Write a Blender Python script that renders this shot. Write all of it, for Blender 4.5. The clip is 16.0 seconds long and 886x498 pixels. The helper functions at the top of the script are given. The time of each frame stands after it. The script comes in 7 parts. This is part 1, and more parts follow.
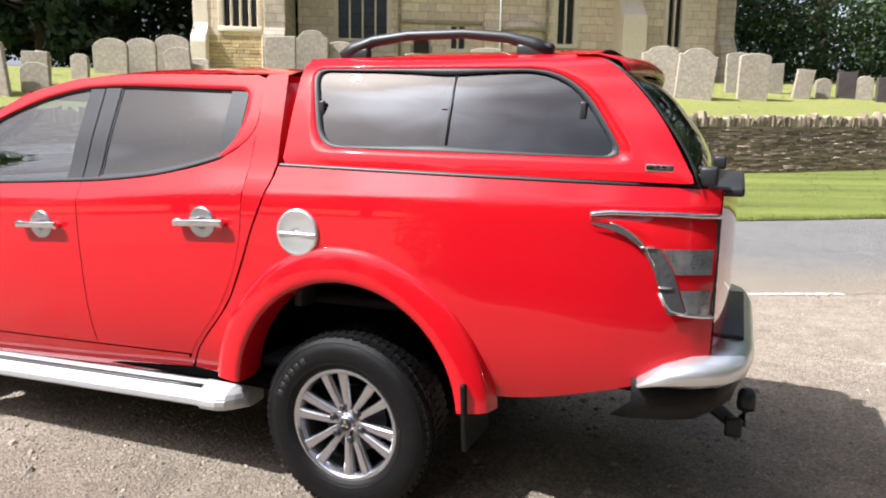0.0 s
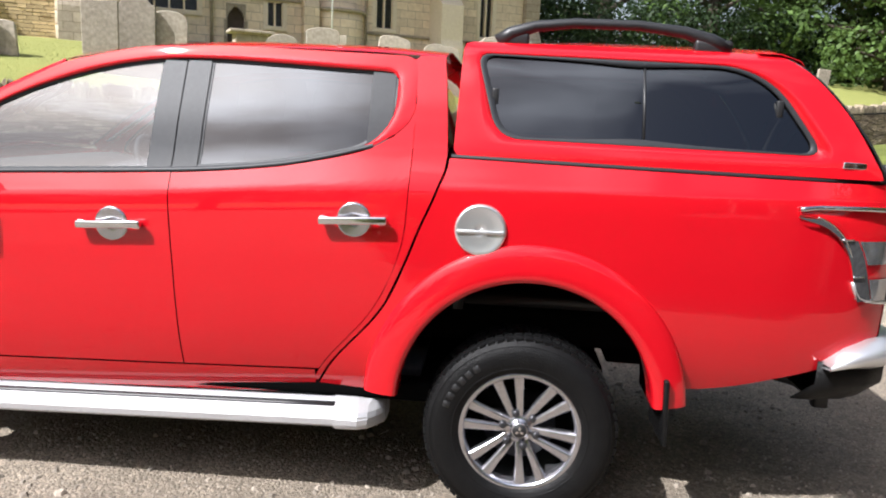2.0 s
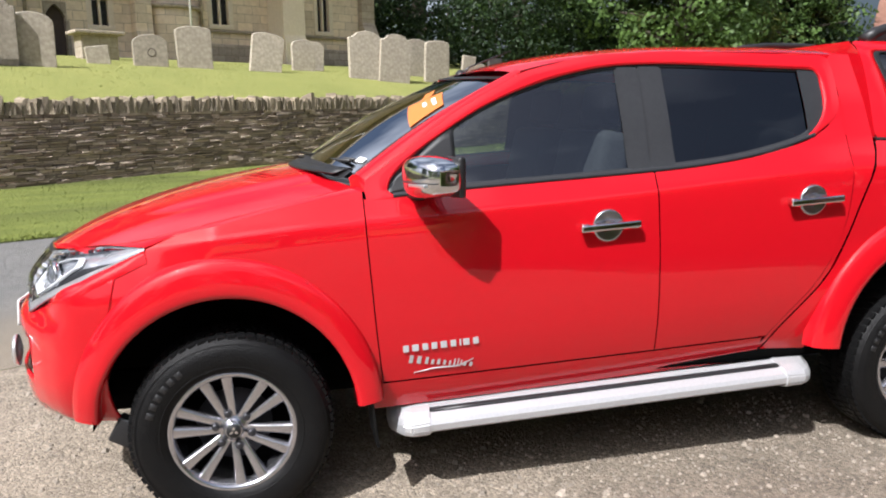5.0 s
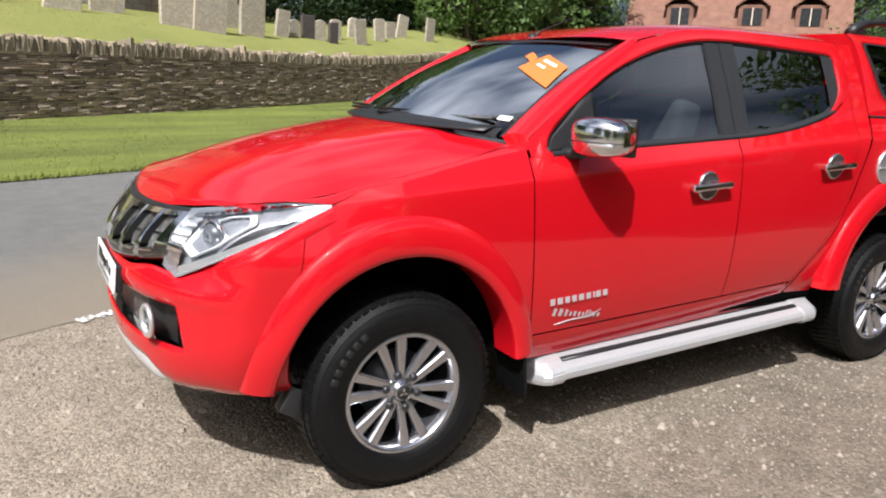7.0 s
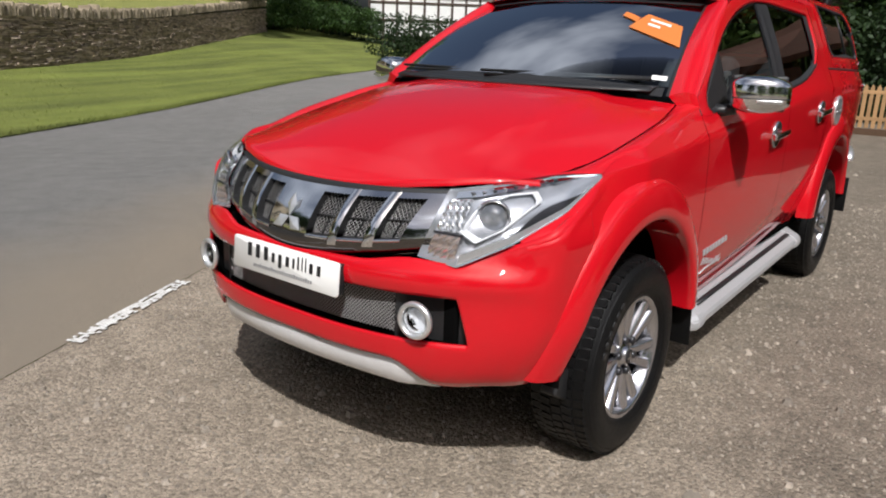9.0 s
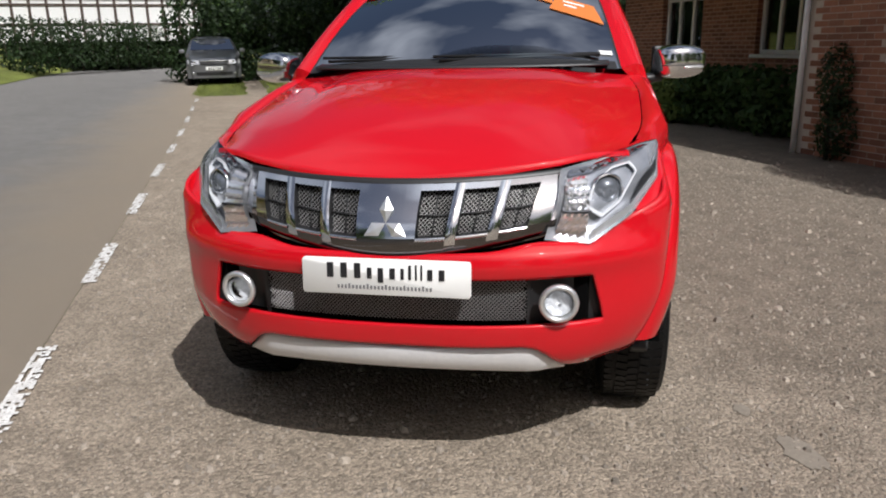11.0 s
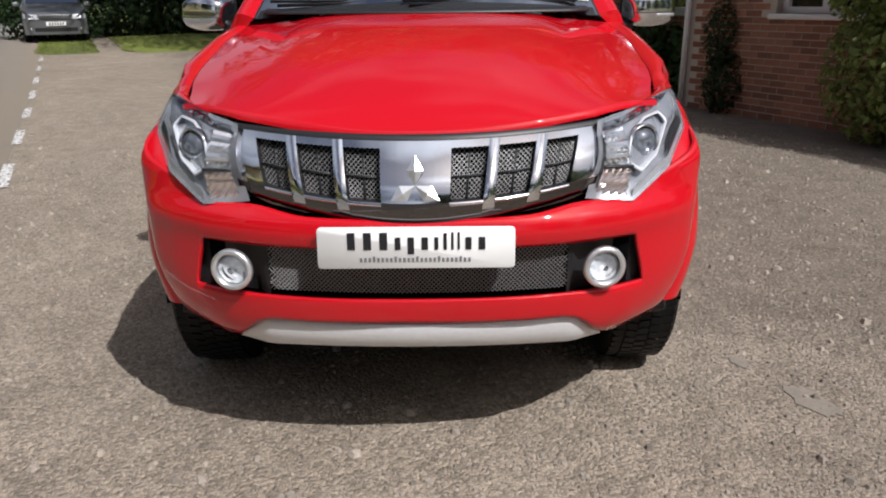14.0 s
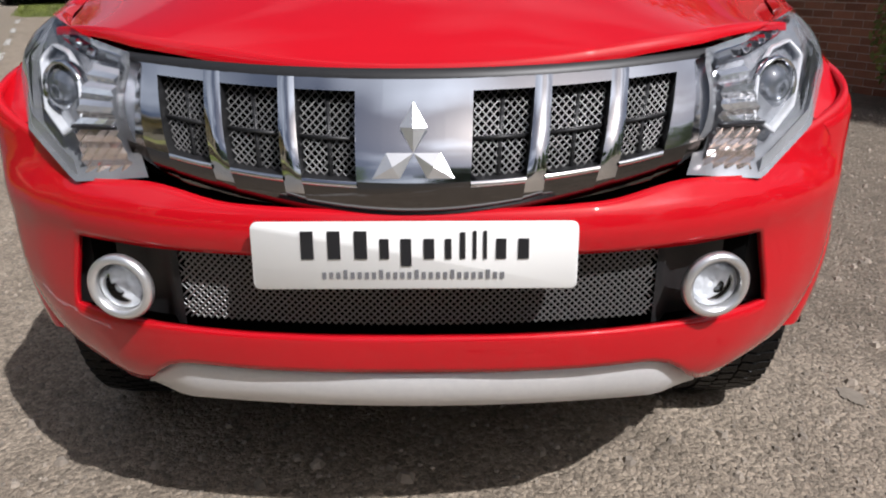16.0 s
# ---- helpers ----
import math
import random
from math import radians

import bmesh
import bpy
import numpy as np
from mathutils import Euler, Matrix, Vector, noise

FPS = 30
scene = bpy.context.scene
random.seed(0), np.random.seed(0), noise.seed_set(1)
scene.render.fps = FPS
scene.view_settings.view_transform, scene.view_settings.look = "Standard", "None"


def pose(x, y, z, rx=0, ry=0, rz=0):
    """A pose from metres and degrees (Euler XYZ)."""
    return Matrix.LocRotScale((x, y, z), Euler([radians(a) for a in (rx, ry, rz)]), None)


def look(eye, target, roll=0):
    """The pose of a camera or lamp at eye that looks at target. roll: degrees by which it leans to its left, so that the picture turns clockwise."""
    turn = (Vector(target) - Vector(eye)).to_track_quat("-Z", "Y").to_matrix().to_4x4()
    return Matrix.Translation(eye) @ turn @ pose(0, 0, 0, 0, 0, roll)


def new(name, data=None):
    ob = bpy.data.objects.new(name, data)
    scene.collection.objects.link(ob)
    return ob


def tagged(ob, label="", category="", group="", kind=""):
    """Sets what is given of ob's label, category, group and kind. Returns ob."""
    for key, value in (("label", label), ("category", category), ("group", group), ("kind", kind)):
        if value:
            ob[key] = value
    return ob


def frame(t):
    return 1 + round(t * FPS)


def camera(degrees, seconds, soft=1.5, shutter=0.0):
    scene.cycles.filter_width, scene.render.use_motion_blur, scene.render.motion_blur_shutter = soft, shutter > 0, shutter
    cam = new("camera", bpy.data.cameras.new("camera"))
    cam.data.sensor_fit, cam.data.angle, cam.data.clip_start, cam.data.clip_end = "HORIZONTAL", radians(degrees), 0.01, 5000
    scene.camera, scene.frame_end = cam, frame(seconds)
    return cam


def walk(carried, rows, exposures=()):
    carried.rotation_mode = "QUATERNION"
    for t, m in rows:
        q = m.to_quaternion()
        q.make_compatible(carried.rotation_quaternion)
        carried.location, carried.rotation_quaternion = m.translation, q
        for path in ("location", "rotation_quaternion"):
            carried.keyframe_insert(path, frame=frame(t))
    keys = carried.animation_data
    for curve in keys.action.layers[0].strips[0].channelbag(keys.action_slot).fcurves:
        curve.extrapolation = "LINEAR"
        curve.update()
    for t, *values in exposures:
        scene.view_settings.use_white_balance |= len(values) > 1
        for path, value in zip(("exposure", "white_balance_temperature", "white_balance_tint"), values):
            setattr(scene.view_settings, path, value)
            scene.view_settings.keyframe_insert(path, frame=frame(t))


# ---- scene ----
cam = camera(62.4, 16.0, soft=2.0)
PATH = [
    (0, (4.377, -3.281, 1.525), (3.642, -1.449, 1.204), 1.0),
    (0.5, (4.018, -3.335, 1.524), (3.408, -1.458, 1.196), 3.4),
    (1, (3.614, -3.463, 1.525), (3.224, -1.53, 1.189), 1.9),
    (1.5, (3.252, -3.478, 1.492), (2.924, -1.534, 1.154), 1.8),
    (2, (2.88, -3.483, 1.506), (2.729, -1.519, 1.159), 2.7),
    (2.5, (2.357, -3.611, 1.522), (2.211, -1.652, 1.145), 1.8),
    (3, (1.916, -3.635, 1.487), (1.825, -1.668, 1.137), 2.3),
    (3.5, (1.472, -3.634, 1.524), (1.452, -1.661, 1.195), 2.6),
    (4, (0.986, -3.696, 1.52), (1.132, -1.731, 1.177), 2.3),
    (4.5, (0.586, -3.657, 1.497), (0.807, -1.703, 1.134), 3.8),
    (4.7, (0.423, -3.597, 1.501), (0.724, -1.65, 1.157), 1.5),
    (6.8, (-1.009, -3.11, 1.484), (-0.071, -1.408, 1.014), 4.3),
    (7, (-1.181, -3.037, 1.469), (-0.181, -1.364, 1.02), 2.5),
    (7.5, (-1.536, -2.776, 1.459), (-0.447, -1.198, 0.891), 3.0),
    (8, (-1.84, -2.446, 1.45), (-0.64, -0.933, 0.928), 2.1),
    (8.5, (-2.154, -2.161, 1.43), (-0.754, -0.815, 0.951), 2.1),
    (9, (-2.399, -1.826, 1.427), (-0.874, -0.647, 0.893), 2.1),
    (9.5, (-2.561, -1.467, 1.441), (-0.915, -0.492, 0.857), 1.1),
    (9.7, (-2.632, -1.34, 1.432), (-0.929, -0.465, 0.852), 2.6),
    (11.8, (-2.935, -0.241, 1.376), (-1.038, -0.098, 0.759), -1.9),
    (12, (-2.917, -0.182, 1.376), (-1.027, -0.087, 0.73), -0.6),
    (12.5, (-2.82, -0.114, 1.356), (-0.929, -0.082, 0.706), -1.3),
    (13, (-2.743, -0.108, 1.339), (-0.838, -0.106, 0.731), -1.3),
    (13.5, (-2.726, -0.096, 1.317), (-0.826, -0.089, 0.693), -0.7),
    (14, (-2.714, -0.087, 1.331), (-0.821, -0.07, 0.688), -0.6),
    (14.5, (-2.564, -0.073, 1.251), (-0.667, -0.05, 0.617), -0.6),
    (15, (-2.358, -0.061, 1.227), (-0.471, -0.056, 0.564), -0.4),
    (15.5, (-2.166, -0.06, 1.175), (-0.282, -0.054, 0.503), -0.3),
    (16, (-1.98, -0.054, 1.143), (-0.112, -0.039, 0.429), -0.4),
]
walk(cam, [(t, look(*m)) for t, *m in PATH],
     exposures=[(0.0, 1.02, 5850, 12), (1.5, 0.98, 5850, 12), (3.5, 0.75, 5850, 12), (4.7, 0.67, 5850, 12), (7.0, 0.48, 5950, 11), (7.5, 0.42, 5950, 11), (8.5, 0.08, 6000, 11), (9.5, -0.14, 6000, 11),
                (12.0, -0.12, 5950, 12), (16.0, -0.12, 5900, 13)])

# ---- light ----
SUN_FROM = Vector((-0.60, -0.54, 1.0)).normalized()
world = bpy.data.worlds.new("world")
scene.world = world
world.use_nodes = True
wn = world.node_tree.nodes
wl = world.node_tree.links
wbg = wn["Background"]
sky = wn.new("ShaderNodeTexSky")
sky.sky_type = "NISHITA"
sky.sun_disc = False
sky.sun_elevation = math.asin(SUN_FROM.z)
sky.sun_rotation = math.atan2(SUN_FROM.x, SUN_FROM.y)
sky.dust_density = 7.0
# broken white cloud over the blue
wtc = wn.new("ShaderNodeTexCoord")
wmap = wn.new("ShaderNodeMapping")
wmap.inputs["Scale"].default_value = (1.0, 1.0, 1.5)
wmap.inputs["Location"].default_value = (-6.9, 19.5, -7.3)
wnoise = wn.new("ShaderNodeTexNoise")
wnoise.inputs["Scale"].default_value = 2.2
wnoise.inputs["Detail"].default_value = 4
wnoise.inputs["Roughness"].default_value = 0.48
wramp = wn.new("ShaderNodeValToRGB")
wramp.color_ramp.elements[0].position = 0.46
wramp.color_ramp.elements[1].position = 0.72
wmix = wn.new("ShaderNodeMix")
wmix.data_type = "RGBA"
wl.new(wtc.outputs["Generated"], wmap.inputs["Vector"])
wl.new(wmap.outputs["Vector"], wnoise.inputs["Vector"])
wl.new(wnoise.outputs["Fac"], wramp.inputs["Fac"])
wl.new(wramp.outputs["Color"], wmix.inputs["Factor"])
wl.new(sky.outputs["Color"], wmix.inputs["A"])
# sunlit cloud: a pale veil that is brightest round the sun, as the sky behind it is
wgrey = wn.new("ShaderNodeHueSaturation")
wgrey.inputs["Saturation"].default_value = 0.22
wgrey.inputs["Value"].default_value = 2.1
wl.new(sky.outputs["Color"], wgrey.inputs["Color"])
wveil = wn.new("ShaderNodeVectorMath")
wveil.operation = "ADD"
wveil.inputs[1].default_value = (5.5, 5.7, 6.0)
wl.new(wgrey.outputs["Color"], wveil.inputs[0])
wl.new(wveil.outputs[0], wmix.inputs["B"])
wl.new(wmix.outputs["Result"], wbg.inputs["Color"])
wbg.inputs["Strength"].default_value = 0.054
sun_data = bpy.data.lights.new("sun", "SUN")
sun_data.energy = 5.0
sun_data.angle = radians(0.6)
sun_data.color = (1.0, 0.95, 0.87)
sun = new("sun", sun_data)
sun.matrix_world = look(SUN_FROM * 60, (0, 0, 0))
scene.view_settings.exposure = 0.0

# ---- materials ----
def mat(name, color, rough=0.5, metal=0.0, coat=0.0, spec=0.5, noise_scale=0, amount=0.0, tint=None, bump=0.0,
        bump_scale=0, fine=0, emit=0.0, detail=6):
    """A principled material whose colour drifts between color and tint by noise, with an optional bump, in object space."""
    m = bpy.data.materials.new(name)
    m.use_nodes = True
    nt = m.node_tree
    b = nt.nodes["Principled BSDF"]
    b.inputs["Base Color"].default_value = (*color, 1)
    b.inputs["Roughness"].default_value = rough
    b.inputs["Metallic"].default_value = metal
    b.inputs["Coat Weight"].default_value = coat
    b.inputs["Coat Roughness"].default_value = 0.02
    b.inputs["Specular IOR Level"].default_value = spec
    tc = nt.nodes.new("ShaderNodeTexCoord")
    if noise_scale:
        n1 = nt.nodes.new("ShaderNodeTexNoise")
        n1.inputs["Scale"].default_value = noise_scale
        n1.inputs["Detail"].default_value = detail
        n1.inputs["Roughness"].default_value = 0.65
        nt.links.new(tc.outputs["Object"], n1.inputs["Vector"])
        fac = n1.outputs["Fac"]
        if fine:
            n2 = nt.nodes.new("ShaderNodeTexNoise")
            n2.inputs["Scale"].default_value = fine
            n2.inputs["Detail"].default_value = 3
            nt.links.new(tc.outputs["Object"], n2.inputs["Vector"])
            add = nt.nodes.new("ShaderNodeMath")
            add.operation = "MULTIPLY_ADD"
            add.inputs[1].default_value = 0.55
            nt.links.new(n2.outputs["Fac"], add.inputs[0])
            sc = nt.nodes.new("ShaderNodeMath")
            sc.operation = "MULTIPLY"
            sc.inputs[1].default_value = 0.45
            nt.links.new(n1.outputs["Fac"], sc.inputs[0])
            nt.links.new(sc.outputs[0], add.inputs[2])
            fac = add.outputs[0]
        ramp = nt.nodes.new("ShaderNodeValToRGB")
        ramp.color_ramp.elements[0].position = 0.5 - 0.5 * (1 - amount) * 0.5 - 0.05
        ramp.color_ramp.elements[1].position = 0.5 + 0.5 * (1 - amount) * 0.5 + 0.05
        ramp.color_ramp.elements[0].color = (*color, 1)
        ramp.color_ramp.elements[1].color = (*(tint or color), 1)
        nt.links.new(fac, ramp.inputs["Fac"])
        nt.links.new(ramp.outputs["Color"], b.inputs["Base Color"])
    if bump:
        n3 = nt.nodes.new("ShaderNodeTexNoise")
        n3.inputs["Scale"].default_value = bump_scale
        n3.inputs["Detail"].default_value = 5
        nt.links.new(tc.outputs["Object"], n3.inputs["Vector"])
        bp = nt.nodes.new("ShaderNodeBump")
        bp.inputs["Strength"].default_value = min(1.0, bump)
        bp.inputs["Distance"].default_value = 0.02
        nt.links.new(n3.outputs["Fac"], bp.inputs["Height"])
        nt.links.new(bp.outputs["Normal"], b.inputs["Normal"])
    if emit:
        b.inputs["Emission Color"].default_value = (*color, 1)
        b.inputs["Emission Strength"].default_value = emit
    return m


def random_tint(m, spread=0.25):
    """Lets every separate object of this material differ a little in brightness."""
    nt = m.node_tree
    b = nt.nodes["Principled BSDF"]
    src = b.inputs["Base Color"]
    info = nt.nodes.new("ShaderNodeObjectInfo")
    mr = nt.nodes.new("ShaderNodeMapRange")
    mr.inputs["To Min"].default_value = 1 - spread
    mr.inputs["To Max"].default_value = 1 + spread
    nt.links.new(info.outputs["Random"], mr.inputs["Value"])
    mul = nt.nodes.new("ShaderNodeMix")
    mul.data_type = "RGBA"
    mul.blend_type = "MULTIPLY"
    mul.inputs["Factor"].default_value = 1.0
    comb = nt.nodes.new("ShaderNodeCombineColor")
    for k in range(3):
        nt.links.new(mr.outputs["Result"], comb.inputs[k])
    if src.is_linked:
        nt.links.new(src.links[0].from_socket, mul.inputs["A"])
    else:
        mul.inputs["A"].default_value = src.default_value
    nt.links.new(comb.outputs["Color"], mul.inputs["B"])
    nt.links.new(mul.outputs["Result"], src)
    return m


def island_tint(m, spread=0.3):
    """Lets every separate piece of one mesh differ in brightness."""
    nt = m.node_tree
    b = nt.nodes["Principled BSDF"]
    src = b.inputs["Base Color"]
    info = nt.nodes.new("ShaderNodeNewGeometry")
    mr = nt.nodes.new("ShaderNodeMapRange")
    mr.inputs["To Min"].default_value = 1 - spread
    mr.inputs["To Max"].default_value = 1 + spread
    nt.links.new(info.outputs["Random Per Island"], mr.inputs["Value"])
    mul = nt.nodes.new("ShaderNodeMix")
    mul.data_type = "RGBA"
    mul.blend_type = "MULTIPLY"
    mul.inputs["Factor"].default_value = 1.0
    comb = nt.nodes.new("ShaderNodeCombineColor")
    for k in range(3):
        nt.links.new(mr.outputs["Result"], comb.inputs[k])
    if src.is_linked:
        nt.links.new(src.links[0].from_socket, mul.inputs["A"])
    else:
        mul.inputs["A"].default_value = src.default_value
    nt.links.new(comb.outputs["Color"], mul.inputs["B"])
    nt.links.new(mul.outputs["Result"], src)
    return m


def glass(name, tint, see=0.8, rough=0.0, gloss=0.06, ior=1.55):
    """A pane: part clear view through a tint, part mirror after Fresnel."""
    m = bpy.data.materials.new(name)
    m.use_nodes = True
    nt = m.node_tree
    nt.nodes.remove(nt.nodes["Principled BSDF"])
    out = nt.nodes["Material Output"]
    tr = nt.nodes.new("ShaderNodeBsdfTransparent")
    tr.inputs["Color"].default_value = (*[c * see for c in tint], 1)
    gl = nt.nodes.new("ShaderNodeBsdfGlossy")
    gl.inputs["Roughness"].default_value = rough
    fr = nt.nodes.new("ShaderNodeFresnel")
    fr.inputs["IOR"].default_value = ior
    mx = nt.nodes.new("ShaderNodeMixShader")
    sc = nt.nodes.new("ShaderNodeMath")
    sc.operation = "MULTIPLY_ADD"
    sc.inputs[1].default_value = 1.0
    sc.inputs[2].default_value = gloss
    nt.links.new(fr.outputs["Fac"], sc.inputs[0])
    nt.links.new(sc.outputs[0], mx.inputs["Fac"])
    nt.links.new(tr.outputs[0], mx.inputs[1])
    nt.links.new(gl.outputs[0], mx.inputs[2])
    nt.links.new(mx.outputs[0], out.inputs["Surface"])
    return m


M_RED = mat("red_paint", (0.50, 0.004, 0.010), rough=0.5, coat=1.0, spec=0.02, noise_scale=900, amount=0.2,
            tint=(0.55, 0.005, 0.012))
M_RED.node_tree.nodes["Principled BSDF"].inputs["Coat IOR"].default_value = 1.59
M_CHROME = mat("chrome", (0.78, 0.79, 0.81), rough=0.09, metal=1.0)
M_SATIN = mat("satin_silver", (0.74, 0.75, 0.76), rough=0.30, metal=0.8, noise_scale=300, amount=0.2, tint=(0.80, 0.80, 0.81))
M_SILVER = mat("silver_plastic", (0.66, 0.66, 0.67), rough=0.36, metal=0.35, noise_scale=60, amount=0.3, tint=(0.72, 0.72, 0.72))
M_STEP = mat("step_aluminium", (0.50, 0.50, 0.515), rough=0.42, metal=0.45, noise_scale=90, amount=0.3, tint=(0.57, 0.57, 0.58))
M_ALLOY = mat("alloy_bright", (0.60, 0.60, 0.63), rough=0.20, metal=0.95, noise_scale=200, amount=0.3, tint=(0.50, 0.50, 0.54))
M_ALLOYD = mat("alloy_dark", (0.05, 0.05, 0.055), rough=0.35, metal=0.6)
M_BLACK = mat("black_plastic", (0.012, 0.012, 0.013), rough=0.45, noise_scale=150, amount=0.3, tint=(0.02, 0.02, 0.021))
M_TRIM = mat("dark_trim", (0.022, 0.023, 0.026), rough=0.48, spec=0.3, noise_scale=40, amount=0.3, tint=(0.03, 0.031, 0.034))
M_RUBBER = mat("tyre_rubber", (0.004, 0.004, 0.0045), rough=0.45, spec=0.18, noise_scale=30, amount=0.2, tint=(0.008, 0.008, 0.008),
               bump=0.25, bump_scale=180)
# near-black without gloss: shade inside and under the vehicles put into the colour
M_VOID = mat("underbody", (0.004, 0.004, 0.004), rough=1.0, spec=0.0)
M_CABIN = mat("cabin_cloth", (0.03, 0.032, 0.036), rough=0.85, noise_scale=80, amount=0.3, tint=(0.05, 0.052, 0.056))
M_CABINL = mat("cabin_grey", (0.42, 0.43, 0.44), rough=0.7, noise_scale=50, amount=0.3, tint=(0.5, 0.5, 0.5))
M_GLASS = glass("clear_glass", (0.80, 0.90, 0.90), 0.70, gloss=0.16)
M_SCREEN = glass("screen_glass", (0.80, 0.92, 0.96), 0.92, gloss=0.0, ior=1.20)
M_PRIV = glass("privacy_glass", (0.10, 0.11, 0.12), 0.35, gloss=0.10)
M_LENS = glass("lamp_lens", (0.97, 0.98, 1.0), 0.98, gloss=0.0, ior=1.42)
M_PLATE = mat("plate_white", (0.82, 0.82, 0.80), rough=0.35)
M_INK = mat("plate_ink", (0.012, 0.012, 0.014), rough=0.5)
M_ORANGE = mat("sticker_orange", (0.62, 0.18, 0.035), rough=0.5)
M_WHITE = mat("white_paint", (0.86, 0.86, 0.85), rough=0.4, noise_scale=8, amount=0.4, tint=(0.78, 0.78, 0.76))
M_REDLENS = mat("red_lens", (0.62, 0.006, 0.012), rough=0.08, coat=1.0)
M_GREYCAR = mat("grey_paint", (0.17, 0.175, 0.185), rough=0.3, metal=0.6, coat=1.0, noise_scale=500, amount=0.3, tint=(0.21, 0.215, 0.225))

# ---- geometry helpers ----
def part(name, data, material, parent=None, label="", smooth=True, kind=""):
    """Links (verts, faces) or a bmesh as ONE mesh object under a thing or a part."""
    me = bpy.data.meshes.new(name)
    if isinstance(data, bmesh.types.BMesh):
        data.to_mesh(me)
        data.free()
    else:
        me.from_pydata([tuple(v) for v in data[0]], [], data[1])
    me.materials.append(material)
    if smooth:
        me.polygons.foreach_set("use_smooth", [True] * len(me.polygons))
    me.update()
    ob = new(name, me)
    ob.parent = parent
    if label or kind:
        tagged(ob, label, kind=kind)
    return ob


def thing(name, label, category, m=None, group="", kind=""):
    ob = new(name)
    ob.empty_display_size = 0.2
    if m is not None:
        ob.matrix_world = m
    return tagged(ob, label, category, group, kind)


def curve(pts):
    """A smooth function through (x, y) pairs that does not overshoot."""
    px = [p[0] for p in pts]
    py = [p[1] for p in pts]
    n = len(px)
    dl = [(py[i + 1] - py[i]) / (px[i + 1] - px[i]) for i in range(n - 1)]
    g = [dl[0]] + [0 if dl[i - 1] * dl[i] <= 0 else 2 * dl[i - 1] * dl[i] / (dl[i - 1] + dl[i]) for i in range(1, n - 1)] + [dl[-1]]

    def f(x):
        if x <= px[0]:
            return py[0] + g[0] * (x - px[0])
        if x >= px[-1]:
            return py[-1] + g[-1] * (x - px[-1])
        i = max(k for k in range(n - 1) if px[k] <= x)
        h = px[i + 1] - px[i]
        t = (x - px[i]) / h
        return ((1 + 2 * t) * (1 - t) ** 2 * py[i] + t * (1 - t) ** 2 * h * g[i]
                + t * t * (3 - 2 * t) * py[i + 1] + t * t * (t - 1) * h * g[i + 1])
    return f


def lerp(a, b, t):
    return a + (b - a) * t


def grid(rows, close_u=False, flip=False):
    """Verts and faces of a sheet from rows of points of equal length."""
    nu = len(rows[0])
    verts = [tuple(p) for r in rows for p in r]
    faces = []
    for j in range(len(rows) - 1):
        for i in range(nu if close_u else nu - 1):
            k = (i + 1) % nu
            f = (j * nu + i, j * nu + k, (j + 1) * nu + k, (j + 1) * nu + i)
            faces.append(f[::-1] if flip else f)
    return verts, faces


def merge(*datas):
    verts, faces = [], []
    for v, f in datas:
        o = len(verts)
        verts += list(v)
        faces += [tuple(i + o for i in q) for q in f]
    return verts, faces


def thick(data, depth):
    """Gives a sheet a thickness by a vector or, with a number, along its normals."""
    bm = bmesh.new()
    vs = [bm.verts.new(v) for v in data[0]]
    for f in data[1]:
        try:
            bm.faces.new([vs[i] for i in f])
        except ValueError:
            pass
    bmesh.ops.remove_doubles(bm, verts=bm.verts, dist=1e-5)
    bmesh.ops.recalc_face_normals(bm, faces=bm.faces)
    bmesh.ops.solidify(bm, geom=list(bm.faces), thickness=depth)
    return bm


def box(x0, x1, y0, y1, z0, z1, bevel=0.0, seg=2):
    bm = bmesh.new()
    bmesh.ops.create_cube(bm, size=1)
    bmesh.ops.transform(bm, matrix=Matrix.LocRotScale(((x0 + x1) / 2, (y0 + y1) / 2, (z0 + z1) / 2), None,
                                                      (abs(x1 - x0), abs(y1 - y0), abs(z1 - z0))), verts=bm.verts)
    if bevel:
        bmesh.ops.bevel(bm, geom=list(bm.edges), offset=bevel, segments=seg, affect="EDGES", profile=0.6)
    return bm


def join(*bms):
    out = bmesh.new()
    for b in bms:
        me = bpy.data.meshes.new("tmp")
        b.to_mesh(me)
        b.free()
        out.from_mesh(me)
        bpy.data.meshes.remove(me)
    return out


def move(bm, m):
    bmesh.ops.transform(bm, matrix=m, verts=bm.verts)
    return bm


def lathe(profile, seg=48, axis="y", arc=None):
    """Turns (radius, along) pairs about an axis."""
    rows = []
    for r, a in profile:
        row = []
        for k in range(seg):
            w = 2 * math.pi * k / seg
            c, s = r * math.cos(w), r * math.sin(w)
            row.append({"y": (c, a, s), "x": (a, c, s), "z": (c, s, a)}[axis])
        rows.append(row)
    return grid(rows, close_u=True)


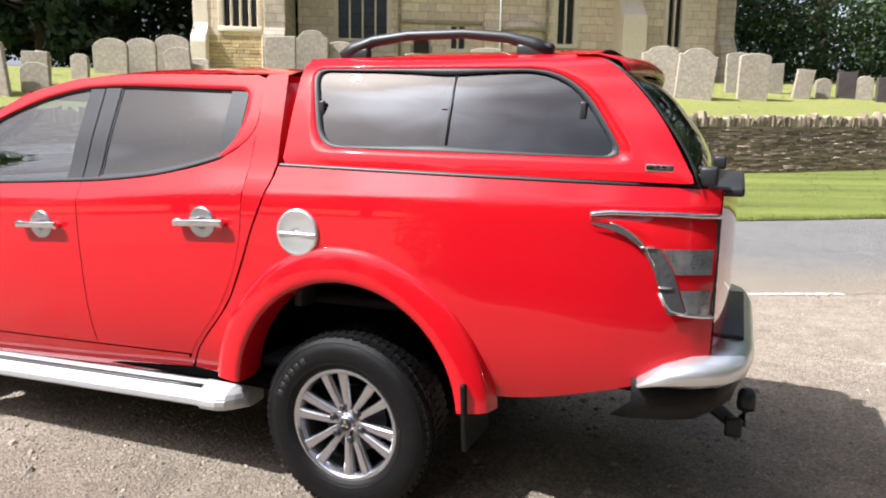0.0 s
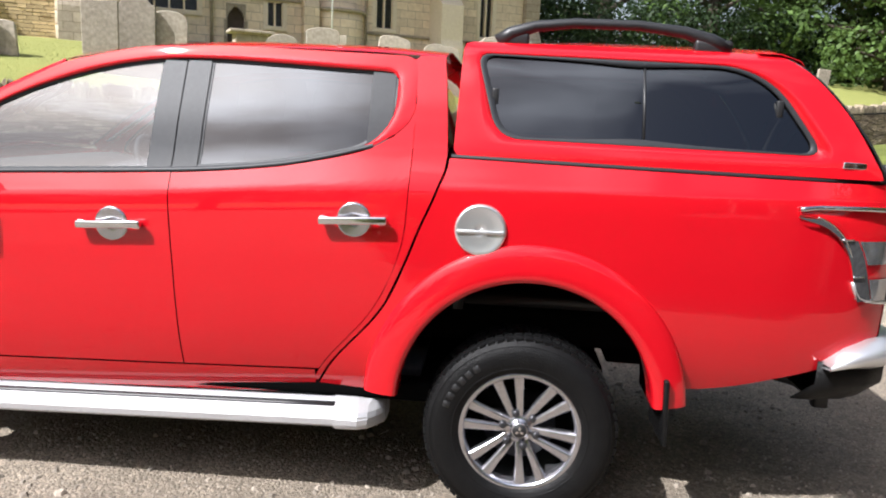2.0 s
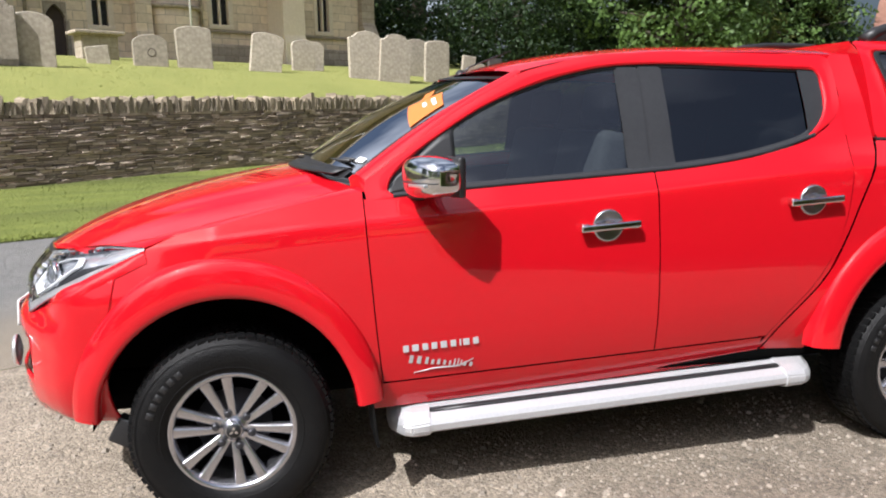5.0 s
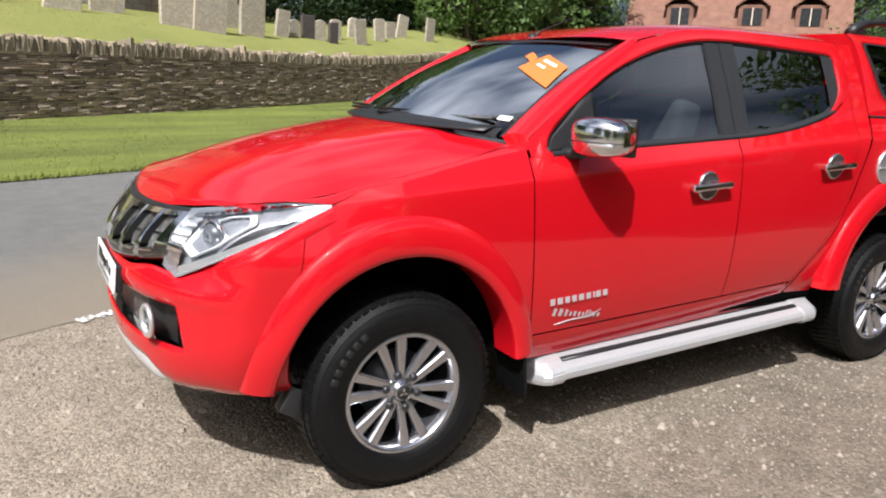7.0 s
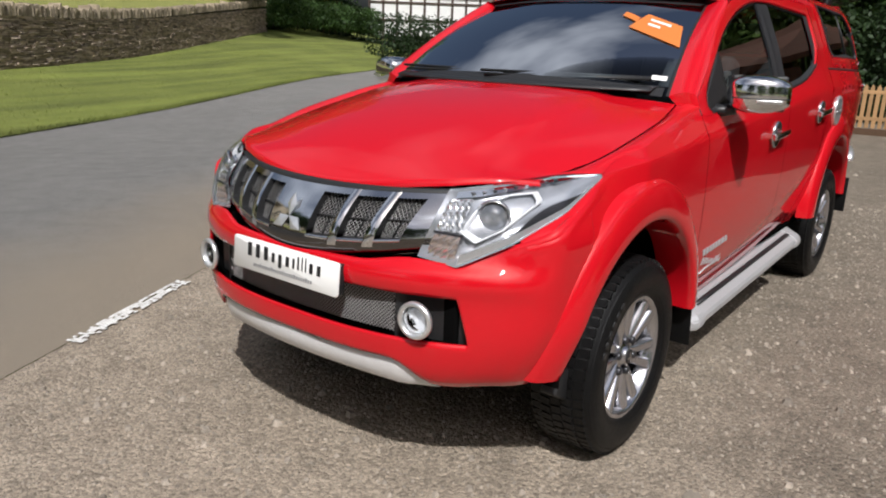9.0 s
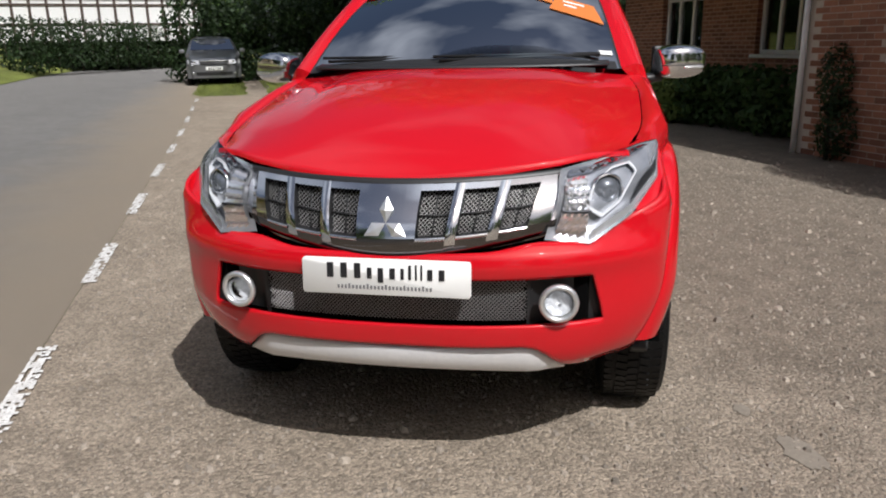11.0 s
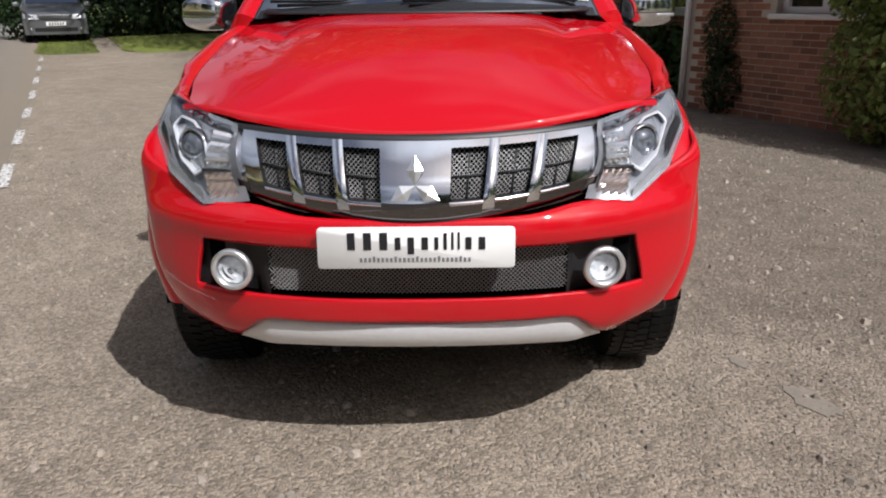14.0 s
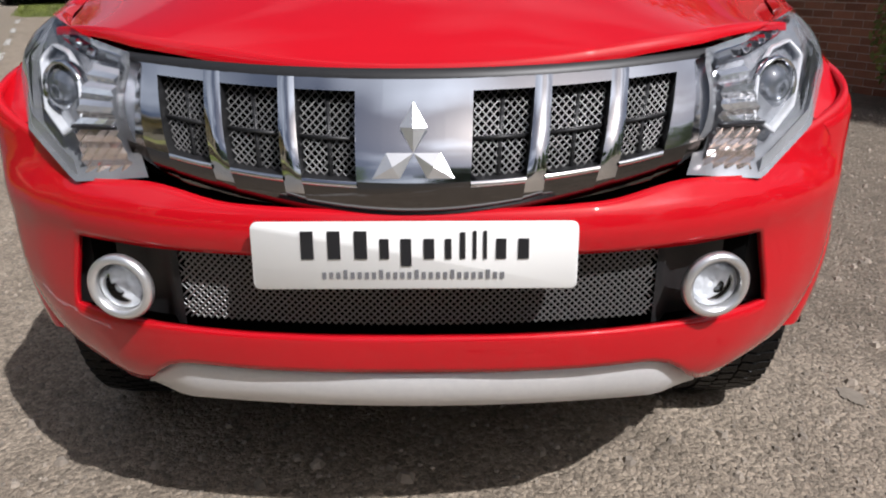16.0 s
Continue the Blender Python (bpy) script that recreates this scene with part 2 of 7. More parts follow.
def tube(pts, r, seg=8, caps=True, flat=1.0):
    """A round bar along points."""
    rows = []
    pts = [Vector(p) for p in pts]
    up = Vector((0, 0, 1))
    for i, p in enumerate(pts):
        d = (pts[min(i + 1, len(pts) - 1)] - pts[max(i - 1, 0)]).normalized()
        a = d.cross(up if abs(d.z) < 0.95 else Vector((1, 0, 0))).normalized()
        b = a.cross(d)
        rr = r[i] if isinstance(r, (list, tuple)) else r
        rows.append([p + a * rr * math.cos(2 * math.pi * k / seg) + b * rr * flat * math.sin(2 * math.pi * k / seg) for k in range(seg)])
    v, f = grid(rows, close_u=True)
    if caps:
        f.append(tuple(range(seg))[::-1])
        f.append(tuple(range(len(v) - seg, len(v))))
    return v, f


def prism(poly, z0, z1, bevel=0.0):
    """A flat outline (x, y) raised from z0 to z1."""
    bm = bmesh.new()
    lo = [bm.verts.new((x, y, z0)) for x, y in poly]
    f = bm.faces.new(lo)
    ex = bmesh.ops.extrude_face_region(bm, geom=[f])
    bmesh.ops.translate(bm, vec=(0, 0, z1 - z0), verts=[g for g in ex["geom"] if isinstance(g, bmesh.types.BMVert)])
    bmesh.ops.recalc_face_normals(bm, faces=bm.faces)
    if bevel:
        bmesh.ops.bevel(bm, geom=list(bm.edges), offset=bevel, segments=1, affect="EDGES")
    return bm


def resample(pts, n, closed=True):
    """n points at even steps along a polyline."""
    pts = [Vector(p) for p in pts]
    if closed:
        pts = pts + [pts[0]]
    acc = [0]
    for a, b in zip(pts, pts[1:]):
        acc.append(acc[-1] + (b - a).length)
    out = []
    for k in range(n):
        t = acc[-1] * k / (n if closed else n - 1)
        i = min(len(acc) - 2, max(j for j in range(len(acc)) if acc[j] <= t + 1e-9))
        seg = acc[i + 1] - acc[i]
        out.append(pts[i].lerp(pts[i + 1], (t - acc[i]) / seg if seg else 0))
    return out


def rounded(poly, r, n=5):
    """A closed 2D outline with its corners rounded; r: one radius or one each."""
    out = []
    m = len(poly)
    for i in range(m):
        p = Vector(poly[i])
        a = Vector(poly[i - 1]) - p
        b = Vector(poly[(i + 1) % m]) - p
        rr = r[i] if isinstance(r, (list, tuple)) else r
        rr = min(rr, a.length * 0.48, b.length * 0.48)
        pa, pb = p + a.normalized() * rr, p + b.normalized() * rr
        for k in range(n + 1):
            t = k / n
            out.append(pa.lerp(p, t).lerp(p.lerp(pb, t), t))
    return out


# ---- setting: s runs along the road, d across it towards the church ----
ROAD = pose(0, 0, 0, 0, 0, 26.5)


def at(s, d, z=0.0, turn=0.0):
    return ROAD @ pose(s, d, z, 0, 0, turn)


def stony(name, dark, light, cell, spread, zone=None):
    """Packed small stones: a shade for each stone, worn patches, and relief between them."""
    m = mat(name, dark, rough=0.92, noise_scale=0.55, amount=0.15, tint=light, fine=5, detail=9)
    nt = m.node_tree
    b = nt.nodes["Principled BSDF"]
    tc = nt.nodes.new("ShaderNodeTexCoord")
    warp = nt.nodes.new("ShaderNodeTexNoise")
    warp.inputs["Scale"].default_value = cell * 0.6
    wadd = nt.nodes.new("ShaderNodeVectorMath")
    wadd.operation = "MULTIPLY_ADD"
    wadd.inputs[1].default_value = (0.012, 0.012, 0.0)
    nt.links.new(tc.outputs["Object"], warp.inputs["Vector"])
    nt.links.new(warp.outputs["Color"], wadd.inputs[0])
    nt.links.new(tc.outputs["Object"], wadd.inputs[2])
    shade, heights = b.inputs["Base Color"].links[0].from_socket, []
    for sc, amt in ((cell, spread), (cell * 2.7, spread * 0.7)):
        vo = nt.nodes.new("ShaderNodeTexVoronoi")
        vo.inputs["Scale"].default_value = sc
        nt.links.new(wadd.outputs[0], vo.inputs["Vector"])
        sep = nt.nodes.new("ShaderNodeSeparateColor")
        nt.links.new(vo.outputs["Color"], sep.inputs[0])
        mr = nt.nodes.new("ShaderNodeMapRange")
        mr.inputs["To Min"].default_value = 1 - amt
        mr.inputs["To Max"].default_value = 1 + amt
        nt.links.new(sep.outputs[0], mr.inputs["Value"])
        mul = nt.nodes.new("ShaderNodeVectorMath")
        mul.operation = "SCALE"
        nt.links.new(shade, mul.inputs[0])
        nt.links.new(mr.outputs["Result"], mul.inputs["Scale"])
        shade = mul.outputs[0]
        heights.append(vo.outputs["Distance"])
    if zone:
        # coarser, darker stone beyond a wavering line across the ground
        sp = nt.nodes.new("ShaderNodeSeparateXYZ")
        nt.links.new(tc.outputs["Object"], sp.inputs[0])
        wob = nt.nodes.new("ShaderNodeTexNoise")
        wob.inputs["Scale"].default_value = 0.9
        wob.inputs["Detail"].default_value = 6
        nt.links.new(tc.outputs["Object"], wob.inputs["Vector"])
        sm = nt.nodes.new("ShaderNodeMath")
        sm.operation = "MULTIPLY_ADD"
        sm.inputs[1].default_value = 2.4
        nt.links.new(wob.outputs["Fac"], sm.inputs[0])
        nt.links.new(sp.outputs["Y"], sm.inputs[2])
        mz = nt.nodes.new("ShaderNodeMapRange")
        mz.inputs["From Min"].default_value = zone[0] + 1.2 - zone[1]
        mz.inputs["From Max"].default_value = zone[0] + 1.2 + zone[1]
        mz.inputs["To Min"].default_value = zone[2]
        mz.inputs["To Max"].default_value = 1.0
        nt.links.new(sm.outputs[0], mz.inputs["Value"])
        mul = nt.nodes.new("ShaderNodeVectorMath")
        mul.operation = "SCALE"
        nt.links.new(shade, mul.inputs[0])
        nt.links.new(mz.outputs["Result"], mul.inputs["Scale"])
        shade = mul.outputs[0]
    nt.links.new(shade, b.inputs["Base Color"])
    add = nt.nodes.new("ShaderNodeMath")
    add.operation = "MULTIPLY_ADD"
    add.inputs[1].default_value = 0.5
    nt.links.new(heights[1], add.inputs[0])
    nt.links.new(heights[0], add.inputs[2])
    bp = nt.nodes.new("ShaderNodeBump")
    bp.invert = True
    bp.inputs["Strength"].default_value = 1.0
    bp.inputs["Distance"].default_value = 0.007
    nt.links.new(add.outputs[0], bp.inputs["Height"])
    nt.links.new(bp.outputs["Normal"], b.inputs["Normal"])
    return m


M_GRAVEL = stony("gravel_ground", (0.175, 0.142, 0.106), (0.375, 0.312, 0.240), 75, 0.32, zone=(-1.15, 0.7, 0.66))
M_ASPHALT = stony("road_asphalt", (0.158, 0.152, 0.144), (0.245, 0.237, 0.226), 170, 0.20)


def dusty(m, color, d0, d1):
    """Brown grit carried from the forecourt onto the near edge of the road, thinning out in patches."""
    nt = m.node_tree
    b = nt.nodes["Principled BSDF"]
    tc = nt.nodes.new("ShaderNodeTexCoord")
    sp = nt.nodes.new("ShaderNodeSeparateXYZ")
    ns = nt.nodes.new("ShaderNodeTexNoise")
    ns.inputs["Scale"].default_value = 0.8
    ns.inputs["Detail"].default_value = 9
    sm = nt.nodes.new("ShaderNodeMath")
    sm.operation = "MULTIPLY_ADD"
    sm.inputs[1].default_value = 1.4
    mr = nt.nodes.new("ShaderNodeMapRange")
    mr.interpolation_type = "SMOOTHSTEP"
    mr.inputs["From Min"].default_value = d0 + 0.7
    mr.inputs["From Max"].default_value = d1 + 0.7
    mr.inputs["To Min"].default_value = 0.97
    mr.inputs["To Max"].default_value = 0.0
    mx = nt.nodes.new("ShaderNodeMix")
    mx.data_type = "RGBA"
    mx.inputs["B"].default_value = (*color, 1)
    nt.links.new(tc.outputs["Object"], sp.inputs[0])
    nt.links.new(tc.outputs["Object"], ns.inputs["Vector"])
    nt.links.new(ns.outputs["Fac"], sm.inputs[0])
    nt.links.new(sp.outputs["Y"], sm.inputs[2])
    nt.links.new(sm.outputs[0], mr.inputs["Value"])
    nt.links.new(mr.outputs["Result"], mx.inputs["Factor"])
    nt.links.new(b.inputs["Base Color"].links[0].from_socket, mx.inputs["A"])
    nt.links.new(mx.outputs["Result"], b.inputs["Base Color"])


dusty(M_ASPHALT, (0.300, 0.250, 0.190), 1.9, 3.9)
M_GRASS = mat("grass_ground", (0.085, 0.112, 0.017), rough=0.9, noise_scale=0.55, amount=0.1, tint=(0.20, 0.222, 0.042), fine=30,
              bump=0.8, bump_scale=60)


def mown(m):
    """Long uneven bands left by the mower, along the first axis."""
    nt = m.node_tree
    b = nt.nodes["Principled BSDF"]
    tc = nt.nodes.new("ShaderNodeTexCoord")
    mp = nt.nodes.new("ShaderNodeMapping")
    mp.inputs["Scale"].default_value = (0.10, 1.7, 1.0)
    ns = nt.nodes.new("ShaderNodeTexNoise")
    ns.inputs["Scale"].default_value = 1.4
    ns.inputs["Detail"].default_value = 4
    mr = nt.nodes.new("ShaderNodeMapRange")
    mr.inputs["From Min"].default_value = 0.33
    mr.inputs["From Max"].default_value = 0.67
    mr.inputs["To Min"].default_value = 0.62
    mr.inputs["To Max"].default_value = 1.25
    mul = nt.nodes.new("ShaderNodeVectorMath")
    mul.operation = "SCALE"
    nt.links.new(tc.outputs["Object"], mp.inputs["Vector"])
    nt.links.new(mp.outputs["Vector"], ns.inputs["Vector"])
    nt.links.new(ns.outputs["Fac"], mr.inputs["Value"])
    nt.links.new(b.inputs["Base Color"].links[0].from_socket, mul.inputs[0])
    nt.links.new(mr.outputs["Result"], mul.inputs["Scale"])
    nt.links.new(mul.outputs[0], b.inputs["Base Color"])
    return m


mown(M_GRASS)
M_LAWN = mat("lawn_ground", (0.155, 0.178, 0.038), rough=0.9, noise_scale=0.6, amount=0.2, tint=(0.29, 0.285, 0.08), fine=30,
             bump=0.8, bump_scale=60)
M_LINE = mat("road_line_paint", (0.80, 0.79, 0.76), rough=0.7, noise_scale=14, amount=0.5, tint=(0.62, 0.60, 0.57))


def wall_d(s):
    """Where the churchyard wall stands."""
    return 9.15 + 0.194 * s


def rise(s):
    """The ground lifts a little beyond the forecourt."""
    t = min(1, max(0, (s - 8) / 14))
    return 0.26 * t * t * (3 - 2 * t)


def verge_e(s):
    """The grassy edge of the road."""
    return 7.22 + 0.085 * min(36, max(0, s - 4))


BANK = curve([(-16, 0.34), (4, 0.58), (12, 0.69), (16, 0.80), (23, 1.25), (32, 1.85), (40, 2.2), (45, 2.3)])


def base_z(s):
    """The height of the bank at the wall's foot."""
    return BANK(min(max(s, -16), 45))


LAWN = curve([(0, 1.12), (1, 1.54), (2, 1.84), (4, 2.12), (10, 2.70), (30, 3.4), (60, 3.8)])


def lawn_z(s, d):
    """The churchyard, which lies higher than the road."""
    return base_z(s) + LAWN(max(0.0, min(60, d - wall_d(s))))


def sheet(name, ss, dd, zf, material, label, category, kind="structure"):
    rows = [[(s, d(s) if callable(d) else d, zf(s, d(s) if callable(d) else d)) for s in ss] for d in dd]
    ob = part(name, grid(rows), material)
    ob.matrix_world = ROAD
    return tagged(ob, label, category, kind=kind)


def steps(a, b, n):
    return [a + (b - a) * k / n for k in range(n + 1)]


sheet("ground", steps(-400, 400, 8), [-400 + 100 * k for k in range(9)], lambda s, d: -0.06, M_GRASS,
      "wide grassy ground reaching to the horizon", "ground")
sheet("forecourt", steps(-40, 17.9, 84), steps(-25, 1.80, 30), lambda s, d: rise(s), M_GRAVEL,
      "rolled gravel forecourt with loose brown stones", "gravel")
sheet("road", steps(-80, 120, 100), [(lambda s, k=k: lerp(1.80, verge_e(s) + 0.04, k / 8)) for k in range(9)],
      lambda s, d: 0.004 + rise(s) + 0.05 * math.sin(math.pi * min(1, (d - 1.8) / 5.42)), M_ASPHALT, "worn grey asphalt village road", "road")


def verge_z(s, d):
    t = min(1, max(0, (d - verge_e(s)) / (wall_d(s) + 0.3 - verge_e(s))))
    return 0.03 + rise(s) * (1 - t) + (base_z(s) + 0.02) * t ** 0.8 + 0.012 * noise.noise((s * 0.9, d * 0.9, 0))


sheet("verge", steps(-60, 60, 160), [(lambda s, k=k: lerp(verge_e(s), wall_d(s) + 0.3, k / 14)) for k in range(15)], verge_z, M_GRASS,
      "mown green grass verge rising to the wall", "grass")
sheet("churchyard", steps(-60, 60, 120), [(lambda s, k=k: lerp(wall_d(s) + 0.12, 60, (k / 24) ** 1.8)) for k in range(25)], lawn_z, M_LAWN,
      "raised churchyard lawn of dry yellow-green grass", "grass")


def retaining_wall():
    """The dry-stone wall's core; courses and cope stones are laid on it further down."""
    rows = []
    ss = steps(-40, 31, 142)
    for dd, dz in ((0.03, -0.15), (0.03, 1.08), (0.30, 1.08), (0.30, -0.2)):
        rows.append([(s, wall_d(s) + dd, base_z(s) + dz) for s in ss])
    return grid(rows)


M_DRY = island_tint(mat("wall_stone", (0.24, 0.185, 0.138), rough=0.95, noise_scale=5, amount=0.2, tint=(0.52, 0.42, 0.33), fine=40,
                        bump=0.6, bump_scale=50), 0.45)
M_DRYO = random_tint(mat("wall_stone_piece", (0.24, 0.185, 0.138), rough=0.95, noise_scale=5, amount=0.2, tint=(0.52, 0.42, 0.33), fine=40,
                          bump=0.6, bump_scale=50), 0.45)
M_COPE = island_tint(mat("cope_stone", (0.13, 0.105, 0.070), rough=0.95, noise_scale=6, amount=0.2, tint=(0.40, 0.33, 0.24), fine=40), 0.4)
M_COPEO = random_tint(mat("cope_stone_piece", (0.13, 0.105, 0.070), rough=0.95, noise_scale=6, amount=0.2, tint=(0.40, 0.33, 0.24), fine=40), 0.4)
M_CORE = mat("wall_core", (0.05, 0.042, 0.034), rough=1.0, noise_scale=9, amount=0.2, tint=(0.09, 0.075, 0.06))
wall_church = part("churchyard_wall", retaining_wall(), M_CORE, smooth=False)
wall_church.matrix_world = ROAD
tagged(wall_church, "low dry-stone churchyard wall with upright cope stones", "stone wall", kind="structure")

# ---- the red pickup: x runs to its tail, y to its right side, front axle over the origin ----
truck = thing("pickup_truck", "glossy red double-cab pickup with a matching hardtop, parked on gravel", "pickup truck")

CREASE = curve([(-0.6, 1.02), (-0.3, 1.055), (0.5, 1.125), (1.5, 1.19), (2.5, 1.262), (3.4, 1.283), (4.4, 1.290)])
SECTION = curve([(-0.90, 0.745), (-0.80, 0.787), (-0.72, 0.823), (-0.62, 0.853), (-0.5, 0.874), (-0.35, 0.886), (-0.2, 0.890), (-0.09, 0.889), (-0.02, 0.885),
                 (0.0, 0.882), (0.010, 0.876), (0.03, 0.866), (0.08, 0.841), (0.13, 0.818), (0.25, 0.776), (0.40, 0.712), (0.55, 0.645), (0.65, 0.58)])
TAPER = curve([(-0.7, 0.875), (-0.5, 0.955), (-0.3, 0.976), (0.0, 0.988), (0.4, 0.996), (0.9, 1.0), (2.9, 1.0), (3.4, 0.988), (3.75, 0.958),
               (3.95, 0.928), (4.15, 0.876), (4.27, 0.82), (4.33, 0.77)])


def tuck(x, z):
    """The lower front corners draw in towards the ground."""
    return 0.050 * min(1, max(0, (0.62 - z) / 0.21)) ** 1.5 * min(1, max(0, (-0.30 - x) / 0.16))


def half(x, z):
    """The body's half width; beside the headlamps it leans in above the flare."""
    lean = 0.058 * min(1, max(0, (-0.05 - x) / 0.25)) * min(1.3, max(0, (z - 0.88) / 0.17))
    return SECTION(z - CREASE(x)) * TAPER(x) - lean - tuck(x, z)


def skin(x, z, sd, out=0.0):
    return (x, sd * (half(x, z) + out), z)


def panel(xl, xr, zb, zt, sd, nu=24, nv=46):
    """A body panel on the side, between two upright edges and a lower and an upper edge."""
    rows = []
    for j in range(nv + 1):
        row = []
        for i in range(nu + 1):
            u, v = i / nu, j / nv
            z = 0.9
            for _ in range(6):
                x = lerp(xl(z), xr(z), u)
                z = lerp(zb(x), zt(x), v)
            row.append(skin(x, z, sd))
        rows.append(row)
    return grid(rows, flip=sd > 0)


def arch(cx, cz, rx, rz, low):
    """The edge over a wheel: the height at x, or low outside it."""
    def f(x):
        q = 1 - ((x - cx) / rx) ** 2
        return max(low(x), cz + rz * math.sqrt(q)) if q > 0 else low(x)
    return f


F_ARCH = (-0.022, 0.40, 0.462, 0.474)
R_ARCH = (3.005, 0.46, 0.475, 0.484)
SILL = lambda x: 0.445 + 0.028 * x
BELT = curve([(0.45, 1.205), (0.55, 1.198), (0.70, 1.206), (0.86, 1.226), (1.55, 1.268), (1.75, 1.282), (2.0, 1.304), (2.2, 1.338), (2.37, 1.382), (2.46, 1.43), (2.56, 1.50)])
GAP = curve([(0.40, 2.17), (0.565, 2.262), (0.82, 2.468), (1.0, 2.548), (1.11, 2.588), (1.25, 2.645), (1.37, 2.68), (1.5, 2.672), (1.76, 2.645)])
DOOR_R = curve([(0.40, 2.14), (0.565, 2.235), (0.82, 2.438), (1.0, 2.515), (1.11, 2.538), (1.25, 2.546), (1.5, 2.55), (1.76, 2.53)])
DOOR_F = curve([(0.40, 0.565), (0.48, 0.545), (0.9, 0.505), (1.15, 0.490), (1.30, 0.487)])
DOOR_M = curve([(0.40, 1.69), (0.9, 1.668), (1.27, 1.650), (1.70, 1.655)])
G = 0.0024
FLARE_F = curve([(-0.60, 0.812), (-0.53, 0.836), (-0.45, 0.856), (-0.35, 0.868), (-0.2, 0.876), (0.0, 0.880), (0.54, 0.886)])
FLARE_R = curve([(2.40, 0.888), (3.0, 0.886), (3.3, 0.878), (3.60, 0.862)])

for sd in (-1, 1):
    fa = arch(F_ARCH[0], F_ARCH[1], 0.52, 0.54, lambda x: 0.45)
    ra = arch(R_ARCH[0], R_ARCH[1], 0.54, 0.55, curve([(2.2, 0.93), (2.64, 0.93), (2.80, 0.60), (3.6, 0.555), (4.0, 0.63), (4.33, 0.74)]))
    part("front_fender", panel(lambda z: -0.47, lambda z: DOOR_F(z) - G, fa, curve([(-0.5, 0.935), (-0.48, 0.948), (-0.38, 0.992), (-0.292, 1.042), (-0.28, 1.063), (0.0, 1.135), (0.3, 1.200), (0.5, 1.232)]), sd, 60, 40), M_RED, truck)
    part("front_door", panel(lambda z: DOOR_F(z) + G, lambda z: DOOR_M(z) - G, lambda x: SILL(x) + 0.035, lambda x: BELT(x), sd), M_RED, truck)
    part("rear_door", panel(lambda z: DOOR_M(z) + G, lambda z: DOOR_R(z) - G, lambda x: SILL(x) + 0.035, lambda x: BELT(x), sd), M_RED, truck)
    part("sill", panel(lambda z: 0.50, lambda z: 2.20, lambda x: SILL(x) - 0.085, lambda x: SILL(x) + 0.028, sd, 20, 6), M_RED, truck)
    part("cab_corner", panel(lambda z: DOOR_R(z) + 0.001, lambda z: GAP(z) - 0.005, lambda x: SILL(x) - 0.02, lambda x: curve([(2.15, 1.2), (2.45, 1.46), (2.55, 1.74), (2.7, 1.74)])(x), sd, 6, 24), M_RED, truck)
    part("bed_side", panel(lambda z: GAP(z) + 0.005, lambda z: 4.33, ra, lambda x: 1.372 - 0.016 * (x - 2.68), sd, 70, 50), M_RED, truck)

    seam_x = lambda z: R_ARCH[0] - 0.60 * math.sqrt(max(0, 1 - ((z - R_ARCH[1]) / 0.625) ** 2)) + 0.03
    part("bed_corner", grid([[skin(lerp(GAP(z) + 0.005, seam_x(z), u), z, sd, 0.012 * u * min(1, (0.97 - z) / 0.2)) for u in steps(0, 1, 6)] for z in steps(0.42, 0.965, 24)], flip=sd > 0), M_RED, truck)

    # greenhouse: red frame round one dark opening
    opening = rounded([(0.572, 1.214), (0.86, 1.236), (1.60, 1.276), (2.05, 1.318), (2.38, 1.394), (2.475, 1.50), (2.475, 1.672), (1.75, 1.700), (1.50, 1.690),
                       (1.25, 1.636), (0.98, 1.540), (0.72, 1.382), (0.596, 1.276)], [0.02, 0.2, 0.3, 0.3, 0.12, 0.12, 0.03, 0.3, 0.3, 0.25, 0.2, 0.2, 0.06])
    outer = [(0.492, 1.262), (0.497, 1.200), (0.60, 1.198), (0.86, 1.226), (1.55, 1.268), (1.75, 1.282), (2.05, 1.305), (2.37, 1.382), (2.50, 1.46), (2.545, 1.52), (2.545, 1.66), (2.54, 1.735),
             (1.8, 1.752), (1.45, 1.736), (1.15, 1.668), (0.88, 1.522)]
    n = 120
    a_in, a_out = resample(opening, n), resample(rounded(outer, [0.012, 0.003] + [0.05] * (len(outer) - 2), 3), n)
    k0 = min(range(n), key=lambda k: (a_out[k] - a_in[0]).length)
    a_out = a_out[k0:] + a_out[:k0]
    rows = [[skin(*p.lerp(q, w), sd, o) for p, q in zip(a_in, a_out)] for w, o in ((0, -0.012), (0.0, 0.0), (0.3, 0.002), (0.65, 0.002), (1, 0))]
    part("window_surround", grid(rows, close_u=True, flip=sd < 0), M_RED, truck)
    # rubber seal and pillar trim
    inner = resample(rounded([(0.588, 1.226), (0.86, 1.248), (1.60, 1.287), (2.05, 1.33), (2.37, 1.405), (2.462, 1.51), (2.462, 1.662), (1.75, 1.688), (1.50, 1.678), (1.255, 1.625), (0.987, 1.530), (0.730, 1.374), (0.609, 1.272)],
                             [0.02, 0.2, 0.3, 0.3, 0.12, 0.12, 0.03, 0.3, 0.3, 0.25, 0.2, 0.2, 0.06]), n)
    rows = [[skin(*p, sd, -0.010) for p in a_in], [skin(*p, sd, -0.006) for p in inner], [skin(*p, sd, -0.02) for p in inner]]
    part("window_seal", grid(rows, close_u=True, flip=sd > 0), M_TRIM, truck)
    zt = curve([(1.5, 1.683), (1.8, 1.690), (2.5, 1.664)])
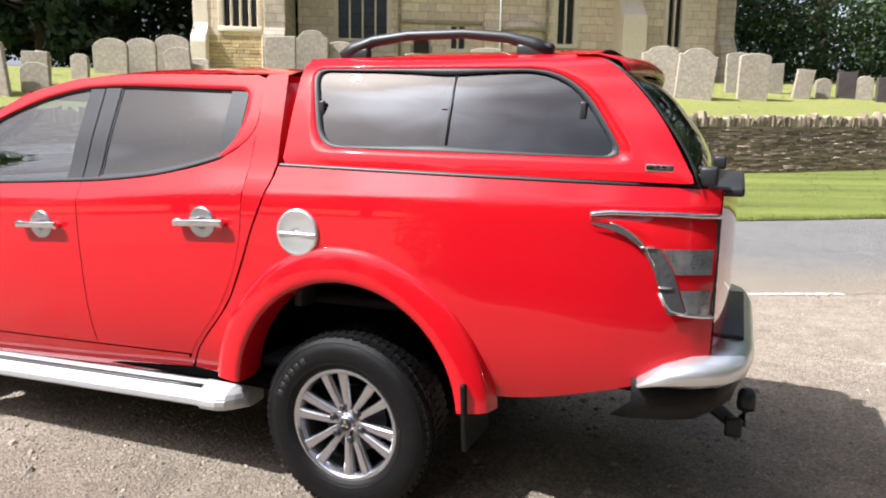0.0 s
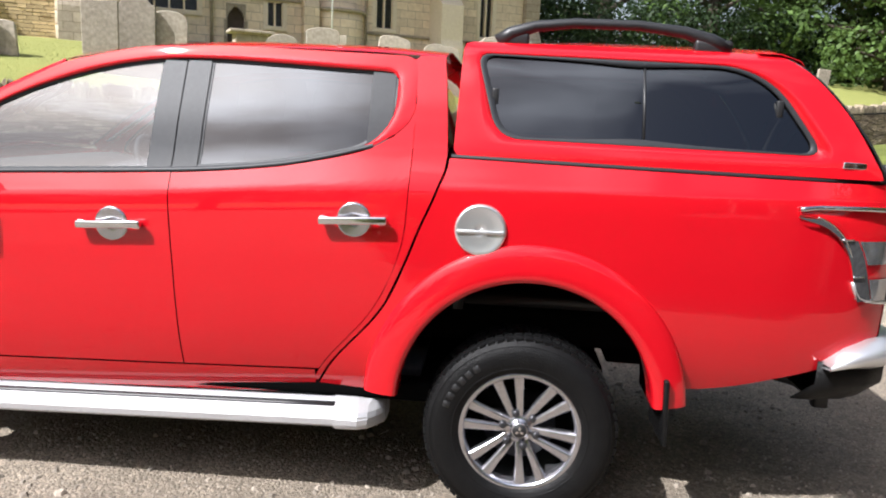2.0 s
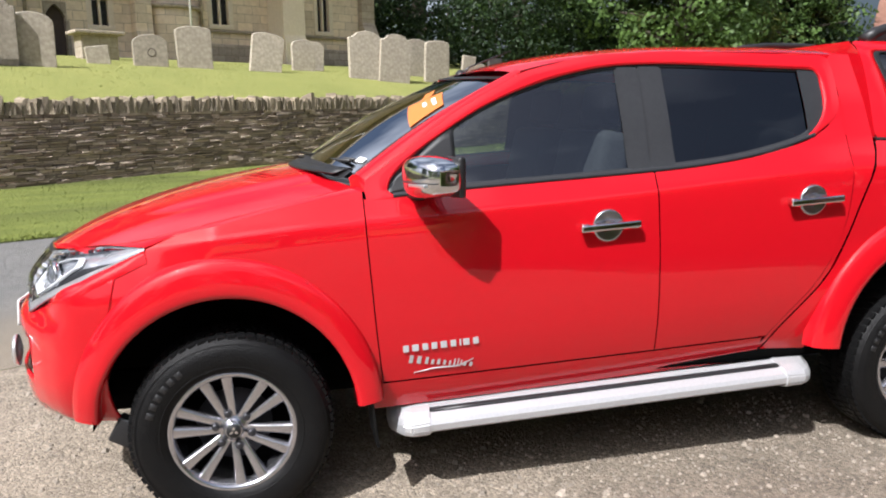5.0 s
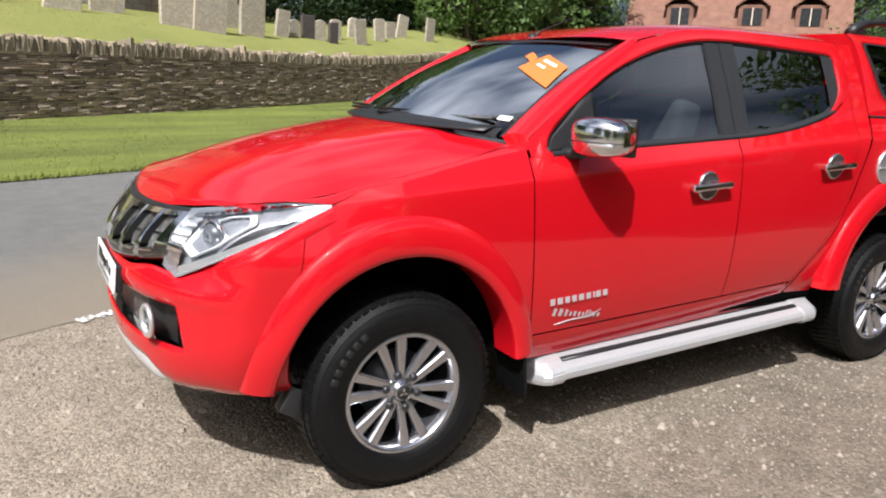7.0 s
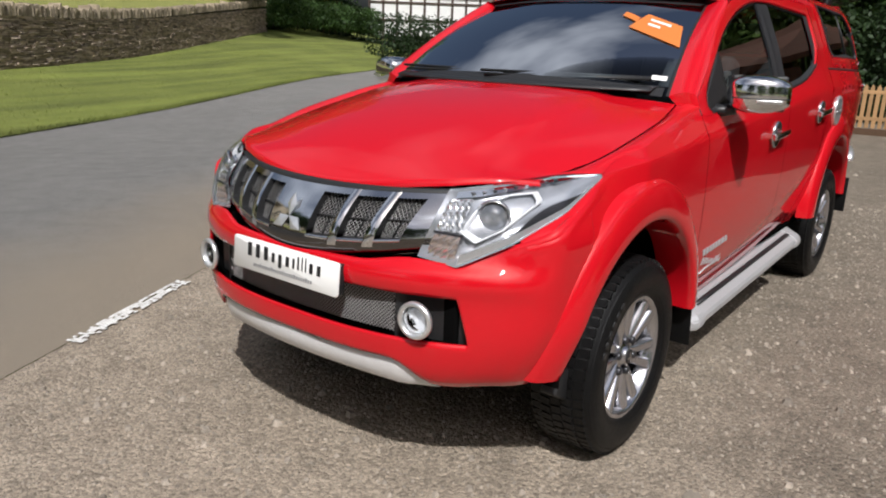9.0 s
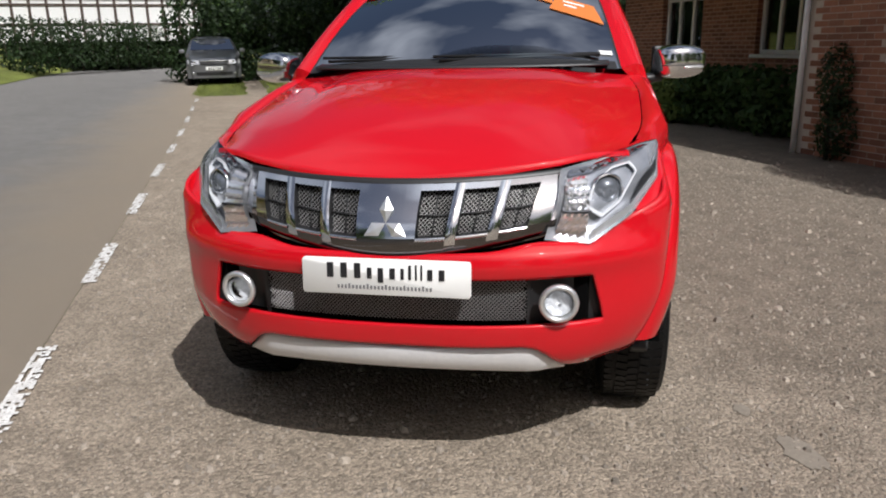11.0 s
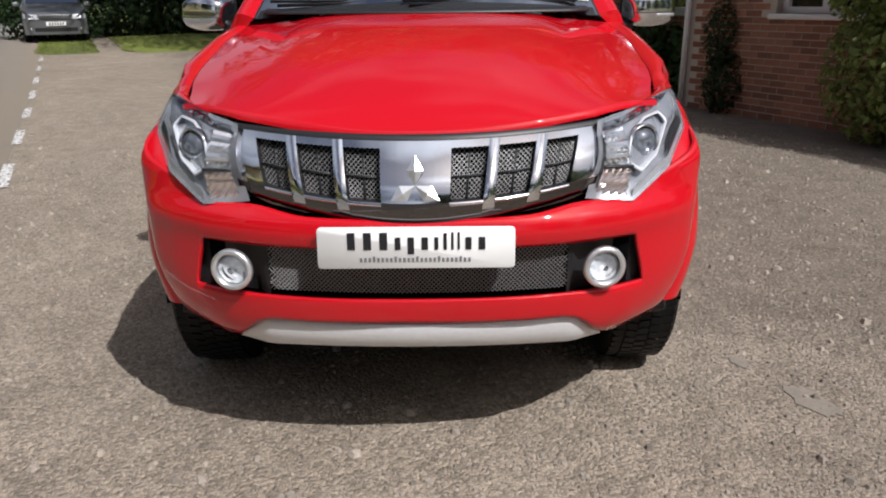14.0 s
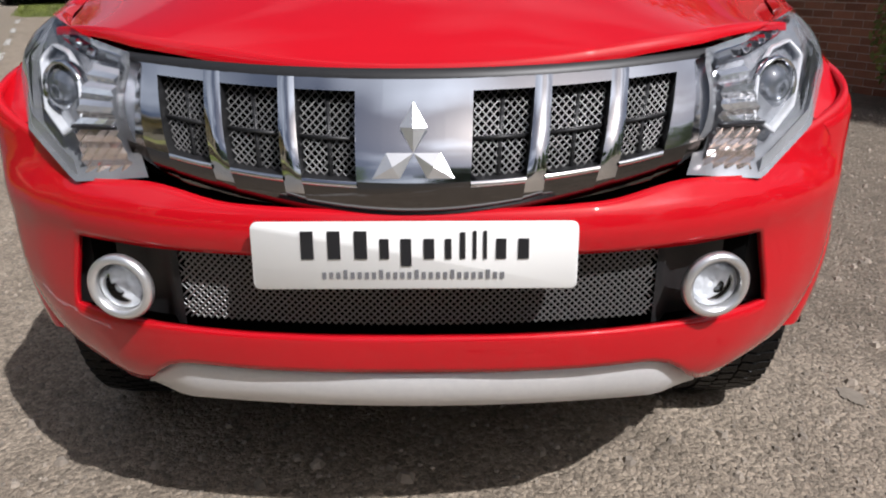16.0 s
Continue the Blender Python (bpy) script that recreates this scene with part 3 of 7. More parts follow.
    for nm, xa, xb, za in (("pillar_trim", 1.555, 1.642, 1.27), ("pillar_trim", 1.650, 1.742, 1.275)):
        rows = [[skin(lerp(xa, xb, i / 4), lerp(za + 0.03 * (xa - 1.5), zt(xa), j / 8), sd, -0.004) for i in range(5)] for j in range(9)]
        part(nm, grid(rows, flip=sd > 0), M_TRIM, truck)
    qb = curve([(2.36, 1.402), (2.42, 1.428), (2.465, 1.51)])
    rows = [[skin(lerp(2.375, 2.464, i / 6), lerp(qb(lerp(2.375, 2.464, i / 6)), 1.672, j / 6), sd, -0.005) for i in range(7)] for j in range(7)]
    part("quarter_trim", grid(rows, flip=sd > 0), M_TRIM, truck, "dark grey plastic quarter panel")
    wb = curve([(0.58, 1.222), (0.80, 1.240), (1.55, 1.283), (1.75, 1.296), (2.05, 1.33), (2.3, 1.384), (2.38, 1.408)])
    wt = curve([(0.58, 1.232), (0.609, 1.274), (0.73, 1.376), (0.85, 1.453), (0.987, 1.531), (1.255, 1.626), (1.5, 1.677), (1.75, 1.687), (2.4, 1.668)])
    for nm, xa, xb, mt, lb in (("front_side_window", 0.845, 1.556, M_GLASS, "clear side glass"), ("rear_side_window", 1.742, 2.376, M_PRIV, "dark privacy glass")):
        rows = [[skin(lerp(xa, xb, i / 18), lerp(wb(lerp(xa, xb, i / 18)), wt(lerp(xa, xb, i / 18)), j / 8), sd, -0.012) for i in range(19)] for j in range(9)]
        w = part(nm, grid(rows, flip=sd > 0), mt, truck, lb)
        w.visible_shadow = False
    part("window_bar", grid([[skin(x, wb(x) - 0.008 + dz, sd, o) for x in steps(0.60, 2.40, 28)] for dz, o in ((-0.012, -0.004), (-0.010, 0.004), (0.004, 0.004), (0.008, -0.01))], flip=sd > 0), M_TRIM, truck)

    part("pillar_backing", grid([[skin(x, z, sd, -0.009) for x in steps(1.545, 1.752, 4)] for z in steps(1.285, 1.682, 10)], flip=sd > 0), M_TRIM, truck)
    part("quarter_backing", grid([[skin(x, z, sd, -0.003) for x in steps(2.478, 2.60, 5)] for z in steps(1.40, 1.56, 6)], flip=sd > 0), M_RED, truck)
    # wheel-arch flares
    for (cx, cz, rx, rz), w0, w1, orx, orz, seam_y in ((F_ARCH, 4, 177, 0.560, 0.617, FLARE_F), (R_ARCH, 5, 177, 0.60, 0.625, FLARE_R)):
        rows = []
        for t, o in ((-0.10, -0.05), (0.0, -0.006), (0.04, 0.006), (0.10, 0.013), (0.30, 0.024), (0.6, 0.031), (0.85, 0.033), (0.96, 0.028), (1.0, 0.018), (1.02, -0.004), (1.0, -0.12)):
            row = []
            for k in range(61):
                w = radians(lerp(w0, w1, k / 60))
                ax, az = lerp(orx, rx, t), lerp(orz, rz, t)
                x, z = cx + ax * math.cos(w), cz + az * math.sin(w)
                row.append((x, sd * (seam_y(x) + o - tuck(x, z)), z))
            rows.append(row)
        part("wheel_arch_flare", grid(rows, flip=sd < 0), M_RED, truck)
        # liner coloured near-black, the arch's shade included
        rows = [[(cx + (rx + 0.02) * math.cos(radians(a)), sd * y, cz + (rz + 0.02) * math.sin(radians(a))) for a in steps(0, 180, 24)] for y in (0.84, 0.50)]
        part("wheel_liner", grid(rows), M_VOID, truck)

# near-black sheets added behind the panel gaps so they look shaded
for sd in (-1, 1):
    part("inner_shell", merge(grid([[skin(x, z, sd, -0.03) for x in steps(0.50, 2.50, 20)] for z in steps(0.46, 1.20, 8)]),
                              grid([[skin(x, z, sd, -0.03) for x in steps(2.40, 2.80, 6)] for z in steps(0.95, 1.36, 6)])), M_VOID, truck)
# bonnet
B_EDGE = curve([(-0.80, 0.30), (-0.66, 0.52), (-0.5, 0.665), (-0.35, 0.735), (-0.1, 0.770), (0.2, 0.775), (0.46, 0.742)])
B_MID = curve([(-0.80, 0.972), (-0.74, 1.002), (-0.70, 1.028), (-0.6, 1.078), (-0.4, 1.150), (-0.15, 1.217), (0.1, 1.264), (0.3, 1.292), (0.45, 1.305)])
B_SIDE = curve([(-0.80, 0.955), (-0.655, 1.008), (-0.5, 1.040), (-0.35, 1.064), (0.0, 1.138), (0.3, 1.204), (0.46, 1.240)])


def bonnet_front(y):
    return -0.762 + 0.10 * (abs(y) / 0.5) ** 2.2 + 0.20 * max(0, abs(y) - 0.5)


rows = []
for i in range(41):
    row = []
    for j in range(41):
        v = -1 + 2 * j / 40
        yf = v * 0.715
        x = lerp(bonnet_front(yf), 0.30 + 0.16 * abs(v) ** 2, (i / 40) ** 1.35)
        y = v * lerp(0.715, B_EDGE(x), min(1, i / 14)) if abs(v) > 0.0 else 0
        e = abs(v)
        z = lerp(B_MID(x), B_SIDE(x), e ** 2.6)
        z -= 0.012 * min(1, max(0, (e - 0.60) / 0.10)) * (1 - e) * 2.2 * min(1, max(0, (x + 0.55) / 0.4))
        if i == 0:
            z -= 0.013
            x += 0.010
        row.append((x, y, z))
    rows.append(row)
part("bonnet", grid(rows, flip=True), M_RED, truck)
H_TOP = [(-0.668, 0.505, 1.012), (-0.600, 0.600, 1.030), (-0.500, 0.690, 1.049), (-0.400, 0.760, 1.060), (-0.287, 0.814, 1.056)]
TIP_Y, TIP_Z = curve([(p[0], p[1]) for p in H_TOP]), curve([(p[0], p[2]) for p in H_TOP])
for sd in (-1, 1):
    rows = []
    zt = curve([(-0.5, 1.005), (-0.3, 1.062), (0.0, 1.135), (0.3, 1.200), (0.5, 1.232)])
    for k in range(6):
        t = k / 5
        row = []
        for x in steps(-0.283, 0.50, 24):
            w = min(1, (x + 0.283) / 0.16)
            y0, z0 = lerp(TIP_Y(-0.287) + 0.002, half(x, zt(x)), w), lerp(TIP_Z(-0.287) + 0.002, zt(x), min(1, w * 3))
            y1, z1 = B_EDGE(min(x, 0.46)) + 0.004, B_SIDE(min(x, 0.46)) - 0.002
            row.append((x, sd * lerp(y0, y1, t), lerp(z0, z1, t) + 0.010 * math.sin(math.pi * t)))
        rows.append(row)
    part("fender_top", grid(rows, flip=sd > 0), M_RED, truck)

for sd in (-1, 1):
    rows = []
    for k in range(4):
        t = k / 3
        rows.append([(x, sd * lerp(TIP_Y(x), B_EDGE(x) + 0.004, t), lerp(TIP_Z(x) + 0.002, B_SIDE(x) - 0.002, t) + lerp(0.003, 0.010, (x + 0.585) / 0.302) * math.sin(math.pi * t)) for x in steps(-0.585, -0.281, 16)])
    part("fender_tip", grid(rows, flip=sd > 0), M_RED, truck)

# the windscreen's foot and head
S_LO = lambda v: Vector((0.29 + 0.16 * v * v, 0.715 * v, 1.298 - 0.030 * v * v))
S_HI = lambda v: Vector((0.995 + 0.13 * v * v, 0.585 * v, 1.672 - 0.020 * v * v))
for sd in (-1, 1):
    a0, a1 = Vector((0.455, sd * (B_EDGE(0.455) + 0.004), B_SIDE(0.455) - 0.002)), Vector(skin(0.497, 1.2305, sd))
    foot = [S_LO(sd).lerp(Vector(skin(0.50, 1.270, sd)), k / 5) + Vector((-0.25, sd * 0.5, 0.6)).normalized() * 0.022 * math.sin(math.pi * k / 5) for k in range(6)]
    part("cowl_corner", grid([[a0.lerp(a1, k / 5).lerp(foot[k], t) for k in range(6)] for t in steps(-0.1, 1.06, 5)], flip=sd > 0), M_RED, truck)
# windscreen, pillars, roof
rows = []
for j in range(13):
    t = j / 12
    rows.append([S_LO(v).lerp(S_HI(v), t) + Vector((-0.03, 0, 0.03)) * math.sin(math.pi * t) * 0.7 for v in steps(-0.985, 0.985, 24)])
part("windscreen", grid(rows), M_SCREEN, truck, "clear glass windscreen").visible_shadow = False
rows = []
for v0, v1, o in ((-1.0, -0.985, 0.0), (0.985, 1.0, 0.0)):
    rr = []
    for j in range(13):
        t = j / 12
        rr.append([S_LO(v).lerp(S_HI(v), t) + Vector((-0.03, 0, 0.03)) * math.sin(math.pi * t) * 0.7 for v in (v0, v1)])
    part("screen_band", grid(rr), M_BLACK, truck)
part("screen_band", grid([[S_LO(v).lerp(S_HI(v), t) + Vector((-0.004, 0, 0.006)) + Vector((-0.03, 0, 0.03)) * math.sin(math.pi * t) * 0.7 for v in steps(-0.97, 0.97, 20)] for t in (-0.02, 0.02, 0.05)]), M_BLACK, truck)
part("screen_band", grid([[S_LO(v).lerp(S_HI(v), t) + Vector((-0.004, 0, 0.006)) + Vector((-0.03, 0, 0.03)) * math.sin(math.pi * t) * 0.7 for v in steps(-0.97, 0.97, 20)] for t in (0.955, 0.985)]), M_BLACK, truck)
for sd in (-1, 1):
    rows = []
    for j in range(15):
        t = j / 14
        a = S_LO(sd).lerp(S_HI(sd), t) + Vector((-0.03, 0, 0.03)) * math.sin(math.pi * t) * 0.7
        x = lerp(0.50, 1.15, t)
        z = lerp(1.270, 1.668, t) + 0.012 * math.sin(math.pi * t)
        b = Vector(skin(x, z, sd))
        rows.append([a.lerp(b, k / 5) + Vector((-0.25, sd * 0.5, 0.6)).normalized() * 0.022 * math.sin(math.pi * k / 5) for k in range(6)])
    part("windscreen_pillar", grid(rows, flip=sd < 0), M_RED, truck)
R_MID = curve([(0.985, 1.676), (1.2, 1.732), (1.5, 1.772), (1.9, 1.796), (2.3, 1.797), (2.66, 1.780)])
R_RAIL = curve([(0.98, 1.63), (1.12, 1.665), (1.3, 1.705), (1.5, 1.733), (1.9, 1.750), (2.3, 1.748), (2.66, 1.735)])
rows = []
for i in range(31):
    row = []
    for j in range(33):
        v = -1 + 2 * j / 32
        x = lerp(0.99 + 0.13 * min(1, abs(v)) ** 2, 2.645, i / 30)
        ye = half(x, R_RAIL(x)) if x > 1.13 else lerp(0.585, half(1.13, R_RAIL(1.13)), (x - 0.99) / 0.14)
        y = ye * math.copysign(abs(v) ** 0.92, v)
        row.append((x, y, lerp(R_MID(x), R_RAIL(x), abs(v) ** 4.0)))
    rows.append(row)
part("roof", grid(rows, flip=True), M_RED, truck)
# cab back wall; floor and under body, their shade put into a near-black colour
part("cab_back", thick(grid([[(GAP(z) - 0.016, y * half(2.6, z) * 0.985, z) for y in steps(-1, 1, 8)] for z in steps(0.5, 1.735, 10)]), 0.01), M_RED, truck)
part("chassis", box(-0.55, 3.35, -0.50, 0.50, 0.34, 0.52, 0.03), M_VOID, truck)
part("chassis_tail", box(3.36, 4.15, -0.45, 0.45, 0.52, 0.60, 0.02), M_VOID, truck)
# next three: unseen boxes added to keep sun from leaking through the nose
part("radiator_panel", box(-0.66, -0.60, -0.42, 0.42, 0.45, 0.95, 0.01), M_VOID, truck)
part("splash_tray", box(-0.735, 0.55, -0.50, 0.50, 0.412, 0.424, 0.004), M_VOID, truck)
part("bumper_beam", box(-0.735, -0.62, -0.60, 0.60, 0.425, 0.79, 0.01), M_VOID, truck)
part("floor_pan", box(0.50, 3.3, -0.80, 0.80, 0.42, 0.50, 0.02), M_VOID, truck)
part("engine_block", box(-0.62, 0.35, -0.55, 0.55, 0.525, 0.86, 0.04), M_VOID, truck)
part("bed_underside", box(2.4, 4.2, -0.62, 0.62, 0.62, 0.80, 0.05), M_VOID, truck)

# front bumper: bands round the lower opening
F_PLAN = [(0.0, -0.880), (0.13, -0.878), (0.26, -0.868), (0.36, -0.851), (0.45, -0.828), (0.53, -0.797), (0.605, -0.762), (0.67, -0.722), (0.73, -0.680),
          (0.780, -0.634), (0.818, -0.586), (0.842, -0.540), (0.858, -0.490), (0.868, -0.440)]
F_PROF = curve([(0.34, 0.11), (0.38, 0.070), (0.42, 0.032), (0.46, 0.012), (0.50, 0.004), (0.55, 0.0), (0.70, 0.006), (0.74, 0.0), (0.775, 0.008), (0.80, 0.03), (0.86, 0.075), (1.05, 0.16)])
F_TOP = curve([(0.0, 0.782), (0.3, 0.790), (0.46, 0.812), (0.605, 0.805), (0.67, 0.842), (0.73, 0.872), (0.780, 0.908), (0.818, 0.938), (0.868, 0.972)])
F_LOW = curve([(0.0, 0.492), (0.40, 0.490), (0.45, 0.478), (0.535, 0.408), (0.61, 0.402), (0.70, 0.408), (0.80, 0.412), (0.866, 0.415)])
plan_x = curve(F_PLAN)
dense = [(y, plan_x(y)) for y in steps(0, 0.60, 24)] + [(y, plan_x(y)) for y in steps(0.61, 0.868, 30)[:-1] + [0.8668, 0.868]]
full_plan = [(-y, x) for y, x in reversed(dense[1:])] + dense


def bump_pt(y, x, z):
    side = min(1, max(0, (abs(y) - 0.55) / 0.25))
    g = F_PROF(z)
    if side > 0 and z > 0.80:
        g = lerp(g, 0.03 + 0.25 * (z - 0.80), side)
    n = Vector((1.0, -0.9 * math.copysign(side, y) * 0.8)).normalized()
    x, y = x + g * n.x, y + g * n.y * 0.9
    y -= math.copysign(tuck(x, z) * side, y)
    w = min(1, max(0, (x + 0.66) / 0.12))
    return (x, lerp(y, math.copysign(half(x, z) + 0.003, y), w * w * (3 - 2 * w)), z)


def bump_y(x, z):
    """How far out the bumper's skin stands at x and z."""
    if x > -0.54:
        return half(x, z) + 0.003
    lo, hi = 0.40, 0.868
    for _ in range(24):
        mid = (lo + hi) / 2
        lo, hi = (mid, hi) if bump_pt(mid, plan_x(mid), z)[0] < x else (lo, mid)
    return bump_pt(lo, plan_x(lo), z)[1]


def bump_row(y, x):
    lo, hi = F_LOW(abs(y)), F_TOP(abs(y))
    zs = [lerp(lo, 0.562, k / 7) for k in range(7)] + [lerp(0.562, 0.705, k / 5) for k in range(5)] + [lerp(0.705, hi, k / 9) for k in range(10)]
    row = []
    for z in zs:
        # the lamp recess is wider at its foot
        wide = 0.042 * min(1, max(0, (0.712 - z) / 0.15)) * min(1, max(0, (z - 0.46) / 0.08)) * max(0, 1 - abs(abs(y) - 0.605) / 0.10)
        yy = abs(y) + wide
        row.append(bump_pt(math.copysign(yy, y), plan_x(yy), z))
    return row


cols = [bump_row(y, x) for y, x in full_plan]
bv, bf = grid(cols)
nz = len(cols[0])
keep = []
for f in bf:
    ymax = max(abs(full_plan[i // nz][0]) for i in f)
    js = [i % nz for i in f]
    if ymax < 0.612 and min(js) >= 7 and max(js) <= 12:
        continue
    keep.append(f)
part("front_bumper", thick((bv, keep), 0.012), M_RED, truck)
# near-black sheet with the recess's shade in its colour, mesh, skid plate
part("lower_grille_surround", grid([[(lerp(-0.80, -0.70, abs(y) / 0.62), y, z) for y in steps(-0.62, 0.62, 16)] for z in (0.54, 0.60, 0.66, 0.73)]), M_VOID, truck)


M_WIRE = mat("grille_wire", (0.36, 0.355, 0.35), rough=0.4, metal=0.8)


def wire_mesh(y0, y1, z0, z1, xf, pitch, r, lean=0.0):
    """Crossed wires of a grille insert."""
    out = []
    w, h = y1 - y0, z1 - z0
    n = int((w + h) / pitch) + 1
    for k in range(n):
        for sg in (1, -1):
            a = k * pitch - h
            seg = []
            for q in (0, 0.25, 0.5, 0.75, 1):
                yy = a + h * q
                if -1e-6 <= yy <= w + 1e-6:
                    y = y0 + (yy if sg > 0 else w - yy)
                    seg.append((xf(y, z0 + h * q) + sg * 0.0012, y, z0 + h * q))
            if len(seg) > 1:
                out.append(tube([seg[0], seg[-1]], r, 4, caps=False))
    return merge(*out)


LG = lambda y, z: -0.838 + 0.085 * (abs(y) / 0.43) ** 2 * 0.5
part("mesh_insert", wire_mesh(-0.435, 0.435, 0.566, 0.70, LG, 0.0125, 0.0015), M_WIRE, truck, "fine diagonal wire mesh")
rows = []
for y in steps(-0.532, 0.532, 40):
    a = abs(y)
    hi = 0.487 if a < 0.445 else lerp(0.487, 0.397, (a - 0.445) / 0.087)
    lo = 0.402 - 0.017 * (a / 0.53) ** 2
    xf = -0.868 + 0.078 * (a / 0.53) ** 2 + 0.05 * max(0, (a - 0.44) / 0.092)
    rows.append([(xf + 0.014, y, hi), (xf + 0.004, y, lerp(hi, lo, 0.12)), (xf + 0.008, y, lerp(hi, lo, 0.55)), (xf + 0.018, y, lerp(hi, lo, 0.92)), (xf + 0.030, y, lo), (xf + 0.13, y, lo + 0.006)])
part("skid_plate", thick(grid(rows), 0.006), M_SILVER, truck, "satin silver skid plate")
M_FOG = mat("fog_reflector", (0.92, 0.93, 0.94), rough=0.2, metal=0.2, bump=0.5, bump_scale=60)
for sd in (-1, 1):
    part("fog_surround", grid([[(lerp(-0.806, -0.745, (y - 0.415) / 0.195) + 0.002 + 0.026 * min(1, max(0, (y - 0.43) / 0.02)), sd * y, z) for y in (0.415, 0.43, 0.45, 0.49, 0.53, 0.57, 0.61, 0.655)] for z in (0.552, 0.63, 0.715)], flip=sd < 0), M_BLACK, truck)
    # fog lamp pod
    fog = part("fog_lamp", move(join(*[b for b in (thick(lathe([(0.060, 0.0), (0.0595, -0.010), (0.052, -0.017), (0.044, -0.012), (0.042, 0.004)], 40, "x"), 0.003),)]),
                                pose(-0.820, sd * 0.512, 0.634, 0, 0, -sd * 8)), M_SATIN, truck, "round fog lamp with a bright ring")
    part("reflector", move(thick(lathe([(0.042, 0.0), (0.034, 0.006), (0.015, 0.012), (0.001, 0.013)], 32, "x"), 0.001), pose(-0.820, sd * 0.512, 0.634, 0, 0, -sd * 8)), M_FOG, fog)
    part("lens", move(thick(lathe([(0.043, 0.0), (0.03, -0.006), (0.015, -0.009), (0.001, -0.010)], 32, "x"), 0.001), pose(-0.820, sd * 0.512, 0.634, 0, 0, -sd * 8)), M_LENS, fog).visible_shadow = False

# chrome grille with three slots each side
TOPY = [0.0, 0.05, 0.096, 0.198, 0.226, 0.330, 0.360, 0.452, 0.532]
BOTY = [0.0, 0.05, 0.087, 0.170, 0.202, 0.288, 0.322, 0.398, 0.486]
SLOTS = (2, 4, 6)


def grille_pt(k, t, sg, back=0.0):
    """k: position between the upright lines; t: 0 at the foot, 1 at the top."""
    i = min(int(k), len(TOPY) - 2)
    y = lerp(lerp(BOTY[i], BOTY[i + 1], k - i), lerp(TOPY[i], TOPY[i + 1], k - i), t)
    zl, zh = 0.778 + 0.040 * (y / 0.46) ** 2, 0.979 + 0.017 * (y / 0.5) ** 2
    x = lerp(-0.872 + 0.125 * (y / 0.46) ** 2, -0.782 + 0.125 * (y / 0.5) ** 2, t ** 1.25)
    x -= 0.030 * math.sin(math.pi * t ** 0.85)
    return (x + back, sg * y, lerp(zl, zh, t))


ts = [0, 0.06, 0.14, 0.22, 0.27, 0.36, 0.5, 0.65, 0.8, 0.91, 0.95, 1.0]
TA, TB = 0.27, 0.91
frames, walls, lower = [], [], []
for sg in (-1, 1):
    for i in range(len(TOPY) - 1):
        sub = steps(i, i + 1, 4)
        if i not in SLOTS:
            rr = []
            for t in ts:
                row = []
                for k in sub:
                    bulge = -0.005 * math.sin(math.pi * (k - i)) * (1 if TA < t < TB else 0.9 * t) if i in (3, 5) else 0.0
                    row.append(grille_pt(k, t, sg, bulge))
                rr.append(row)
            cut = 2 if i in (3, 5) else 4
            frames.append(grid(rr[cut:], flip=sg < 0))
            lower.append(grid(rr[:cut + 1], flip=sg < 0))
        else:
            lower.append(grid([[grille_pt(k, t, sg) for k in sub] for t in ts if t <= 0.22 + 1e-6], flip=sg < 0))
            frames.append(grid([[grille_pt(k, t, sg, -0.004 * math.sin(math.pi * (t - 0.22) / 0.05)) for k in sub] for t in (0.22, 0.235, 0.255, 0.27)], flip=sg < 0))
            frames.append(grid([[grille_pt(k, t, sg) for k in sub] for t in ts if t >= TB - 1e-6], flip=sg < 0))
            ring = [(i, t) for t in steps(TA, TB, 6)] + [(k, TB) for k in sub] + [(i + 1, t) for t in reversed(steps(TA, TB, 6))] + [(k, TA) for k in reversed(sub)]
            walls.append(grid([[grille_pt(k, t, sg, b) for k, t in ring] for b in (0.0, 0.045)], close_u=True))
grille = part("grille", merge(*frames), M_CHROME, truck, "chrome grille with slots and wire mesh")
for w in walls:
    part("slot_lining", w, M_BLACK, grille)
# chrome coloured dark in place of the shaded ground it would mirror
part("lower_band", merge(*lower), mat("smoked_chrome", (0.16, 0.155, 0.155), rough=0.07, metal=1.0), grille, "smoked chrome lower band")
# near-black sheet puts the shade behind the slots into the colour
part("grille_back", grid([[grille_pt(k, t, sg, 0.05) for sg, ks in ((-1, reversed(steps(0, 7.4, 12))), (1, steps(0.01, 7.4, 12))) for k in ks] for t in (0.12, 0.5, 1.0)]), M_VOID, grille)
for sg in (-1, 1):
    for i in SLOTS:
        wires = []
        for a in range(-14, 15):
            for dr in (1, -1):
                pts = []
                for q in steps(0, 1, 24):
                    t = lerp(TA, TB, q)
                    k = 0.5 + dr * (q - 0.5) * 1.35 + a * 0.135
                    if 0 <= k <= 1:
                        pts.append(grille_pt(i + k, t, sg, 0.030 + dr * 0.001))
                if len(pts) > 1:
                    wires.append(tube([pts[0], pts[-1]], 0.0011, 4, caps=False))
        part("mesh_insert", merge(*wires), M_WIRE, grille)
        part("slot_bar", tube([grille_pt(i + 0.5, t, sg, 0.026) for t in (TA, TB)], 0.004, 6), M_BLACK, grille)
        part("slot_bar", tube([grille_pt(i + k, 0.55, sg, 0.028) for k in (0, 1)], 0.004, 6), M_BLACK, grille)
rows = []
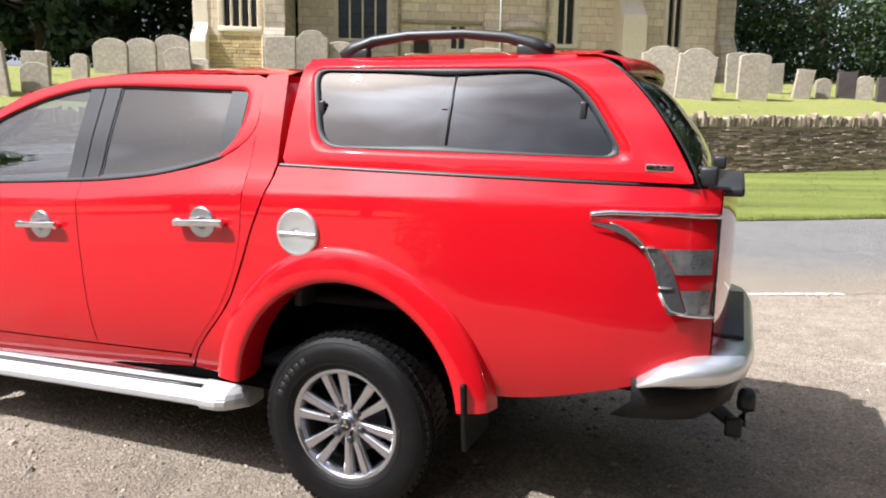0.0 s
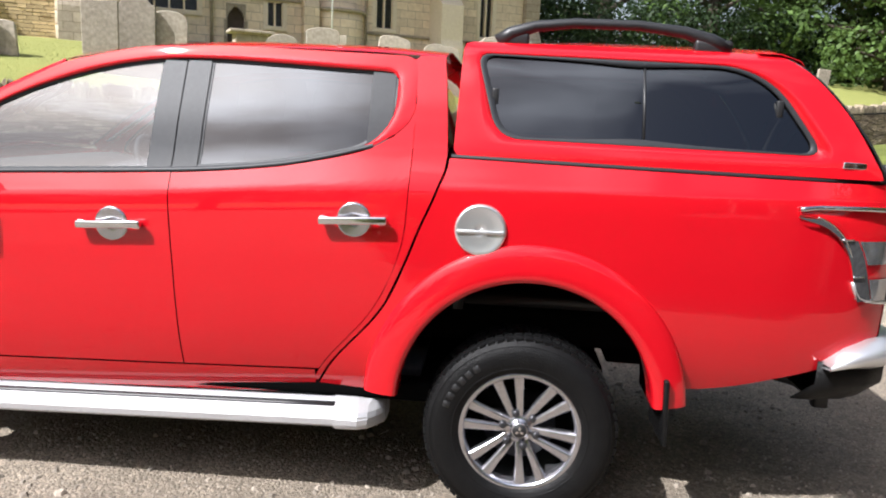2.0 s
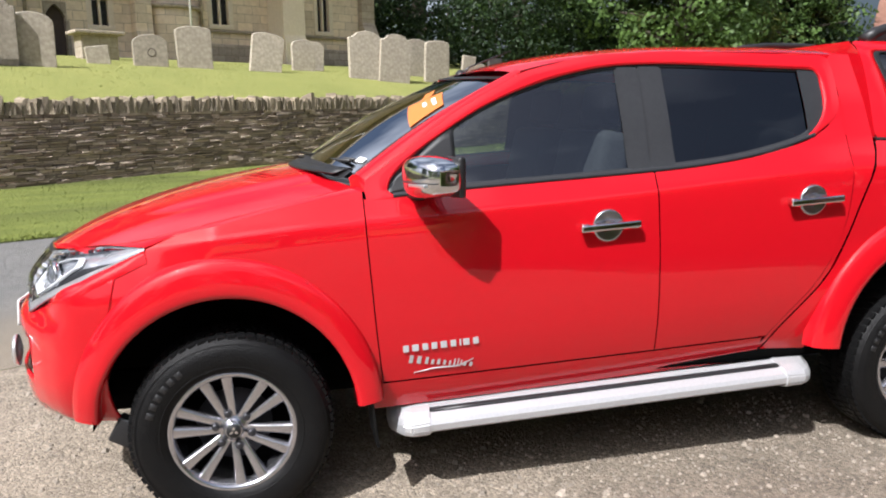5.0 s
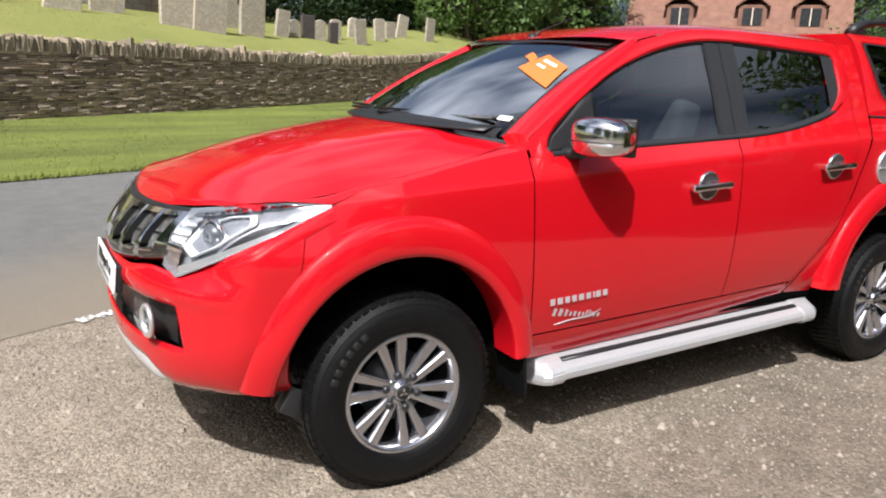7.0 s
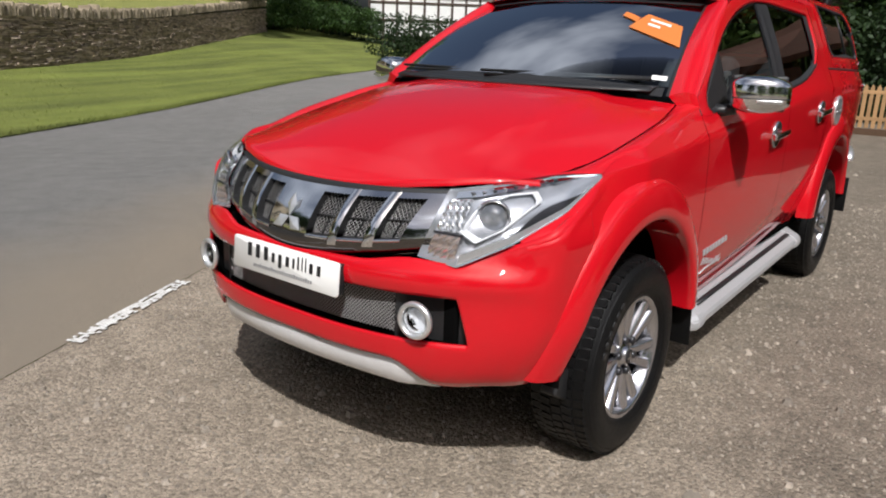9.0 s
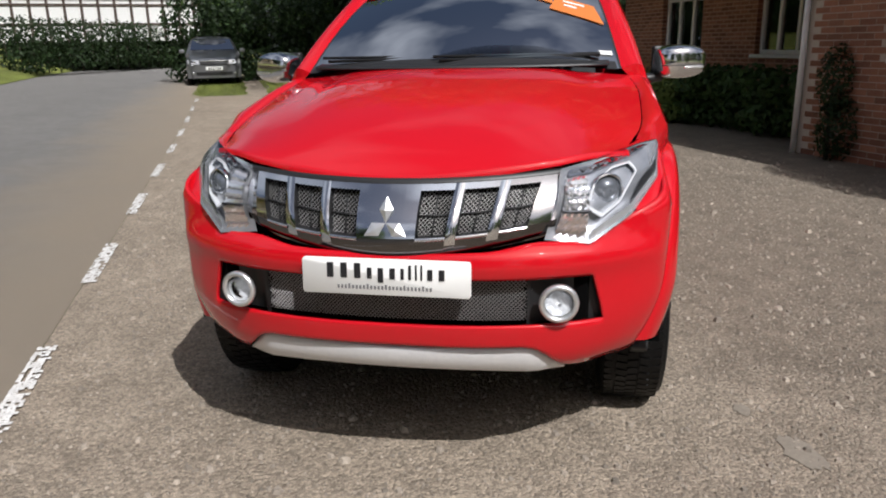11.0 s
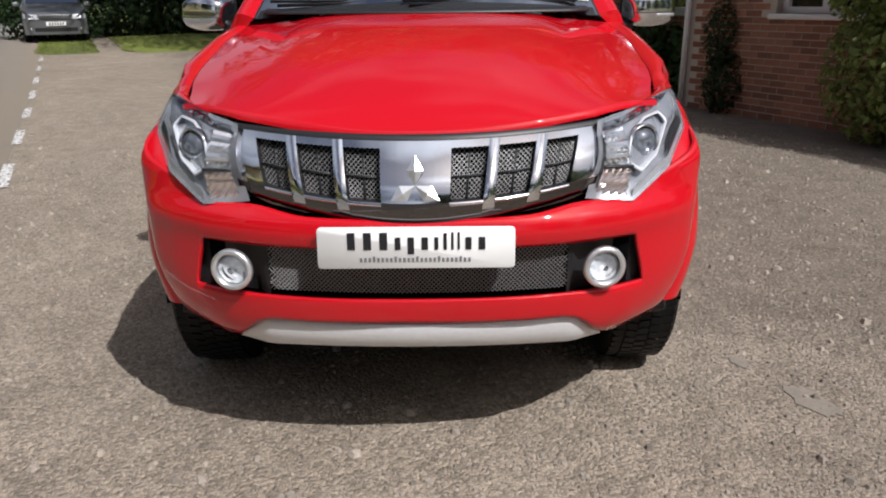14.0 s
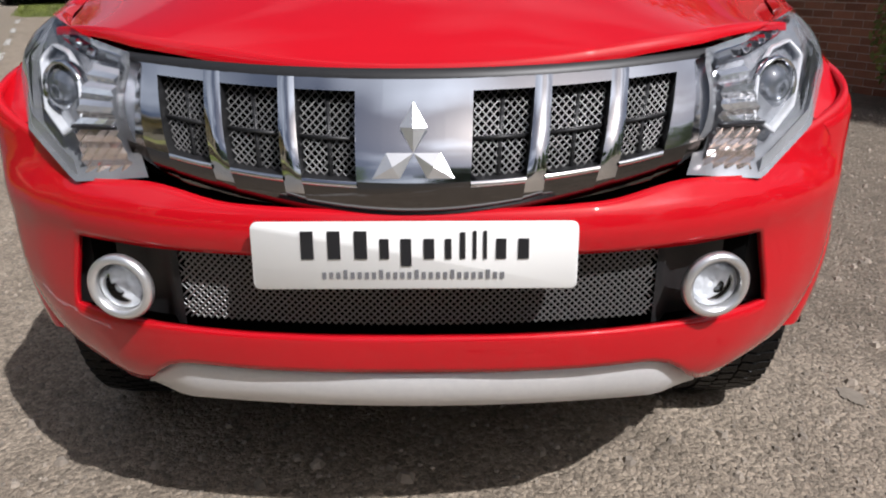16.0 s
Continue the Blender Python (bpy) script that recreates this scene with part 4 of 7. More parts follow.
for b, dz in ((-0.001, -0.002), (0.003, 0.013), (0.06, 0.013)):
    rows.append([Vector(grille_pt(k, 1.0, sg, b)) + Vector((0, 0, dz)) for sg, ks in ((-1, reversed(steps(0, 7.9, 16))), (1, steps(0.01, 7.9, 16))) for k in ks])
part("bonnet_seal", grid(rows), M_BLACK, truck)
# three-diamond emblem as a plain shape
emb = []
for w in (90, 210, 330):
    a = radians(w)
    dv = Vector((0, math.cos(a), math.sin(a)))
    pv = Vector((0, -math.sin(a), math.cos(a)))
    pts = [Vector((0, 0, 0)), dv * 0.037 + pv * 0.0215, dv * 0.074, dv * 0.037 - pv * 0.0215]
    top = dv * 0.037 + Vector((-0.008, 0, 0))
    o = [p + Vector((-0.866 + 0.004 * 0, 0, 0.877)) + Vector((-0.0 + (p.z) * 0.42, 0, 0)) for p in pts + [top]]
    emb.append(([tuple(p) for p in o], [(0, 1, 4), (1, 2, 4), (2, 3, 4), (3, 0, 4)]))
part("emblem", merge(*emb), M_SATIN, grille, "chrome three-diamond emblem", smooth=False)

# number plate
M_GREYINK = mat("plate_grey_ink", (0.16, 0.16, 0.17), rough=0.5)
plate = part("number_plate", move(prism([tuple(p) for p in rounded([(-0.26, -0.0555), (0.26, -0.0555), (0.26, 0.0555), (-0.26, 0.0555)], 0.012, 4)], -0.004, 0.004, 0.001), pose(-0.893, 0, 0.717, 0, 5, 0) @ Matrix(((0, 0, -1, 0), (-1, 0, 0, 0), (0, 1, 0, 0), (0, 0, 0, 1)))), M_PLATE, truck, "white show plate with black marks")
PM = pose(-0.8985, 0, 0.717, 0, 5, 0) @ Matrix(((0, 0, -1, 0), (-1, 0, 0, 0), (0, 1, 0, 0), (0, 0, 0, 1)))
# the dealer's name and address as plain bars
GLYPHS = [(0.036, 0, 1.0), (0.036, 0, 1.0), (0.036, 0, 1.0), (0.026, 0, 0.72), (0.030, -0.26, 0.72), (0.030, 0, 0.72), (0.018, 0, 0.72), (0.015, 0, 0.95), (0.010, 0, 1.0), (0.010, 0, 1.0),
          (0.028, 0, 0.72), (0.030, 0, 0.72)]
gx = -(sum(g[0] for g in GLYPHS) + 0.0065 * 11) / 2
for gw, g0, g1 in GLYPHS:
    z0, z1 = -0.004 + 0.046 * g0, -0.004 + 0.046 * g1
    bm = box(gx + gw * 0.22, gx + gw * 0.78, z0, z1, 0, 0.0008)
    part("plate_bar", move(bm, PM), M_INK, plate, smooth=False)
    gx += gw + 0.0065
for k in range(26):
    x0 = -0.148 + k * 0.0114
    part("plate_bar", move(box(x0, x0 + 0.0060, -0.037, -0.026 + 0.004 * (k % 5 == 3), 0, 0.0006), PM), M_GREYINK, plate, smooth=False)
part("plate_holder", move(box(0.004, 0.03, -0.255, 0.255, -0.05, 0.05, 0.003), pose(-0.893, 0, 0.717, 0, 5, 0)), M_BLACK, truck)

# headlamps
H_LOW = [(-0.762, 0.462, 0.812), (-0.745, 0.600, 0.800), (-0.640, 0.722, 0.872), (-0.480, 0.806, 0.960), (-0.287, 0.818, 1.046)]


def lamp_pt(u, v, sd, deep=0.0):
    a = resample(H_LOW, 33, False)[int(round(u * 32))]
    b = resample(H_TOP, 33, False)[int(round(u * 32))]
    p = a.lerp(b, v)
    n = Vector((-0.85, 0.5, 0.25)).normalized()
    p = p + n * (0.045 * math.sin(math.pi * v) * (1 - u) ** 0.7 - deep)
    return (p.x, sd * p.y, p.z)


def lamp_at(u, v, sd, deep=0.0):
    """lamp_pt between its steps along the lamp."""
    k = min(31, int(u * 32))
    return tuple(Vector(lamp_pt(k / 32, v, sd, deep)).lerp(Vector(lamp_pt((k + 1) / 32, v, sd, deep)), u * 32 - k))


us, vs = steps(0, 1, 32), steps(0, 1, 14)
M_BEZEL = mat("lamp_bezel", (0.40, 0.42, 0.45), rough=0.20, metal=0.65, coat=0.8, noise_scale=10, amount=0.2, tint=(0.60, 0.61, 0.64))
M_GUIDE = mat("light_guide_white", (0.74, 0.75, 0.77), rough=0.25, metal=0.1, coat=1.0)
M_PROJ = mat("projector_glass", (0.22, 0.235, 0.26), rough=0.04, metal=0.6, coat=1.0)
M_AMBER = mat("indicator_reflector", (0.80, 0.70, 0.64), rough=0.10, metal=0.85)
M_FACET = mat("faceted_reflector", (0.88, 0.89, 0.90), rough=0.07, metal=0.9)
for sd in (-1, 1):
    lamp = part("headlamp", grid([[lamp_pt(u, v, sd, 0.036 * min(1, 6 * u + 0.55, 3 * (1 - u) + 0.1) * min(1, 5 * v, 5 * (1 - v) + 0.2)) for u in us] for v in vs], flip=sd > 0), M_BEZEL, truck, "clear headlamp with a bright inner bezel")
    ledge = []
    for k in range(15, 33):
        p = Vector(lamp_pt(us[k], 0.0, sd))
        q = p + Vector((0.02, -sd * 0.03, 0.004))
        low = [Vector((p.x + 0.004 * j, sd * (bump_y(p.x + 0.004 * j, p.z - 0.014 * j) + 0.002 - 0.002 * (j == 3)), p.z - 0.014 * j)) for j in (1, 2, 3)]
        ledge.append([q, p + Vector((0.002, 0, -0.001)), *low])
    part("lamp_ledge", grid(ledge, flip=sd < 0), M_RED, truck)
    part("lower_bezel", grid([[lamp_pt(u, v, sd, 0.007) for u in us[6:]] for v in (0.0, 0.05, 0.10, 0.15)], flip=sd > 0), M_SATIN, lamp, "satin silver lower strip")
    part("dark_shroud", grid([[lamp_pt(us[k], lerp(0.16, 0.16 + 0.20 * math.sin(math.pi * (k - 14) / 13), w), sd, 0.012) for k in range(14, 28)] for w in (0, 0.5, 1)], flip=sd > 0), M_ALLOYD, lamp, "dark inner shroud")
    part("light_strip", grid([[lamp_pt(u, v, sd, 0.016) for u in us[2:31]] for v in (0.86, 0.89, 0.92, 0.95)], flip=sd > 0), M_CHROME, lamp)
    for k in range(9):
        p = Vector(lamp_pt(us[5 + 2 * k], 0.905, sd, 0.020))
        part("crystal", move(box(-0.006, 0.006, -0.011, 0.011, -0.005, 0.005, 0.003), Matrix.Translation(p) @ pose(0, 0, 0, 0, 0, sd * 35)), M_CHROME if k % 2 else M_TRIM, lamp, smooth=False)
    # hexagonal light guide round the projector
    hexa = [(5, 0.42), (7, 0.72), (12, 0.80), (17, 0.74), (18, 0.52), (12, 0.28), (8, 0.24)]
    ring = [Vector(lamp_pt(us[k], v, sd, 0.016)) for k, v in hexa]
    mid = sum(ring, Vector()) / len(ring)
    part("light_guide", grid([[mid + (p - mid) * w + Vector((q, 0, 0)) for p in resample(ring, 42)] for w, q in ((1.03, 0.014), (1.02, -0.002), (0.95, -0.003), (0.915, 0.010), (0.90, 0.03))], close_u=True, flip=sd > 0), M_GUIDE, lamp, "pale six-sided light guide")
    c = Vector(lamp_pt(us[10], 0.52, sd, 0.034))
    turn = pose(0, 0, 0, 0, 0, -sd * 28)
    part("projector_ring", move(thick(lathe([(0.054, 0.012), (0.056, -0.004), (0.051, -0.012), (0.047, -0.002), (0.044, 0.012)], 32, "x"), 0.002), Matrix.Translation(c) @ turn), M_CHROME, lamp)
    part("projector", move(thick(lathe([(0.047, 0.012), (0.041, -0.008), (0.025, -0.021), (0.001, -0.027)], 28, "x"), 0.001), Matrix.Translation(c) @ turn), M_PROJ, lamp)
    flute = lambda v0, v1, nv, dp: grid([[lamp_at(lerp(0.035, 0.17, a / 8), lerp(v0, v1, b / nv), sd, 0.009 + dp * ((a + b) % 2) + 0.5 * dp * (b % 3 == 1)) for a in range(9)] for b in range(nv + 1)], flip=sd > 0)
    part("indicator", flute(0.06, 0.36, 7, 0.006), M_AMBER, lamp, "faceted clear indicator", smooth=False)
    part("side_reflector", flute(0.40, 0.84, 10, 0.007), M_FACET, lamp, "faceted bright reflector", smooth=False)
    part("divider", tube([lamp_at(u, 0.38, sd, 0.010) for u in steps(0.03, 0.18, 5)], 0.004, 6), M_ALLOYD, lamp)
    part("lens", grid([[lamp_pt(u, v, sd) for u in us] for v in vs], flip=sd > 0), M_LENS, lamp).visible_shadow = False

# hardtop over the load bed
H_SEC = curve([(1.34, 0.826), (1.40, 0.812), (1.46, 0.792), (1.60, 0.742), (1.72, 0.690), (1.775, 0.650), (1.80, 0.610)])
H_REAR = curve([(1.34, 4.262), (1.42, 4.232), (1.59, 4.120), (1.73, 3.990), (1.80, 3.885)])
H_TAPER = curve([(2.6, 1.0), (3.3, 0.99), (3.8, 0.955), (4.1, 0.918), (4.27, 0.885)])


def top_pt(x, z, sd, out=0.0):
    return (x, sd * (H_SEC(z) * H_TAPER(x) + out), z)


for sd in (-1, 1):
    win = rounded([(2.848, 1.450), (4.022, 1.440), (3.815, 1.748), (2.760, 1.758)], [0.09, 0.07, 0.20, 0.05], 7)
    out = rounded([(2.695, 1.384), (4.250, 1.362), (4.118, 1.590), (3.988, 1.730), (3.880, 1.802), (2.708, 1.806)], [0.02, 0.02, 0.25, 0.2, 0.05, 0.03], 5)
    n = 140
    a, b = resample(win, n), resample(out, n)
    k0 = min(range(n), key=lambda k: (b[k] - a[0]).length)
    b = b[k0:] + b[:k0]
    rows = [[top_pt(*p.lerp(q, w), sd, o) for p, q in zip(a, b)] for w, o in ((0, -0.01), (0.0, 0.002), (0.3, 0.004), (0.7, 0.002), (1.0, 0.0))]
    part("hardtop_side", grid(rows, close_u=True, flip=sd < 0), M_RED, truck, "red hardtop side")
    c = Vector((3.35, 1.60))
    a2 = [p + (c - p).normalized() * 0.024 for p in a]
    part("hardtop_window_seal", grid([[top_pt(*p, sd, 0.003) for p in a], [top_pt(*p, sd, 0.006) for p in a2], [top_pt(*p, sd, -0.008) for p in a2]], close_u=True, flip=sd > 0), M_TRIM, truck)
    gw = [[top_pt(*c.lerp(p, w), sd, -0.004) for p in a2] for w in (1.0, 0.75, 0.5, 0.25, 0.02)]
    wn_ = part("hardtop_window", grid(gw, close_u=True, flip=sd > 0), M_PRIV, truck, "dark tinted sliding window")
    part("slider_edge", tube([top_pt(3.375, z, sd, 0.0) for z in (1.455, 1.6, 1.745)], 0.005, 6), M_BLACK, wn_)
    for x in (2.835, 3.86):
        part("latch", move(box(-0.012, 0.012, -0.008, 0.008, -0.03, 0.03, 0.005), Matrix.Translation(top_pt(x, 1.60, sd, 0.0))), M_BLACK, wn_)
    part("maker_badge", move(box(-0.045, 0.045, -0.004, 0.004, -0.012, 0.012, 0.004), Matrix.Translation(top_pt(4.13, 1.412, sd, 0.004)) @ pose(0, 0, 0, 0, 2, sd * -12)), M_CHROME, truck)
    part("hardtop_seal", grid([[(x, sd * (half(x, 1.37) + o), 1.378 - 0.016 * (x - 2.68) + dz) for x in steps(2.69, 4.27, 30)] for dz, o in ((-0.012, -0.02), (-0.006, -0.003), (0.004, -0.003), (0.010, -0.03))], flip=sd > 0), M_BLACK, truck)
    # roof rail
    pts = [(2.83, sd * 0.555, 1.812), (2.88, sd * 0.555, 1.845), (2.97, sd * 0.555, 1.875), (3.12, sd * 0.555, 1.892), (3.36, sd * 0.555, 1.892), (3.53, sd * 0.553, 1.874), (3.63, sd * 0.552, 1.846), (3.70, sd * 0.55, 1.812)]
    rail = part("roof_rail", tube(pts, [0.030, 0.028, 0.022, 0.019, 0.019, 0.022, 0.028, 0.03], 10), M_BLACK, truck, "black plastic roof rail")
    for x0, x1 in ((2.83, 2.95), (3.57, 3.71)):
        part("rail_foot", box(x0, x1, sd * 0.535, sd * 0.575, 1.795, 1.848, 0.012), M_BLACK, rail)
rows = []
for i in range(19):
    row = []
    for j in range(25):
        v = -1 + 2 * j / 24
        x = lerp(2.708, 3.882, i / 18)
        ye = H_SEC(1.803) * H_TAPER(x)
        crown = 0.045 * min(1, max(0, x - 2.708) / 0.45) ** 0.7
        row.append((x, v * ye, 1.804 + crown * (1 - abs(v) ** 3.5)))
    rows.append(row)
part("hardtop_roof", grid(rows, flip=True), M_RED, truck, "red hardtop roof")
part("hardtop_front", grid([[(lerp(2.695, 2.708, t), v * H_SEC(lerp(1.384, 1.804, t)), lerp(1.384, 1.804, t)) for v in steps(-1, 1, 12)] for t in steps(0, 1, 8)]), M_RED, truck)
rows = [[(H_REAR(z) + 0.045 * (1 - v * v), v * H_SEC(z) * H_TAPER(H_REAR(z)), z + (0.02 * (1 - v * v) if z > 1.75 else 0)) for v in steps(-1, 1, 14)] for z in steps(1.36, 1.750, 10)]
part("rear_window", grid(rows), M_PRIV, truck, "dark curved rear hatch glass")
for s0 in (-1, 1):
    part("hatch_frame", thick(grid([[(H_REAR(z) + 0.045 * (1 - v * v) + 0.004, v * H_SEC(z) * H_TAPER(H_REAR(z)), z) for v in (s0 * 1.0, s0 * 0.985, s0 * 0.97)] for z in steps(1.36, 1.80, 10)], flip=s0 < 0), 0.006), M_BLACK, truck)
    part("hatch_hinge", box(4.255, 4.315, s0 * 0.67 - 0.03, s0 * 0.67 + 0.03, 1.355, 1.42, 0.012), M_BLACK, truck)
# spoiler
rows = []
for v in steps(-1, 1, 20):
    y = v * 0.60
    b = 0.03 * (1 - v * v)
    q = 0.06 * (1 - v * v)
    rows.append([(3.80, y, 1.806 + b), (3.88, y, 1.804 + b), (3.955 + q, y * 0.985, 1.782 + b), (3.985 + q, y * 0.97, 1.750 + b), (3.975 + q, y * 0.965, 1.722 + b), (3.945 + q, y * 0.96, 1.735 + b), (3.885, y * 0.96, 1.765 + b)])
spoiler = part("spoiler", thick(grid(rows), 0.004), M_RED, truck, "red rear spoiler")
part("spoiler_underside", thick(grid([[(3.90, v * 0.575, 1.728), (3.94 + 0.05 * (1 - v * v), v * 0.572, 1.722 + 0.03 * (1 - v * v)), (3.970 + 0.06 * (1 - v * v), v * 0.570, 1.712 + 0.03 * (1 - v * v))] for v in steps(-1, 1, 20)]), 0.004), M_BLACK, spoiler)

# tailgate, tail lamps, rear bumper
rows = [[(4.335 + 0.045 * (1 - v * v), v * half(4.33, z), z) for v in steps(-1, 1, 14)] for z in steps(0.74, 1.345, 12)]
part("tailgate", grid(rows), M_RED, truck)
part("tailgate_cap", box(4.28, 4.40, -0.62, 0.62, 1.318, 1.352, 0.012), M_BLACK, truck)
part("bed_floor", box(2.76, 4.15, -0.68, 0.68, 0.80, 0.84), M_BLACK, truck)
part("bed_bulkhead", box(2.72, 2.757, -0.78, 0.78, 0.80, 1.36), M_BLACK, truck)
T_TOP = curve([(3.925, 1.254), (4.0, 1.262), (4.15, 1.262), (4.33, 1.254)])
T_LOW = curve([(3.925, 1.225), (4.02, 1.198), (4.09, 1.150), (4.135, 1.08), (4.17, 0.975), (4.20, 0.935), (4.33, 0.912)])
M_CLEARR = mat("clear_reflector", (0.62, 0.62, 0.63), rough=0.12, metal=0.7, coat=1.0, noise_scale=22, amount=0.1, tint=(0.20, 0.20, 0.21))
M_SMOKE = mat("smoked_lens", (0.10, 0.105, 0.11), rough=0.12, coat=1.0, metal=0.5, noise_scale=60, amount=0.2, tint=(0.2, 0.2, 0.21))
T_IN = curve([(0.92, 4.190), (0.975, 4.172), (1.08, 4.137), (1.16, 4.092)])
for sd in (-1, 1):
    xs = steps(3.925, 4.33, 24)
    lampr = part("tail_lamp", grid([[skin(x, lerp(T_LOW(x), T_TOP(x), v), sd, 0.012 * math.sin(math.pi * min(1, max(0, v)))) for x in xs] for v in steps(0, 1, 12)], flip=sd > 0), M_REDLENS, truck, "red and clear tail lamp with a chrome edge")
    part("chrome_edge", tube([skin(x, T_TOP(x) + 0.002, sd, 0.010) for x in xs], 0.012, 8, flat=0.8), M_CHROME, lampr)
    part("smoked_hook", grid([[skin(x, T_LOW(x) + lerp(0.0, w, min(1, max(0.25, (x - 3.92) / 0.09))), sd, 0.014) for x in steps(3.93, 4.19, 16)] for w in (0.0, 0.010, 0.020)], flip=sd > 0), M_SMOKE, lampr, "smoked lens hook")
    part("smoked_inner", grid([[skin(lerp(T_IN(z), T_IN(z) + 0.058, u), z, sd, 0.015) for u in steps(0, 1, 4)] for z in steps(0.925, 1.150, 10)], flip=sd > 0), M_SMOKE, lampr, "smoked inner lens")
    for z0, z1 in ((0.925, 1.008), (1.062, 1.148)):
        part("clear_lens", grid([[skin(lerp(T_IN(z) + 0.062, 4.318, u), z, sd, 0.016 + 0.002 * (k % 2)) for k, u in enumerate(steps(0, 1, 7))] for z in steps(z0, z1, 4)], flip=sd > 0), M_CLEARR, lampr, "clear lens with a bright reflector")
    for z in (1.018, 1.152):
        part("chrome_line", tube([skin(x, z, sd, 0.017) for x in steps(T_IN(z) - 0.004, T_IN(z) + 0.040, 4)], 0.004, 6), M_CHROME, lampr)
    part("hook_line", tube([skin(x, T_LOW(x) + 0.022, sd, 0.014) for x in steps(3.99, 4.14, 10)], 0.0035, 6), M_CHROME, lampr)
    part("dark_edge", tube([skin(4.328, z, sd, 0.008) for z in steps(0.915, 1.25, 10)], 0.006, 6), M_BLACK, lampr)
    part("lower_edge", tube([skin(x, T_LOW(x), sd, 0.008) for x in xs[14:]], 0.008, 6), M_SATIN, lampr)
    part("mud_flap", move(box(-0.009, 0.009, -0.13, 0.13, -0.19, 0.06, 0.005), pose(3.515, sd * 0.79, 0.56, 0, -3, 0)), M_RUBBER, truck)
    part("mud_flap", move(box(-0.006, 0.006, -0.10, 0.10, -0.20, 0.0, 0.004), pose(0.49, sd * 0.80, 0.45, 0, -6, 0)), M_RUBBER, truck)
    part("front_apron", move(box(-0.05, 0.05, -0.03, 0.03, -0.05, 0.05, 0.01), pose(-0.40, sd * 0.78, 0.37, 0, 30, 0)), M_BLACK, truck)
# step bumper
plan = [(-0.80, 4.105), (-0.79, 4.20), (-0.765, 4.30), (-0.71, 4.38), (-0.62, 4.43), (-0.40, 4.455), (0.40, 4.455), (0.62, 4.43), (0.71, 4.38), (0.765, 4.30), (0.79, 4.20), (0.80, 4.105)]
prof = [(-0.03, 0.665), (0.0, 0.680), (0.028, 0.70), (0.030, 0.735), (0.012, 0.765), (-0.06, 0.772), (-0.14, 0.772)]
rows = []
for y, x in plan:
    c = Vector((x - 3.9, y)).normalized()
    k = min(1, max(0.2, (x - 4.08) / 0.16))
    rows.append([(x + o * c.x, y + o * c.y, 0.665 + (z - 0.665) * k + (1 - k) * 0.0) for o, z in prof])
rb = part("rear_bumper", thick(grid(rows), 0.004), M_SATIN, truck, "satin silver rear step bumper")
rows = [[(x - 0.02, y * 0.97, z) for y, x in plan] for z in (0.69, 0.60)] + [[(x - 0.09, y * 0.93, 0.53) for y, x in plan]] + [[(4.1, y * 0.9, 0.52) for y, x in plan]]
part("bumper_skirt", thick(grid(rows), 0.006), M_RUBBER, rb)
part("bumper_step_pad", box(4.30, 4.44, -0.42, 0.42, 0.770, 0.790, 0.006), M_BLACK, rb)
tow = part("tow_bar", tube([(4.20, 0, 0.40), (4.34, 0, 0.36), (4.42, 0, 0.30), (4.47, 0, 0.30), (4.48, 0, 0.37)], [0.04, 0.035, 0.03, 0.028, 0.024], 10), M_BLACK, truck, "black tow bar with a covered ball")
part("tow_ball", move(thick(lathe([(0.001, 0.045), (0.025, 0.04), (0.038, 0.02), (0.040, -0.03), (0.036, -0.05)], 20, "z"), 0.002), pose(4.48, 0, 0.41)), M_BLACK, tow)
part("tow_socket", box(4.40, 4.47, -0.075, -0.02, 0.25, 0.33, 0.012), M_BLACK, tow)

# wheels
TYRE_R = 0.366
M_MARK = mat("tyre_mark", (0.014, 0.014, 0.015), rough=0.5)


